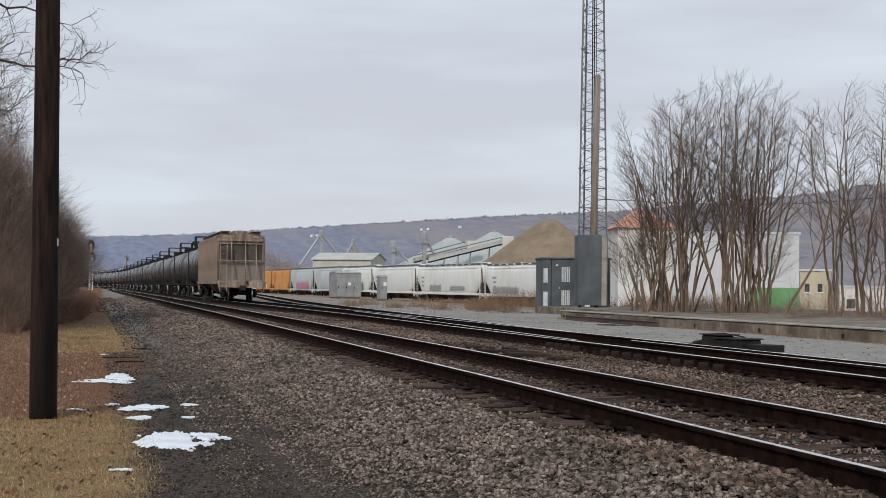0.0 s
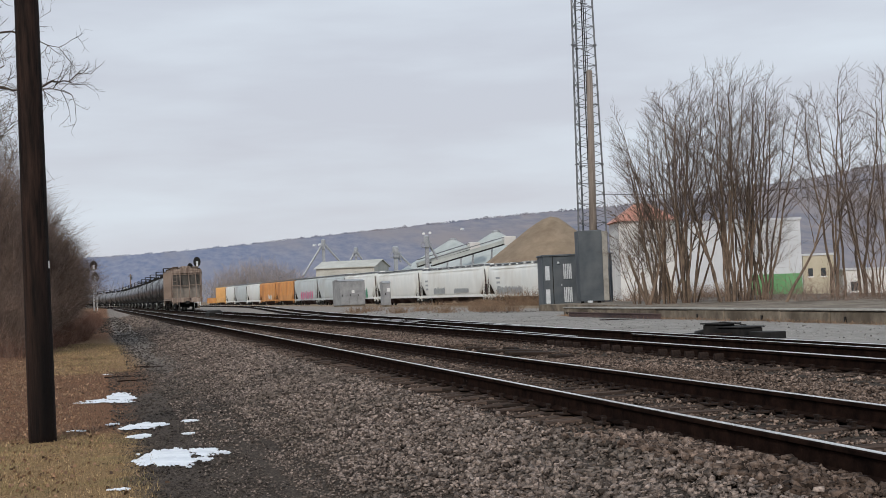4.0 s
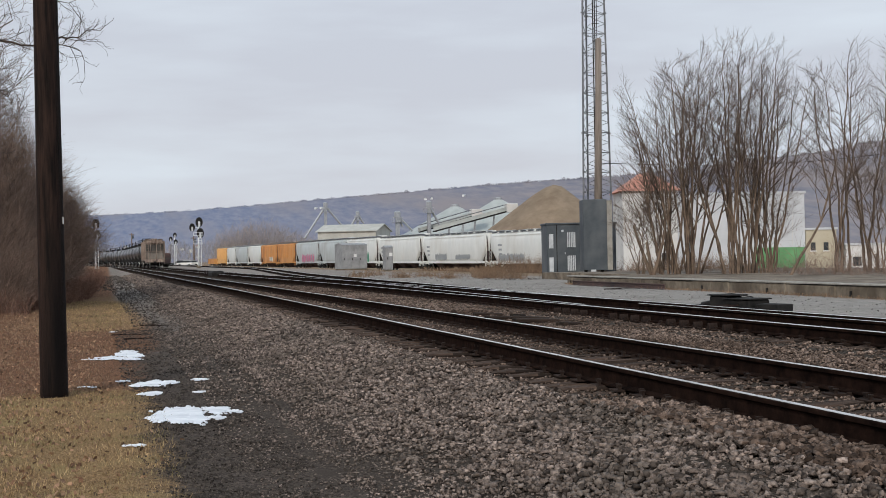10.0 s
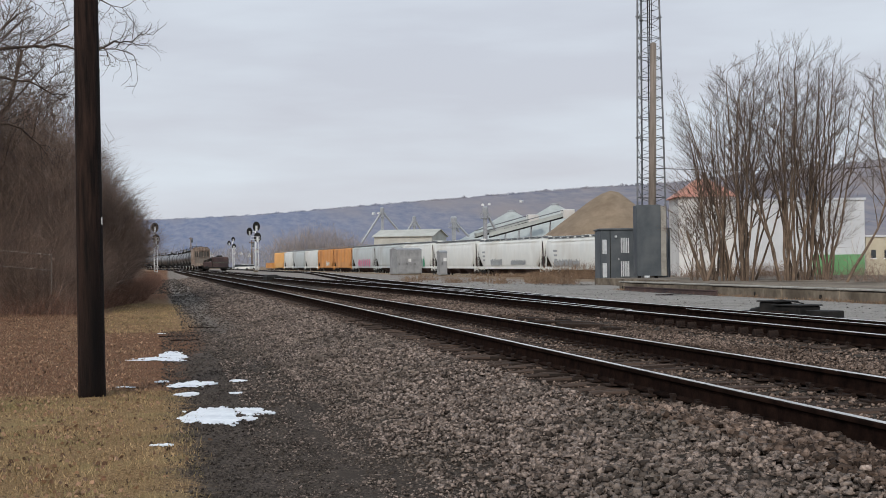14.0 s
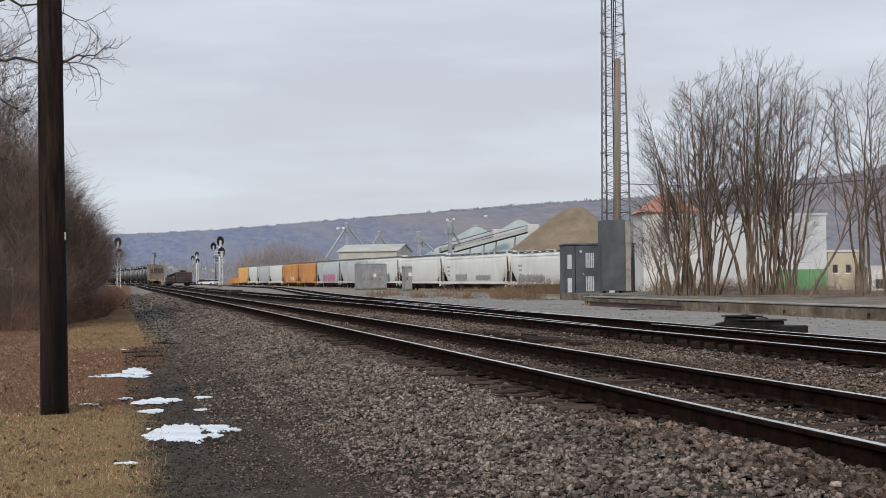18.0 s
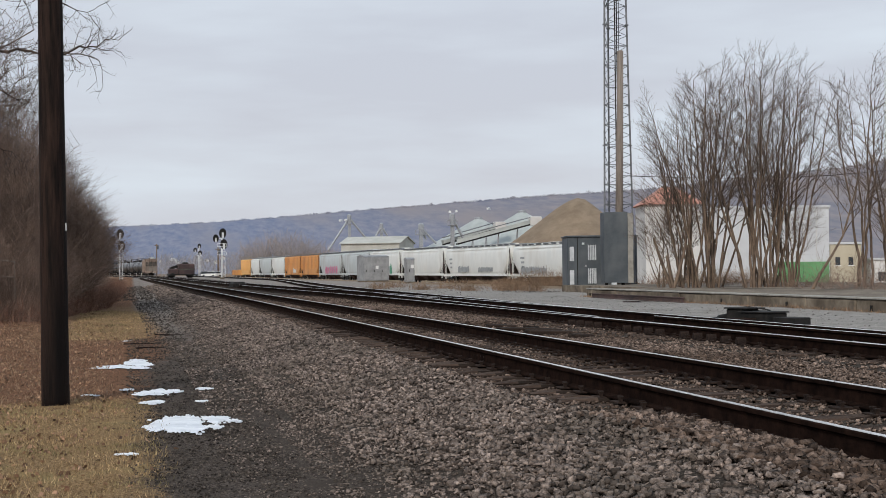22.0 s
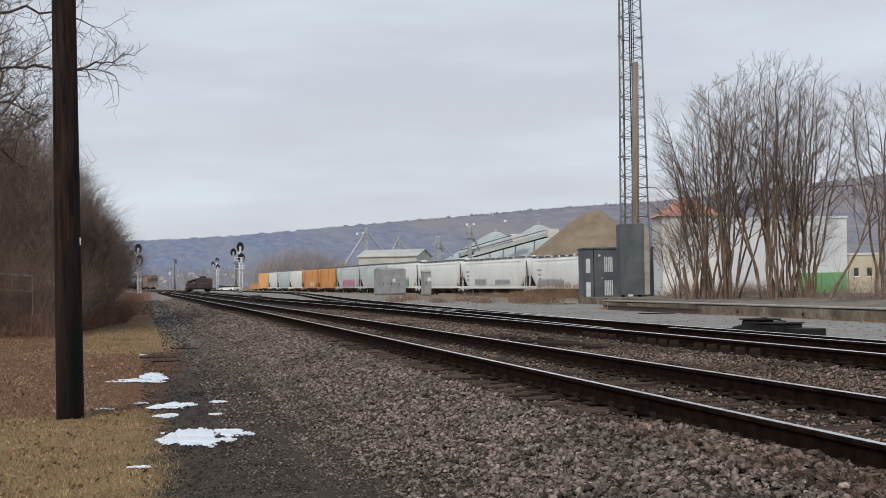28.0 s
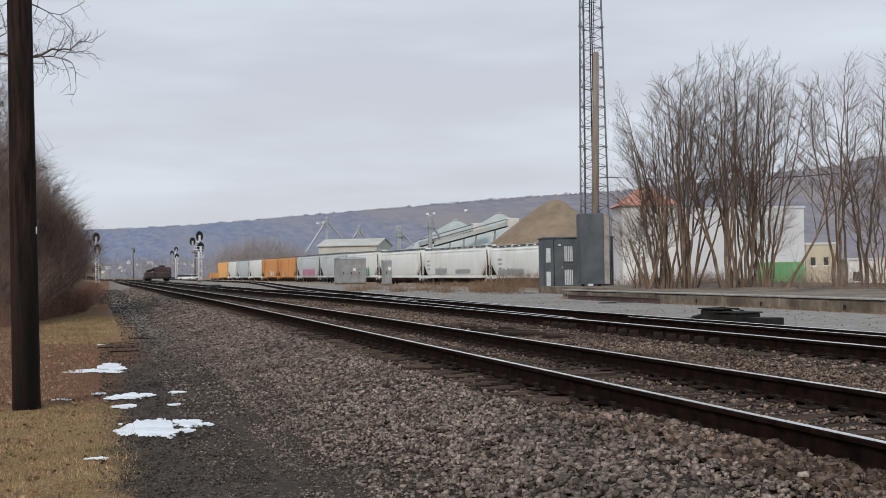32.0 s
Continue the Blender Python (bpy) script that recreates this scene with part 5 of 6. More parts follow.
def covered_hopper(length, paint, label, round_side=True):
    """A parked covered hopper. Origin at its middle, rail top z = 0."""
    th = thing("covered_hopper", Matrix(), label, "hopper car", "hopper cars on the siding")
    L, W = length / 2 - 0.75, 1.58
    rings = []
    stations = [(-L, 2.5), (-L + 0.25, 2.3), (-L + 1.9, 1.0), (-L + 3, 0.95), (0, 0.95), (L - 3, 0.95), (L - 1.9, 1.0), (L - 0.25, 2.3), (L, 2.5)]
    for y, zb in stations:
        k = 0.98 if abs(abs(y) - L) < 0.01 else 1.0
        out = []
        right = [(W * 0.90, 0.0), (W * 0.98, 0.15), (W, 0.45), (W * 0.985, 0.75), (W * 0.90, 0.90), (W * 0.62, 0.985), (0.0, 1.0)] if round_side else [(W * 0.97, 0.0), (W, 0.03), (W, 0.5), (W, 0.9), (W * 0.93, 0.94), (W * 0.5, 0.985), (0.0, 1.0)]
        pts = [(x * k, zb + (4.45 - zb) * u) for x, u in right]
        rings.append([(x, y, z) for x, z in pts] + [(-x, y, z) for x, z in reversed(pts[:-1])])
    part("body", Shape().loft(rings), paint, th, smooth=round_side)
    if not round_side:
        rib = Shape().box(-0.06, 0.06, -0.06, 0.06, 1.9, 4.2).data("side_rib", paint)
        for sx in (-1, 1):
            n = int(2 * L / 1.3)
            for k in range(n + 1):
                part("side_rib", rib, None, th, m=pose(sx * W, -L + 0.05 + k * (2 * L - 0.1) / n, 0))
    s = Shape()
    for sx in (-1, 1):
        s.box(sx * 1.48 - 0.06, sx * 1.48 + 0.06, -L - 0.6, L + 0.6, 0.95, 1.22)
        s.box(sx * 1.45 - 0.05, sx * 1.45 + 0.05, -L, L, 3.98, 4.1)
    part("side_sill", s, paint, th)
    s = Shape()
    for sx in (-1, 1):
        s.box(sx * 1.0 - 0.3, sx * 1.0 + 0.3, -L - 0.3, L + 0.3, 4.55, 4.59)
        for k in range(12):
            y = -L + k * 2 * L / 11
            s.box(sx * 1.0 - 0.3, sx * 1.0 + 0.3, y - 0.03, y + 0.03, 4.36, 4.56)
    part("roof_walkway", s, M_galv, th, "grey steel roof walkway")
    for k in range(4):
        y = -L + (k + 0.5) * 2 * L / 4
        part("hatch_cover", Shape().box(-0.4, 0.4, y - 1.4, y + 1.4, 4.4, 4.66, 0.06), paint, th)
    for sy in (-1, 1):
        e = sy * L
        for x in (-1.45, -0.5, 0.5, 1.45):
            # posts browner than the car's paint, putting the gap's shade into their colour
            part("end_post", Shape().bar((x, e + sy * 0.6, 1.1), (x * 0.98, e + sy * 0.04, 4.0), 0.09), M_rust, th)
        part("end_rail", Shape().bar((-1.45, e + sy * 0.33, 2.5), (1.45, e + sy * 0.33, 2.5), 0.07), paint, th)
        part("end_sill", Shape().box(-1.5, 1.5, e + sy * 0.5 - 0.12, e + sy * 0.5 + 0.12, 0.85, 1.22), paint, th)
        # shade under the sloping car end, painted as a dark sheet
        part("end_shadow_sheet", Shape().slab([(e - sy * 1.9, 0.98), (e - sy * 0.1, 2.32), (e - sy * 0.2, 2.36), (e - sy * 2.0, 1.02)], -1.35, 1.35), M_dark, th, "slope sheet with its shade painted dark")
        ladder(th, -1.55, e - sy * 0.0, 0.6, 4.3, "y", paint)
        coupler(th, sy * (length / 2 - 0.3), sy)
        bogie(th, sy * (L - 0.7))
    n = 3 if length > 17 else 2
    for k in range(n):
        y = (k - (n - 1) / 2) * (2 * L - 5) / n
        s = Shape().loft([[(-1.3, y - 1.6, 0.97), (1.3, y - 1.6, 0.97), (1.3, y + 1.6, 0.97), (-1.3, y + 1.6, 0.97)][::-1], [(-0.5, y - 0.4, 0.25), (0.5, y - 0.4, 0.25), (0.5, y + 0.4, 0.25), (-0.5, y + 0.4, 0.25)][::-1]])
        part("discharge_hopper", s, M_rust, th, "rust-brown discharge hopper")
    return th


HOP_RAIL = -0.22
GAPS = [115.1, 139.73, 164.39, 185.28, 203.32, 222.44, 241.31, 258.39, 275.42, 291.2, 307.27, 320.06, 335.72]
PAINTS = [(M_white, True, "white"), (M_white, True, "white"), (M_white, True, "white"), (M_white, True, "white"), (M_grey, True, "pale grey"), (M_grey, True, "grey, spray-painted"), (M_orange, False, "ribbed orange"), (M_orange, False, "ribbed orange"), (M_white, True, "white"), (M_grey, True, "grey"), (M_white, True, "white"), (M_amber, False, "amber")]
slant = math.degrees(math.atan(0.0735))
parked = []
for k, (paint, rnd_side, word) in enumerate(PAINTS):
    y0, y1 = GAPS[k], GAPS[k + 1]
    car = covered_hopper((y1 - y0) / math.cos(radians(slant)), paint, word + " covered hopper car parked on the yard siding", rnd_side)
    ym = (y0 + y1) / 2
    car.matrix_world = pose(hopper_line(ym), ym, HOP_RAIL, 0, 0, slant) @ Matrix.Diagonal((1, 1, min(1.0 + 0.035 * k, 1.12), 1))
    parked.append(car)
yard = thing("yard_track", Matrix(), "rusty yard siding under the parked hopper cars", "railway track", kind="structure")
for off in (-0.7525, 0.7525):
    rail([(hopper_line(y) + off, y) for y in np.arange(95, 361, 19)], yard, HOP_RAIL)
s = Shape()
for k in range(260):
    y = 96 + k
    s.box(hopper_line(y) - 1.3, hopper_line(y) + 1.3, y - 0.12, y + 0.12, HOP_RAIL - 0.36, HOP_RAIL - 0.175)
tagged(part("far_tie", s, M_rustwood, yard), kind="stuff")

tail = tail_hopper()
first = tank_car()
train = [(tail, 8.0)]
pos = 16.0 + 8.75
for k in range(30):
    car = first if k == 0 else copy_thing(first, Matrix())
    train.append((car, pos))
    pos += 17.5


# arc length along the second track, to place each car
ARC_Y = np.arange(40, 1190, 2.0)
ARC_P = [Vector((f2(y), y)) for y in ARC_Y]
ARC_S = np.concatenate([[0], np.cumsum([(b - a).length for a, b in zip(ARC_P[:-1], ARC_P[1:])])])


def on_track(s):
    y = float(np.interp(s, ARC_S, ARC_Y))
    return Vector((f2(y), y))


def train_at(t):
    """How far the train's tail has gone along the track at t."""
    return 83 + 13 * t - 0.06 * t * t - 40


def motions():
    times = [0, 2, 4, 6, 8, 10, 12, 14, 16, 18, 20, 22, 24, 26, 28, 30, 32]
    for car, ahead in train:
        rows = []
        for t in times:
            s = train_at(t) + ahead
            a, b = on_track(s - 5.5), on_track(s + 5.5)
            c = (a + b) / 2
            rows.append((t, pose(c.x, c.y, RAIL_TOP + 0.02, 0, 0, math.degrees(math.atan2(-(b.x - a.x), b.y - a.y)))))
        walk(car, rows)


# ---- yard: platform, huts, tower ----
PLAT_A, PLAT_B = Vector((17.52, 48.0)), Vector((17.55, 14.5))


def platform():
    d = (PLAT_A - PLAT_B)
    n = d.length
    m = Matrix.Translation((PLAT_B.x, PLAT_B.y, 0.44)) @ pose(0, 0, 0, 0, 0, math.degrees(math.atan2(-d.x, d.y))) @ Matrix.Diagonal((1, 1, 1.2, 1))
    th = thing("platform", m, "low concrete loading platform with a chipped edge", "platform", kind="structure")
    part("deck", Shape().box(0.35, 16.0, 0.0, n - 0.05, -0.1, 0.27), M_concrete, th, "worn concrete deck")
    part("rear_deck", Shape().box(3.1, 16.0, n - 0.04, n + 12.0, -0.1, 0.268), M_concrete, th, "worn concrete rear deck")
    k, y = 0, 0.0
    while y < n:
        ln = min(2.45 if k % 3 else 3.3, n - y)
        part("edge_block", Shape().box(-0.02 * (k % 2), 0.34, y + 0.01, y + ln - 0.015, -0.12, 0.262 - 0.012 * (k % 3), 0.03), M_concrete, th)
        part("edge_cap", Shape().box(-0.03, 0.34, y + 0.02, y + ln - 0.03, 0.264, 0.30, 0.012), M_pale, th, "pale worn cap of the platform edge")
        for q in ((0.3,), (0.7,), ())[k % 3]:
            part("drain_slot", Shape().box(-0.045, -0.01, y + ln * q - 0.035, y + ln * q + 0.035, 0.02, 0.14), M_black, th, "dark drain slot")
        y += ln
        k += 1
    return th


platform()


def lattice_tower(x, y):
    th = thing("lattice_tower", pose(x, y, 0.44), "tall slim steel lattice mast with three legs", "mast")
    R, H, step = 0.95, 24.0, 1.02
    legs = [(math.cos(radians(a)), math.sin(radians(a))) for a in (210, 330, 90)]
    w = lambda z: R * (1 - 0.0195 * z)
    for cx, cy in legs:
        part("leg", Shape().tube((cx * w(0), cy * w(0), 0), (cx * w(H), cy * w(H), H), 0.05, n=8), M_towersteel, th)
        for z in (7.4, 13.6, 19.8):
            part("flange", Shape().lathe([(0.02, -0.03), (0.10, -0.03), (0.10, 0.03), (0.02, 0.03)], 10, "z", (cx * w(z), cy * w(z), z)), M_towersteel, th)
    for i in range(3):
        (ax, ay), (bx, by) = legs[i], legs[(i + 1) % 3]
        z = 0.3
        while z < H - step:
            a0, b0, b1 = w(z), w(z + step / 2), w(z + step)
            part("brace", Shape().tube((ax * a0, ay * a0, z), (bx * b0, by * b0, z + step / 2), 0.016, n=5), M_towersteel, th)
            part("brace", Shape().tube((bx * b0, by * b0, z + step / 2), (ax * b1, ay * b1, z + step), 0.016, n=5), M_towersteel, th)
            part("strut", Shape().tube((ax * a0, ay * a0, z), (bx * a0, by * a0, z), 0.016, n=5), M_towersteel, th)
            z += step
    s = Shape()
    for dx in (-0.05, 0.05, 0.16):
        s.tube((0.1 + dx, -0.1, 0), (0.1 + dx, -0.1, H), 0.03 if dx < 0.1 else 0.018, n=6)
    z = 0.5
    while z < H:
        s.bar((0.0, -0.1, z), (0.4, -0.1, z), 0.03)
        z += 0.9
    part("cable_run", s, M_black, th, "black feeder cables up the mast")


lattice_tower(24.1, 61.6)


def yard_pole(x, y):
    th = thing("wooden_pole", pose(x, y, 0.44, 0, 1.2, 0), "weathered grey wooden pole beside the mast", "pole")
    part("shaft", Shape().lathe([(0.02, -0.3), (0.22, -0.3), (0.15, 12.2), (0.02, 12.25)], 14), M_poleold, th, smooth=True)
    s = Shape().bar((-0.9, 0, 3.5), (0.1, 0, 3.5), 0.08)
    part("bracket", s, M_galv, th, "short steel bracket")


yard_pole(23.95, 60.9)


def overhead_cable():
    """The cable that runs from the mast behind the trees."""
    a, b, n = Vector((24.2, 61.2, 6.3)), Vector((47.0, 55.0, 8.0)), 16
    s = Shape()
    pts = [a.lerp(b, k / n) - Vector((0, 0, 0.9 * math.sin(math.pi * k / n))) for k in range(n + 1)]
    for p, q in zip(pts[:-1], pts[1:]):
        s.tube(p, q, 0.017, n=6)
    solid("overhead_cable", s, M_black, "black overhead cable strung from the mast past the trees", "cable")


overhead_cable()



def equipment_hut():
    """The slate hut with louvred doors."""
    th = thing("equipment_hut", pose(21.71, 62.3, 0.44, 0, 0, -13) @ Matrix.Diagonal((1, 1, 1.05, 1)), "slate-grey steel equipment hut with pale louvres", "hut")
    part("body", Shape().box(0, 3.6, 0, 2.6, 0.12, 2.62, 0.03), M_slate, th)
    part("roof", Shape().box(-0.06, 3.66, -0.06, 2.66, 2.62, 2.70, 0.02), M_slate, th)
    part("skid", Shape().box(0.1, 3.5, 0.1, 0.3, 0.0, 0.13).box(0.1, 3.5, 2.3, 2.5, 0.0, 0.13), M_black, th)
    part("door_seam", Shape().box(0.5, 0.54, -0.014, 0.0, 0.2, 2.6), M_black, th)
    for z in (0.30, 1.45):
        part("louvre_frame", Shape().box(1.02, 1.52, -0.03, 0.0, z, z + 0.82), M_slate, th)
        for k in range(5):
            part("louvre_slat", Shape().box(1.06 + k * 0.09, 1.12 + k * 0.09, -0.05, -0.03, z + 0.04, z + 0.78), M_louvre, th, "pale louvre slat")
        part("side_louvre", Shape().box(0.12, 0.34, -0.03, 0.0, z, z + 0.7), M_louvre, th, "pale louvre panel")
    part("lamp", Shape().box(0.75, 0.87, -0.12, 0.0, 2.25, 2.35, 0.02), M_louvre, th, "small white wall lamp")
    part("handle", Shape().box(0.92, 0.98, -0.06, 0.0, 1.15, 1.25), M_galv, th)


equipment_hut()


def slate_cabinet():
    th = thing("tall_cabinet", pose(22.0, 57.8, 0.76, 0, 0, -14), "tall slate-grey steel cabinet with a pale side", "cabinet")
    part("body", Shape().box(0, 1.16, 0, 1.4, 0.1, 3.52, 0.02), M_slate, th)
    part("side_panel", Shape().box(1.165, 1.42, 0.05, 1.4, 0.1, 3.46), M_pale, th, "pale grey side panel")
    part("foot", Shape().box(0.05, 0.2, 0.1, 0.3, 0, 0.1).box(0.85, 1.0, 0.1, 0.3, 0, 0.1), M_black, th)
    part("vent", Shape().box(0.35, 0.6, -0.02, 0.0, 0.02, 0.12), M_louvre, th)


slate_cabinet()


def silver_cabinet(x, y, w, d, h, turn, label):
    th = thing("signal_cabinet", pose(x, y, 0.44, 0, 0, turn), label, "cabinet", "signal cabinets")
    part("body", Shape().box(0, w, 0, d, 0.15, h, 0.02), M_silver, th)
    part("roof", Shape().slab([(-0.05, h), (d + 0.05, h), (d / 2, h + 0.18)], -0.05, w + 0.05), M_silver, th)
    part("base", Shape().box(0.05, w - 0.05, 0.05, d - 0.05, 0, 0.15), M_concrete, th)
    n = max(1, round(w / 0.9))
    for k in range(n):
        x0 = 0.06 + k * (w - 0.06) / n
        dr = part("door", Shape().box(x0, x0 + (w - 0.06) / n - 0.06, -0.035, 0, 0.22, h - 0.1, 0.01), M_silver, th)
        part("handle", Shape().box(x0 + 0.08, x0 + 0.13, -0.08, -0.035, 1.0, 1.2), M_black, dr)
    part("notice", Shape().box(w * 0.45, w * 0.45 + 0.3, -0.042, -0.036, 1.3, 1.6), M_tape, th, "white notice plate")
    return th


silver_cabinet(21.95, 123.0, 2.6, 2.0, 2.5, 12, "aluminium signal cabinet with doors beside the siding")
silver_cabinet(22.9, 107.4, 0.66, 0.8, 2.05, 8, "narrow grey signal cabinet beside the siding")


def signal(x, y, base, height, heads, label, scale=1.0):
    th = thing("railway_signal", pose(x, y, base), label, "signal", "railway signals")
    part("mast", Shape().tube((0, 0, 0), (0, 0, height - 0.4), 0.11, n=10), M_signalwhite, th, smooth=True)
    part("base", Shape().box(-0.35, 0.35, -0.35, 0.35, -0.2, 0.35, 0.04), M_concrete, th)
    s = Shape()
    for k in (-0.28, 0.28):
        s.bar((0.2 + k, 0.35, 0.3), (0.2 + k, 0.35, height - 2.6), 0.07)
    z = 0.5
    while z < height - 2.6:
        s.bar((-0.08, 0.35, z), (0.48, 0.35, z), 0.045)
        z += 0.32
    part("ladder", s, M_signalwhite, th, "pale grey steel ladder")
    for z in (height - 3.1, height - 4.4):
        s = Shape().box(-0.75, 0.65, -0.35, 0.6, z, z + 0.06)
        s.bar((-0.75, -0.35, z + 0.5), (0.65, -0.35, z + 0.5), 0.05)
        for q in (-0.75, 0.65):
            s.bar((q, -0.35, z), (q, -0.35, z + 0.5), 0.05)
        part("platform", s, M_signalwhite, th)
    for hx, hz, r in heads:
        ring = [(hx + 0.9 * r * math.cos(a), hz + r * 1.25 * math.sin(a)) for a in [2 * math.pi * i / 24 for i in range(24)]]
        h = part("backboard", Shape().prism(ring, -0.26, -0.22), M_black, th, "black oval target board")
        hood = Shape()
        for dz in (0.3, -0.1, -0.5):
            rr, k = 0.17, 12
            for i in range(k):
                a0, a1 = math.pi * i / k, math.pi * (i + 1) / k
                hood.add([(hx + rr * math.cos(a0), -0.26, hz + dz * r * 1.3 + rr * math.sin(a0)), (hx + rr * math.cos(a1), -0.26, hz + dz * r * 1.3 + rr * math.sin(a1)), (hx + rr * math.cos(a1), -0.55, hz + dz * r * 1.3 + rr * math.sin(a1)), (hx + rr * math.cos(a0), -0.55, hz + dz * r * 1.3 + rr * math.sin(a0))], [(0, 1, 2, 3)])
        part("hood", hood, M_black, h, "black lamp hoods")
        part("lamp_unit", Shape().box(hx - r * 0.26, hx + r * 0.26, -0.44, -0.26, hz - r * 1.2, hz + r * 0.2, 0.03), M_signalwhite, h, "pale lamp unit")
        part("housing", Shape().box(hx - 0.18, hx + 0.18, -0.22, 0.12, hz - r * 0.9, hz + r * 0.9, 0.03), M_signalwhite, th)
        s = Shape().bar((0, 0, hz), (hx, -0.1, hz), 0.08)
        part("arm", s, M_signalwhite, th)
    return th


signal(-1.95, 206.3, 0.25, 8.4, ((0.12, 7.4, 0.62), (0.28, 5.6, 0.62), (-0.95, 6.5, 0.5)), "tall pale grey railway signal with three black target heads")
signal(13.6, 202.4, 0.42, 8.2, ((0.12, 7.2, 0.62), (0.28, 5.5, 0.62), (-0.95, 6.4, 0.5)), "tall pale grey railway signal with three black target heads")
signal(16.7, 335.6, 0.3, 8.6, ((0.1, 8.0, 0.5), (0.28, 6.2, 0.55), (-0.95, 7.0, 0.5)), "distant pale grey railway signal with three heads")


# ---- works behind the siding ----
def gabled(name, m, w, d, wall, ridge, walls, roof, label, group=""):
    """A building with gables on its ends; w across the gable, d along the ridge."""
    th = thing(name, m, label, "building", group)
    s = Shape().box(0, 0.2, 0, d, 0, wall).box(w - 0.2, w, 0, d, 0, wall)
    part("side_wall", s, walls, th)
    for y in (0, d - 0.2):
        part("gable_wall", Shape().prism([(0.2, 0), (w - 0.2, 0), (w - 0.2, wall), (w / 2, ridge - 0.15), (0.2, wall)], y, y + 0.2), walls, th)
    for sx in (-1, 1):
        e = w / 2 + sx * (w / 2 + 0.4)
        part("roof_slope", Shape().prism([(w / 2, ridge), (e, wall - 0.15), (e, wall - 0.02), (w / 2, ridge + 0.15)], -0.4, d + 0.4), roof, th)
    return th


gabled("storage_shed", pose(48.7, 281.8, -0.5, 0, 0, -120), 10, 13.2, 7.9, 9.3, M_shed, M_shed, "cream sheet-clad storage shed behind the hopper cars", "works buildings")

def storage_cone(x, y, R, H, label):
    """A covered store with a ribbed conical roof."""
    th = thing("storage_cone", pose(x, y, -0.5), label, "storage building", "works buildings")
    part("ring_wall", Shape().lathe([(R - 0.4, 0), (R, 0), (R, 1.6), (R - 0.4, 1.6)], 40), M_shed, th, "low concrete ring wall")
    part("roof", Shape().lathe([(R + 0.2, 1.6), (R * 0.52, 1.6 + (H - 1.6) * 0.49), (1.1, H - 0.35), (0.3, H)], 40), M_roofgrey, th, "grey conical sheet roof")
    part("cap", Shape().lathe([(0.1, H - 0.3), (0.9, H - 0.3), (0.9, H + 0.2), (0.1, H + 0.3)], 16), M_galv, th)


storage_cone(78.8, 289.2, 22.5, 14.0, "grey cone-roofed storage building")
storage_cone(85.7, 277.2, 23.5, 15.0, "grey cone-roofed storage building")


def cone_pile():
    v, q, n, m = [], [], 48, 14
    R, H = 22.5, 16.3
    for j in range(m + 1):
        u = j / m
        for i in range(n):
            a = 2 * math.pi * i / n
            r = R * u * (1 + 0.04 * noise.noise((math.cos(a) * 2, math.sin(a) * 2, u * 2)))
            z = H * (1 - (u**2 / (u + 0.06)) * 1.06) if u else H * 0.985
            v.append((r * math.cos(a), r * math.sin(a), max(z, -1) + 0.25 * noise.noise((r * 0.3 * math.cos(a), r * 0.3 * math.sin(a), 0))))
    for j in range(m):
        for i in range(n):
            q.append((j * n + i, (j + 1) * n + i, (j + 1) * n + (i + 1) % n, j * n + (i + 1) % n))
    tagged(new("stockpile", fast_mesh("stockpile", v, q, M_pile, True)), "huge conical brown gravel pile behind the hopper cars", "pile").matrix_world = pose(86.2, 241.5, -0.5)


cone_pile()


def elevator(x, y, height, r, legs, label):
    th = thing("grain_elevator_leg", pose(x, y, -0.5), label, "elevator", "elevator towers")
    part("shaft", Shape().box(-r, r, -r, r, 0, height - 1.2), M_galv, th)
    part("head", Shape().box(-r * 1.6, r * 1.6, -r * 1.4, r * 1.4, height - 1.4, height, 0.3), M_galv, th, "grey elevator head")
    deck = part("service_platform", Shape().box(-r * 2.6, r * 2.6, -r * 2.2, r * 2.2, height - 2.6, height - 2.5), M_galv, th)
    for sx in (-1, 1):
        for sy in (-1, 1):
            part("guard_post", Shape().bar((sx * r * 2.6, sy * r * 2.2, height - 2.5), (sx * r * 2.6, sy * r * 2.2, height - 1.5), 0.08), M_galv, deck)
        part("guard_rail", Shape().bar((sx * r * 2.6, -r * 2.2, height - 1.5), (sx * r * 2.6, r * 2.2, height - 1.5), 0.08), M_galv, deck)
    for sy in (-1, 1):
        part("guard_rail", Shape().bar((-r * 2.6, sy * r * 2.2, height - 1.5), (r * 2.6, sy * r * 2.2, height - 1.5), 0.08), M_galv, deck)
    for dx, dz in legs:
        part("spout", Shape().tube((0, 0, height - 1.0), (dx, 0, dz), 0.27, n=10), M_galv, th, "sloping grey spout pipe")
    return th


elevator(52.7, 316.2, 16.2, 0.33, ((-5.3, 7.2), (4.0, 10.4)), "grain elevator tower with long sloping spouts")
elevator(62.0, 322.2, 14.2, 0.30, ((-1.5, 10.8), (1.6, 10.9)), "grain elevator tower with short sloping spouts")
elevator(63.5, 282.7, 12.6, 0.42, ((3.5, 8.0), (1.2, 9.0)), "grey grain elevator tower with a service platform")
elevator(65.3, 260.6, 13.9, 0.36, ((2.5, 8.4),), "grey grain elevator tower with a service platform")


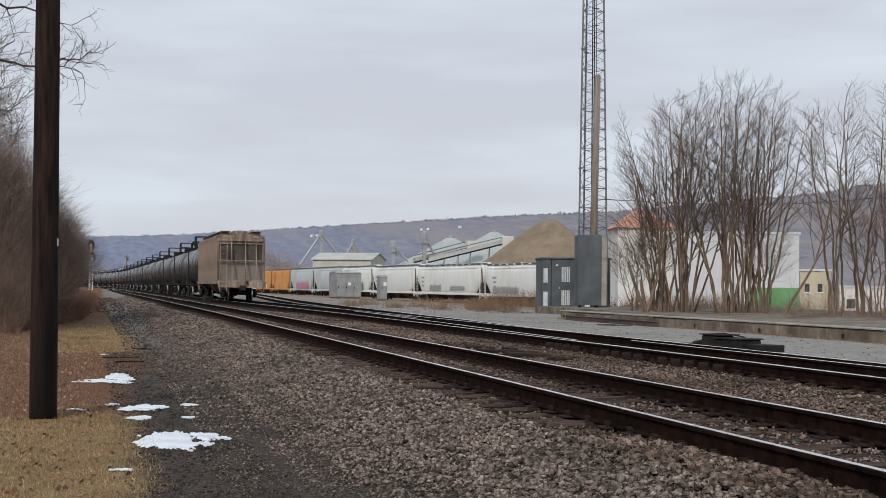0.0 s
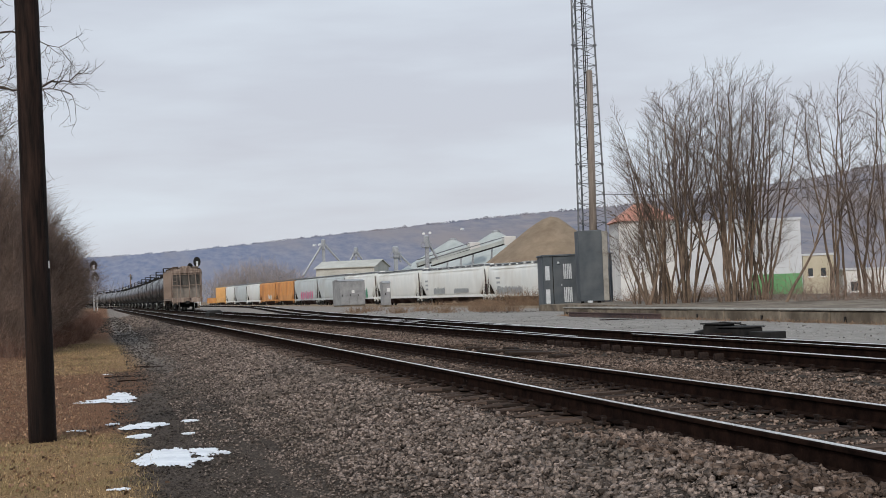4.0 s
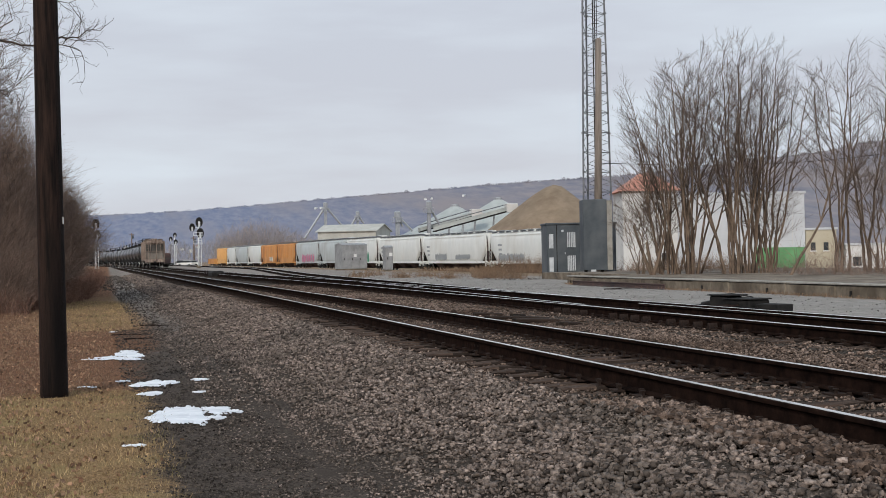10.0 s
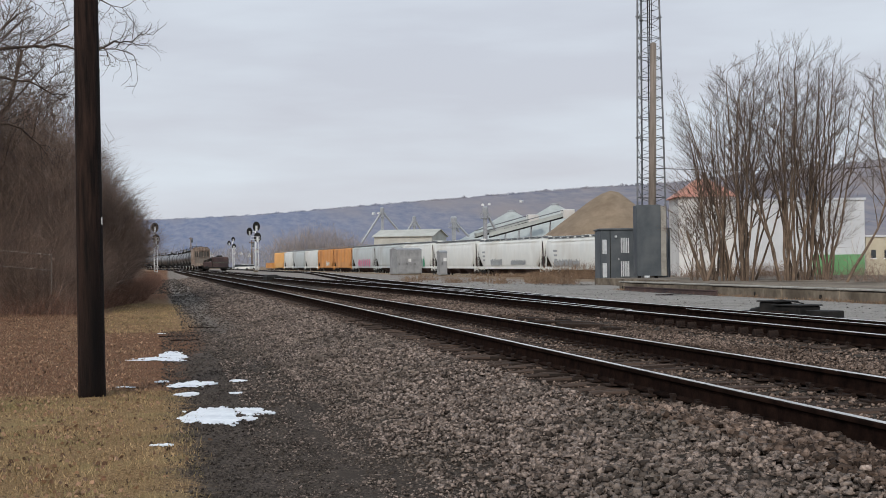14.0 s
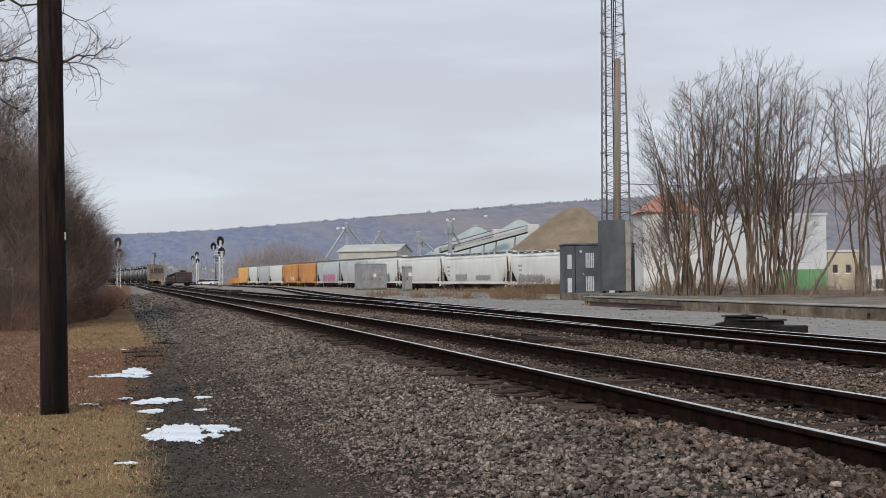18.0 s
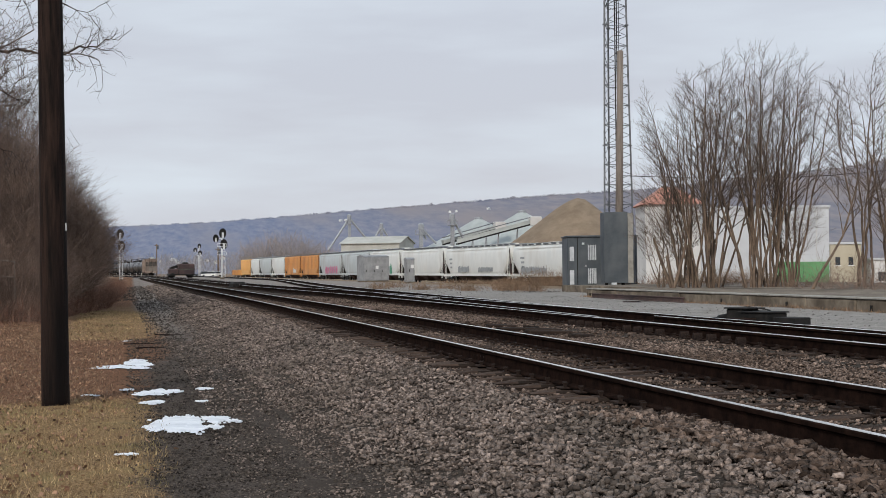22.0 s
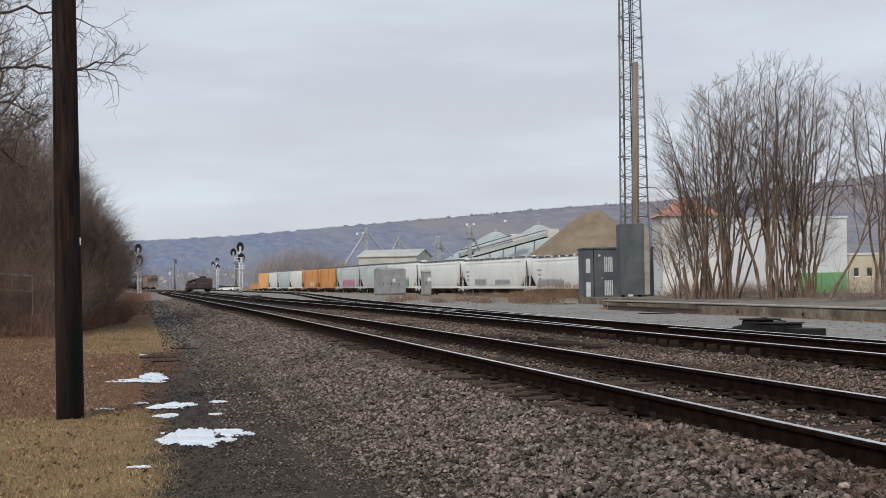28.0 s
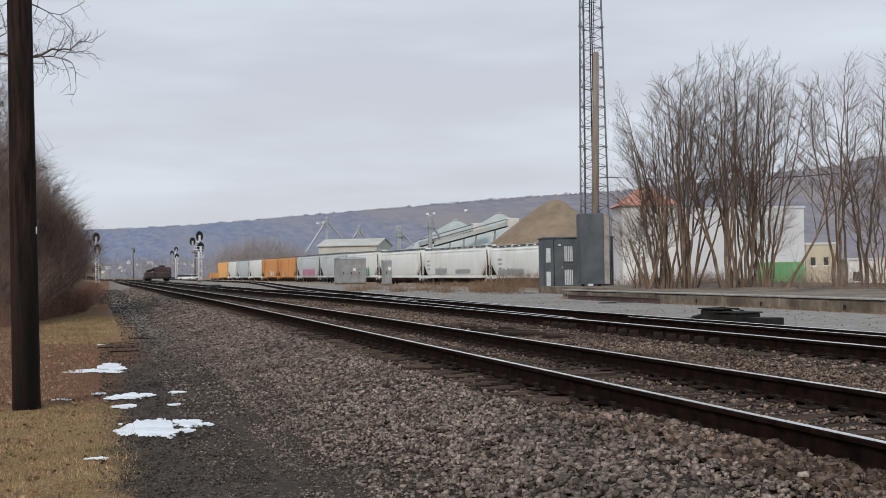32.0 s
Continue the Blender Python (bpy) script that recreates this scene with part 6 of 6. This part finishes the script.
def conveyor(a, b, label):
    a, b = Vector(a), Vector(b)
    th = thing("conveyor_gallery", Matrix.Translation(a), label, "conveyor", "conveyors")
    d = b - a
    part("gallery", Shape().bar((0, 0, 0), tuple(d), 1.3, 0.9), M_roofgrey, th)
    for k in (0.55, 0.8):
        p = d * k
        for o in (-1.6, -0.4):
            part("trestle_leg", Shape().bar((p.x + o, p.y, -a.z - 0.5), (p.x, p.y, p.z - 0.3), 0.16), M_galv, th, "slanting steel trestle leg")
    for k in (-0.7, 0.7):
        part("handrail", Shape().bar((0, k, 1.0), (d.x, d.y + k, d.z + 1.0), 0.13), M_towersteel, th, "dark handrail")
        part("edge_beam", Shape().bar((0, k, -0.45), (d.x, d.y + k, d.z - 0.45), 0.3), M_black, th, "dark edge beam")
    part("head_house", Shape().box(d.x - 0.8, d.x + 1.6, d.y - 1, d.y + 1, d.z - 0.8, d.z + 1.0, 0.1), M_wallwhite, th, "white head house")
    return th


conveyor((64.5, 253.7, 7.2), (79.6, 249.9, 11.2), "grey sloping conveyor gallery")
conveyor((63.6, 262.2, 7.3), (76.2, 264.1, 10.7), "grey sloping conveyor gallery")


# ---- buildings behind the trees ----
def block(name, x, y, z, turn, w, d, h, walls, roof, label, windows=(), roof_rise=0.0):
    th = thing(name, pose(x, y, z, 0, 0, turn), label, "building", "buildings behind the trees")
    part("wall", Shape().box(0, w, 0, d, 0, h), walls, th)
    if roof_rise:
        part("roof", Shape().loft([[(-0.3, -0.3, h), (w + 0.3, -0.3, h), (w + 0.3, d + 0.3, h), (-0.3, d + 0.3, h)], [(w * 0.4, d * 0.4, h + roof_rise), (w * 0.6, d * 0.4, h + roof_rise), (w * 0.6, d * 0.6, h + roof_rise), (w * 0.4, d * 0.6, h + roof_rise)]]), roof, th)
    else:
        part("roof", Shape().box(-0.1, w + 0.1, -0.1, d + 0.1, h, h + 0.18), roof, th)
    for wx, wz, ww, wh in windows:
        wi = part("window", Shape().box(wx, wx + ww, -0.05, 0.0, wz, wz + wh), M_window, th, "dark window")
        part("window_frame", Shape().box(wx - 0.08, wx + ww + 0.08, -0.09, -0.02, wz - 0.1, wz), M_tape, wi)
    return th


block("works_tower", 38.9, 93.2, 0, -13.5, 4.4, 5, 6.5, M_wallwhite, M_redroof, "white works building with a red hipped roof", ((3.0, 0.5, 0.6, 1.1),), 1.5)
hall = block("warehouse", 43.0, 91.9, -0.1, -13.5, 9.95, 9, 6.2, M_wallgrey, M_wallgrey, "pale grey warehouse with a green lower panel behind the trees")
for k in range(6):
    part("green_panel", Shape().box(5.9 + k * 0.67, 6.55 + k * 0.67, -0.06, 0.0, 0.1, 2.0), M_green, hall, "green painted wall panel")
for k in range(9):
    part("wall_seam", Shape().box(0.95 + k, 0.99 + k, -0.03, 0.0, 2.1, 5.9), M_wallwhite, hall)
block("house", 58.6, 99.5, -0.3, -20, 2.6, 6, 3.7, M_cream, M_wallgrey, "cream-sided house behind the trees", ((0.4, 1.9, 0.4, 0.7), (1.5, 1.9, 0.4, 0.7)))
block("white_shed", 61.8, 98.4, -0.6, -20, 4.5, 5, 2.6, M_wallwhite, M_wallgrey, "low white shed behind the trees", ((0.6, 0.8, 0.7, 0.8),))
block("white_shed", 66.5, 96.5, -0.6, -20, 4.0, 5, 4.2, M_wallwhite, M_wallgrey, "white house side behind the trees", ((1.0, 1.8, 0.7, 0.8),))

# ---- old snow by the lane ----
def snow_patch(x, y, rx, ry, seed, turn=0):
    """A thin ragged sheet of old snow, with crumbs broken from its edge."""
    rnd = random.Random(seed)
    ph = [rnd.uniform(0, 6.28) for _ in range(6)]
    n = 120
    rag = [rnd.gauss(0, 0.07) for _ in range(n)]
    rings = []
    for u, z in ((1.0, 0.0), (0.97, 0.007), (0.8, 0.010), (0.5, 0.011), (0.1, 0.012)):
        ring = []
        for i in range(n):
            a = 2 * math.pi * i / n
            w = 1 + 0.16 * math.sin(2 * a + ph[0]) + 0.14 * math.sin(3 * a + ph[1]) + 0.10 * math.sin(5 * a + ph[2]) + 0.08 * math.sin(11 * a + ph[3]) + rag[i]
            w = 1 + (w - 1) * u
            px, py = rx * u * w * math.cos(a), ry * u * w * math.sin(a)
            ring.append((px, py, z + ground_surface(x + px, y + py) - ground_surface(x, y)))
        rings.append(ring)
    th = thing("snow_patch", pose(x, y, ground_surface(x, y) + 0.012, 0, 0, turn), "thin ragged patch of old melting snow on the dark lane", "snow", "snow patches")
    part("sheet", Shape().loft(rings), M_snow, th)
    for k in range(9):
        a, q = rnd.uniform(0, 6.28), rnd.uniform(0.98, 1.25)
        px, py, s = rx * q * math.cos(a), ry * q * math.sin(a), rnd.uniform(0.012, 0.035)
        ring = [(px + s * rnd.uniform(0.5, 1.2) * math.cos(b), py + 1.6 * s * rnd.uniform(0.5, 1.2) * math.sin(b)) for b in [2 * math.pi * i / 9 for i in range(9)]]
        part("crumb", Shape().loft([[(p, q, -0.004) for p, q in ring], [(p * 0.9 + px * 0.1, q * 0.9 + py * 0.1, 0.008) for p, q in ring]]), M_snow, th)


for k, (x, y, rx, ry) in enumerate(((-0.27, 22.0, 0.42, 0.55), (0.03, 23.0, 0.20, 0.75), (0.36, 13.25, 0.23, 0.85), (0.54, 13.1, 0.10, 0.75), (0.80, 13.6, 0.14, 0.36), (0.97, 13.4, 0.07, 0.14), (0.74, 12.85, 0.07, 0.13), (0.20, 16.9, 0.20, 0.36), (0.46, 17.0, 0.11, 0.16), (-0.14, 17.3, 0.07, 0.08), (0.18, 15.88, 0.12, 0.2), (0.88, 17.3, 0.10, 0.12), (0.77, 15.76, 0.07, 0.06), (-0.58, 16.85, 0.10, 0.07), (-0.12, 11.2, 0.075, 0.035), (-0.2, 30.9, 0.08, 0.12))):
    snow_patch(x, y, rx, ry, 11 + k)


# ---- small things along the line ----
def switch_machine():
    """The power switch machine beside the second track, on two long ties."""
    th = thing("switch_machine", pose(12.35, 23.6, 0.44, 0, 0, 14) @ Matrix.Diagonal((0.66, 0.7, 0.64, 1)), "black power switch machine bolted on long ties beside the track", "switch machine")
    for y in (-0.55, 0.25):
        part("head_tie", Shape().box(-3.4, 0.75, y - 0.12, y + 0.12, -0.12, 0.06, 0.015), M_rustwood, th, "long dark timber tie")
    part("base_plate", Shape().box(-0.55, 0.6, -1.0, 0.8, 0.06, 0.09), M_black, th)
    part("gear_case", Shape().box(-0.4, 0.45, -0.75, 0.35, 0.09, 0.34, 0.03), M_black, th)
    part("lid", Shape().box(-0.45, 0.5, -0.8, 0.40, 0.34, 0.38, 0.015), M_black, th, "black lid")
    part("motor_case", Shape().box(-0.3, 0.4, 0.36, 1.1, 0.09, 0.44, 0.04), M_black, th)
    part("motor_cap", Shape().box(-0.35, 0.45, 0.15, 1.15, 0.44, 0.48, 0.01), M_black, th, "black cover plate")
    part("junction_box", Shape().box(-0.25, 0.4, -1.75, -0.85, 0.0, 0.22, 0.02), M_black, th)
    part("crank_case", Shape().tube((0.0, 1.15, 0.2), (0.0, 1.75, 0.12), 0.11, 0.08, 12), M_black, th, smooth=True)
    part("foot_cover", Shape().box(-0.3, 0.3, 1.6, 2.2, 0.02, 0.12, 0.03), M_black, th)
    for y in (-0.3, 0.05):
        part("throw_rod", Shape().bar((-3.0, y, 0.10), (-0.4, y, 0.16), 0.05), M_plate, th, "steel throw rod")
    part("cable", Shape().tube((0.3, -0.2, 0.40), (0.1, 0.5, 0.50), 0.02, n=6).tube((0.1, 0.5, 0.50), (-0.2, 1.0, 0.45), 0.02, n=6), M_black, th)


switch_machine()
BRACE = Shape().slab([(-0.05, 0.0), (0.05, 0.0), (0.05, 0.015), (0.015, 0.10), (-0.015, 0.10), (-0.05, 0.015)], -0.17, -0.02).data("rail_brace", M_plate)
POINTS = thing("turnout", Matrix(), "turnout with braced rails and heel blocks", "turnout", kind="structure")
for k in range(13):
    y = 17.2 + k * 0.5 + 0.5 * (k > 4) + 1.0 * (k > 8)
    part("rail_brace", BRACE, None, POINTS, m=pose(f2(y) - 0.79, y, RAIL_TOP - 0.18))
    if k % 2:
        part("rail_brace", BRACE, None, POINTS, m=pose(f2(y) + 0.79, y, RAIL_TOP - 0.18, 0, 0, 180))
for sgn in (-1, 1):
    rail([(f2(y) + sgn * 0.765 - (0.115 if sgn > 0 else -0.10) - 0.002 * (24 - y), y) for y in np.arange(13.5, 24.1, 1.5)], POINTS, RAIL_TOP - 0.006, "switch point blade")
rail([(f2(y) + 0.60, y) for y in (42, 44, 46, 48, 50, 52)], POINTS, RAIL_TOP + 0.004, "guard rail at the frog")
part("frog", Shape().slab([(44.6, 0.45), (48.4, 0.45), (48.4, 0.616), (44.6, 0.616)], f2(46) + 0.72, f2(46) + 0.98), M_railside, POINTS, "cast steel frog")


def joint_bar(x, y):
    th = thing("rail_joint", pose(x, y, RAIL_TOP), "rusty bolted joint bar on the rail web", "rail joint")
    part("bar", Shape().box(-0.034, -0.013, -0.45, 0.45, -0.135, -0.045, 0.006), M_plate, th)
    for k in range(6):
        part("bolt", Shape().lathe([(0.005, -0.05), (0.016, -0.05), (0.016, -0.034), (0.005, -0.034)], 8, "x", (0, -0.375 + k * 0.15, -0.09)), M_plate, th)


joint_bar(f1(15.1) - 0.7525, 15.1)
joint_bar(f1(26.8) - 0.7525, 26.8)


def loose_rail(x0, y0, x1, y1):
    th = thing("spare_rail", Matrix(), "rusty spare rail lying along the foot of the platform", "rail")
    n = 6
    pts = [(x0 + (x1 - x0) * k / n, y0 + (y1 - y0) * k / n) for k in range(n + 1)]
    rings = []
    d = Vector((x1 - x0, y1 - y0)).normalized()
    for x, y in pts:
        rings.append([(x + d.y * u, y - d.x * u, 0.45 + 0.172 + w) for u, w in RAIL_PROFILE])
    part("bar", Shape().loft(rings), M_rust, th)


loose_rail(17.25, 46.6, 17.2, 38.0)


def lying_stick(x, y, length, turn, seed, thick=0.02):
    rnd = random.Random(seed)
    rings, y0, n = [], 0.0, 6
    for k in range(n + 1):
        y0 += rnd.gauss(0, 0.14) * length / n
        r, zz = thick * (1 - 0.1 * k), thick * (0.7 + 0.4 * rnd.random())
        rings.append([(-length / 2 + length * k / n, y0 + r * math.cos(a), zz + r * math.sin(a)) for a in [2 * math.pi * i / 6 for i in range(6)]])
    solid("fallen_branch", Shape().loft(rings), M_pole, "dark fallen branch lying on the ground", "branch", "fallen branches", m=pose(x, y, ground_height(x, y), 0, 0, turn))


for x, y, ln, turn, seed in ((0.72, 33.2, 0.5, 25, 1), (0.14, 29.1, 0.8, 4, 2), (0.95, 32.8, 0.5, 8, 3), (1.95, 36.5, 0.4, 60, 4), (16.3, 39.4, 1.2, -30, 5), (16.2, 39.9, 0.8, 25, 6), (2.95, 46.0, 0.45, 35, 10), (3.05, 46.2, 0.4, -20, 11), (7.1, 17.5, 1.0, 15, 7), (7.0, 18.3, 1.2, -8, 8), (0.3, 27.5, 0.6, 12, 9)):
    lying_stick(x, y, ln, turn, seed)


def scrap_tie(x, y, turn, ln):
    solid("discarded_tie", Shape().box(-ln / 2, ln / 2, -0.12, 0.12, 0, 0.06, 0.02), M_rustwood, "short discarded piece of tie on the ballast", "tie", "discarded ties", m=pose(x, y, ground_height(x, y) + 0.02, 2, 3, turn))


for x, y, turn, ln in ((7.3, 20.2, 40, 0.5), (7.2, 21.6, 8, 0.9), (7.35, 22.4, -25, 0.7), (7.0, 22.9, 15, 0.8), (7.5, 23.6, 60, 0.5), (7.1, 24.3, -5, 0.6)):
    scrap_tie(x, y, turn, ln)


def covered_machine(x, y):
    th = thing("covered_switch_machine", pose(x, y, 0.40, 0, 0, 5) @ Matrix.Diagonal((0.7, 0.6, 0.9, 1)), "low black switch machine beside the far turnout", "switch machine")
    part("case", Shape().box(-0.7, 0.7, -1.6, 1.6, 0.05, 0.5, 0.18), M_black, th)
    part("base", Shape().box(-1.0, 1.0, -1.9, 1.9, 0.0, 0.06), M_rustwood, th)
    part("arm", Shape().tube((0.3, 1.2, 0.4), (0.9, 2.6, 0.35), 0.07, n=8), M_black, th)


covered_machine(7.6, 96.5)


def maintenance_car(x, y):
    """The rust-brown machine standing beyond the turnout."""
    th = thing("track_machine", pose(x, y, 0.55, 0, 0, 4), "rust-brown track maintenance machine standing beyond the turnout", "machine")
    part("frame", Shape().box(-2.6, 2.4, -2.5, 2.5, 0.45, 0.75, 0.04), M_black, th)
    part("body", Shape().box(-0.7, 2.3, -2.3, 2.3, 0.75, 2.7, 0.2), M_rust, th)
    part("side_band", Shape().box(-0.72, 2.32, -2.34, -2.29, 1.45, 1.75), M_dark, th)
    part("hatch", Shape().box(0.2, 1.3, -0.6, 0.6, 2.7, 3.0, 0.1), M_black, th)
    part("engine_hood", Shape().box(-2.5, -0.75, -1.6, 1.6, 0.75, 1.75, 0.15), M_rust, th)
    part("crane_arm", Shape().bar((-2.3, -0.4, 1.75), (-0.8, -0.4, 2.25), 0.4, 0.5), M_black, th)
    for sx in (-1.9, 1.6):
        for sy in (-1.9, 1.9):
            part("wheel", WHEEL, None, th, m=pose(sx, sy, 0.45, 0, 0, 90))
    part("step", Shape().box(-2.9, -2.6, -0.5, 0.5, 0.3, 0.4), M_black, th)


maintenance_car(9.3, 255)


def line_pole(x, y, h, label):
    th = thing("line_pole", pose(x, y, -0.2), label, "pole", "line poles")
    part("shaft", Shape().tube((0, 0, 0), (0, 0, h), 0.22, 0.16, 10), M_bark, th, smooth=True)
    part("cross_arm", Shape().box(-0.7, 0.7, -0.08, 0.08, h - 0.7, h - 0.45), M_bark, th)
    part("transformer", Shape().lathe([(0.03, h - 1.8), (0.3, h - 1.8), (0.3, h - 0.8), (0.03, h - 0.75)], 10, "z", (0.35, -0.2, 0)), M_slate, th)


line_pole(7.8, 430, 11.2, "distant wooden line pole")
line_pole(22.5, 350, 8.5, "distant wooden line pole")


def parked_car(x, y, turn, paint, label):
    th = thing("parked_car", pose(x, y, 0.2, 0, 0, turn), label, "car", "parked cars")
    part("body", Shape().slab([(-2.2, 0.35), (2.2, 0.35), (2.25, 0.75), (2.1, 0.9), (1.0, 1.0), (-2.15, 1.0), (-2.25, 0.7)], -0.88, 0.88), paint, th)
    part("cabin", Shape().slab([(-1.7, 0.98), (0.95, 0.98), (0.3, 1.5), (-1.2, 1.5)], -0.78, 0.78), M_window, th, "dark glazed cabin")
    part("roof", Shape().box(-0.76, 0.76, -1.2, 0.3, 1.5, 1.55, 0.02), paint, th)
    for sx in (-0.8, 0.8):
        for sy in (-1.35, 1.35):
            part("wheel", Shape().lathe([(0.05, -0.1), (0.33, -0.1), (0.33, 0.1), (0.05, 0.1)], 14, "x", (sx, sy, 0.33)), M_black, th)


parked_car(19.6, 338, 60, M_tape, "white car parked beyond the far signal")
parked_car(17.9, 341, 80, M_slate, "dark car parked beyond the far signal")
parked_car(21.3, 343, 75, M_tape, "white car parked beyond the far signal")


def gondola(x, y):
    th = thing("gondola_car", pose(x, y, HOP_RAIL, 0, 0, slant), "low orange gondola car at the end of the siding", "wagon")
    part("body", Shape().box(-1.5, 1.5, -5, 5, 0.9, 2.3, 0.04), M_orange, th)
    for sx in (-1, 1):
        for k in range(7):
            part("side_post", Shape().box(sx * 1.5 - 0.05, sx * 1.5 + 0.05, -4.8 + k * 1.6, -4.65 + k * 1.6, 0.9, 2.3), M_orange, th)
    for sy in (-3.6, 3.6):
        bogie(th, sy)


gondola(hopper_line(342.5) - 0.5, 342.5)


# ---- spray paint and stencils on the parked cars ----
def spray(car, y, z, w, h, seed, paint, label):
    """A flat spray-painted tag on the side of a car."""
    rnd = random.Random(seed)
    k = 0
    u = -w / 2
    while u < w / 2:
        ww = rnd.uniform(0.35, 0.8) * h
        outline = []
        for i in range(12):
            a = 2 * math.pi * i / 12
            r = 1 + rnd.uniform(-0.35, 0.2)
            outline.append((y + u + ww / 2 + ww * 0.55 * r * math.cos(a), z + h / 2 * r * math.sin(a) + rnd.uniform(-0.08, 0.08) * h))
        part("spray_paint", Shape().slab(outline, -1.592, -1.586), paint if k % 3 != 2 else M_greypaint, car, label)
        u += ww * 0.8
        k += 1


spray(parked[5], -1.5, 1.75, 9.0, 1.3, 3, M_pink, "magenta spray-painted tag")
spray(parked[3], 0.0, 1.7, 9.0, 1.4, 4, M_greenpaint, "green spray-painted tag")
spray(parked[1], 4.0, 1.75, 4.0, 0.8, 5, M_greypaint, "faded grey spray-painted tag")
spray(parked[1], -4.0, 1.7, 5.0, 0.6, 6, M_greypaint, "faded grey spray-painted tag")
spray(parked[0], 5.0, 1.6, 7.0, 0.9, 7, M_greypaint, "faded grey spray-painted tag")
spray(parked[7], -2.5, 1.7, 3.0, 1.0, 8, M_tape, "pale spray-painted tag")
for car, y in ((parked[0], 8.6), (parked[1], 9.3), (parked[2], 7.8)):
    for k in range(3):
        part("stencil_bar", Shape().box(-1.592, -1.588, y - 0.6, y + 0.6 - 0.2 * k, 2.9 - 0.5 * k, 3.12 - 0.5 * k), M_greypaint, car, "faded grey stencil bar")


# ---- hand rail by the wood ----
def handrail():
    th = thing("handrail", pose(-7.2, 43.3, 0.1), "thin pale pipe handrail of a stair beside the wood", "handrail")
    top0, top1 = Vector((-3.0, 0.3, 2.55)), Vector((3.5, -0.6, 1.9))
    s = Shape().tube(top0, top1, 0.016, n=6)
    part("top_rail", s, M_poleold, th)
    part("mid_rail", Shape().tube(top0 - Vector((0, 0, 0.5)), top1 - Vector((0, 0, 0.5)), 0.014, n=6), M_poleold, th)
    for k in (5,):
        p = top0.lerp(top1, k / 5)
        part("post", Shape().tube((p.x, p.y, 0.6), tuple(p), 0.012, n=6), M_poleold, th)
    for dz in (0, 0.5):
        part("stair_rail", Shape().tube((-3.0, -0.3, 2.4 - dz), (0.2, -0.9, 0.9 - dz * 0.8), 0.015, n=6), M_poleold, th)


handrail()


# ---- houses on the far slope ----
def far_house(az, el, r, w, d, h, walls, roof, label):
    a = radians(az)
    z = el * r
    g = gabled("far_house", pose(r * math.sin(a), r * math.cos(a), z - h * 0.6, 0, 0, -az + (az * 37 % 80) - 40), w, d, h, h * 1.55, walls, roof, label, "far houses")
    return g


rh = random.Random(12)
for k in range(14):
    az = rh.uniform(-1.6, 4.2)
    el = rh.uniform(0.003, 0.013)
    far_house(az, el, rh.uniform(1250, 1650), rh.uniform(3, 5), rh.uniform(4, 7), rh.uniform(1.8, 3.0), rh.choice((M_wallgrey, M_wallwhite, M_cream)), rh.choice((M_wallgrey, M_roofgrey, M_redroof)), "distant pale house on the far slope")
for az, rr in ((9.0, 2030), (9.25, 2030), (13.9, 1880), (14.2, 1880), (15.6, 1850)):
    el = lie(az, [(5.0, 0.0402), (9.2, 0.0452), (13.8, 0.0509), (15.8, 0.0535), (20.6, 0.0582)]) - 0.0052
    far_house(az, el, rr * 0.90, 3, 6, 2.0, M_tape, M_wallgrey, "distant white house near the crest of the ridge")


def plain_place(rnd):
    y = 480 + 420 * rnd.random()
    return -45 + 330 * rnd.random() + bend(min(y, 700)) * 0.4, y, -0.5, rnd.uniform(3, 7) * (0.7 + 0.5 * noise.noise((y * 0.02, 1, 1)))


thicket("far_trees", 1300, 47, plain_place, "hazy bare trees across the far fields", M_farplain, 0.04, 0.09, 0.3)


def slope_place(rnd):
    a = radians(-3 + 9 * rnd.random())
    r = rnd.uniform(1100, 1700)
    return r * math.sin(a), r * math.cos(a), rnd.uniform(0, 0.012) * r - 4, rnd.uniform(8, 16)


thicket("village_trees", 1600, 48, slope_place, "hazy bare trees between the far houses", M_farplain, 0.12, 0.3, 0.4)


motions()
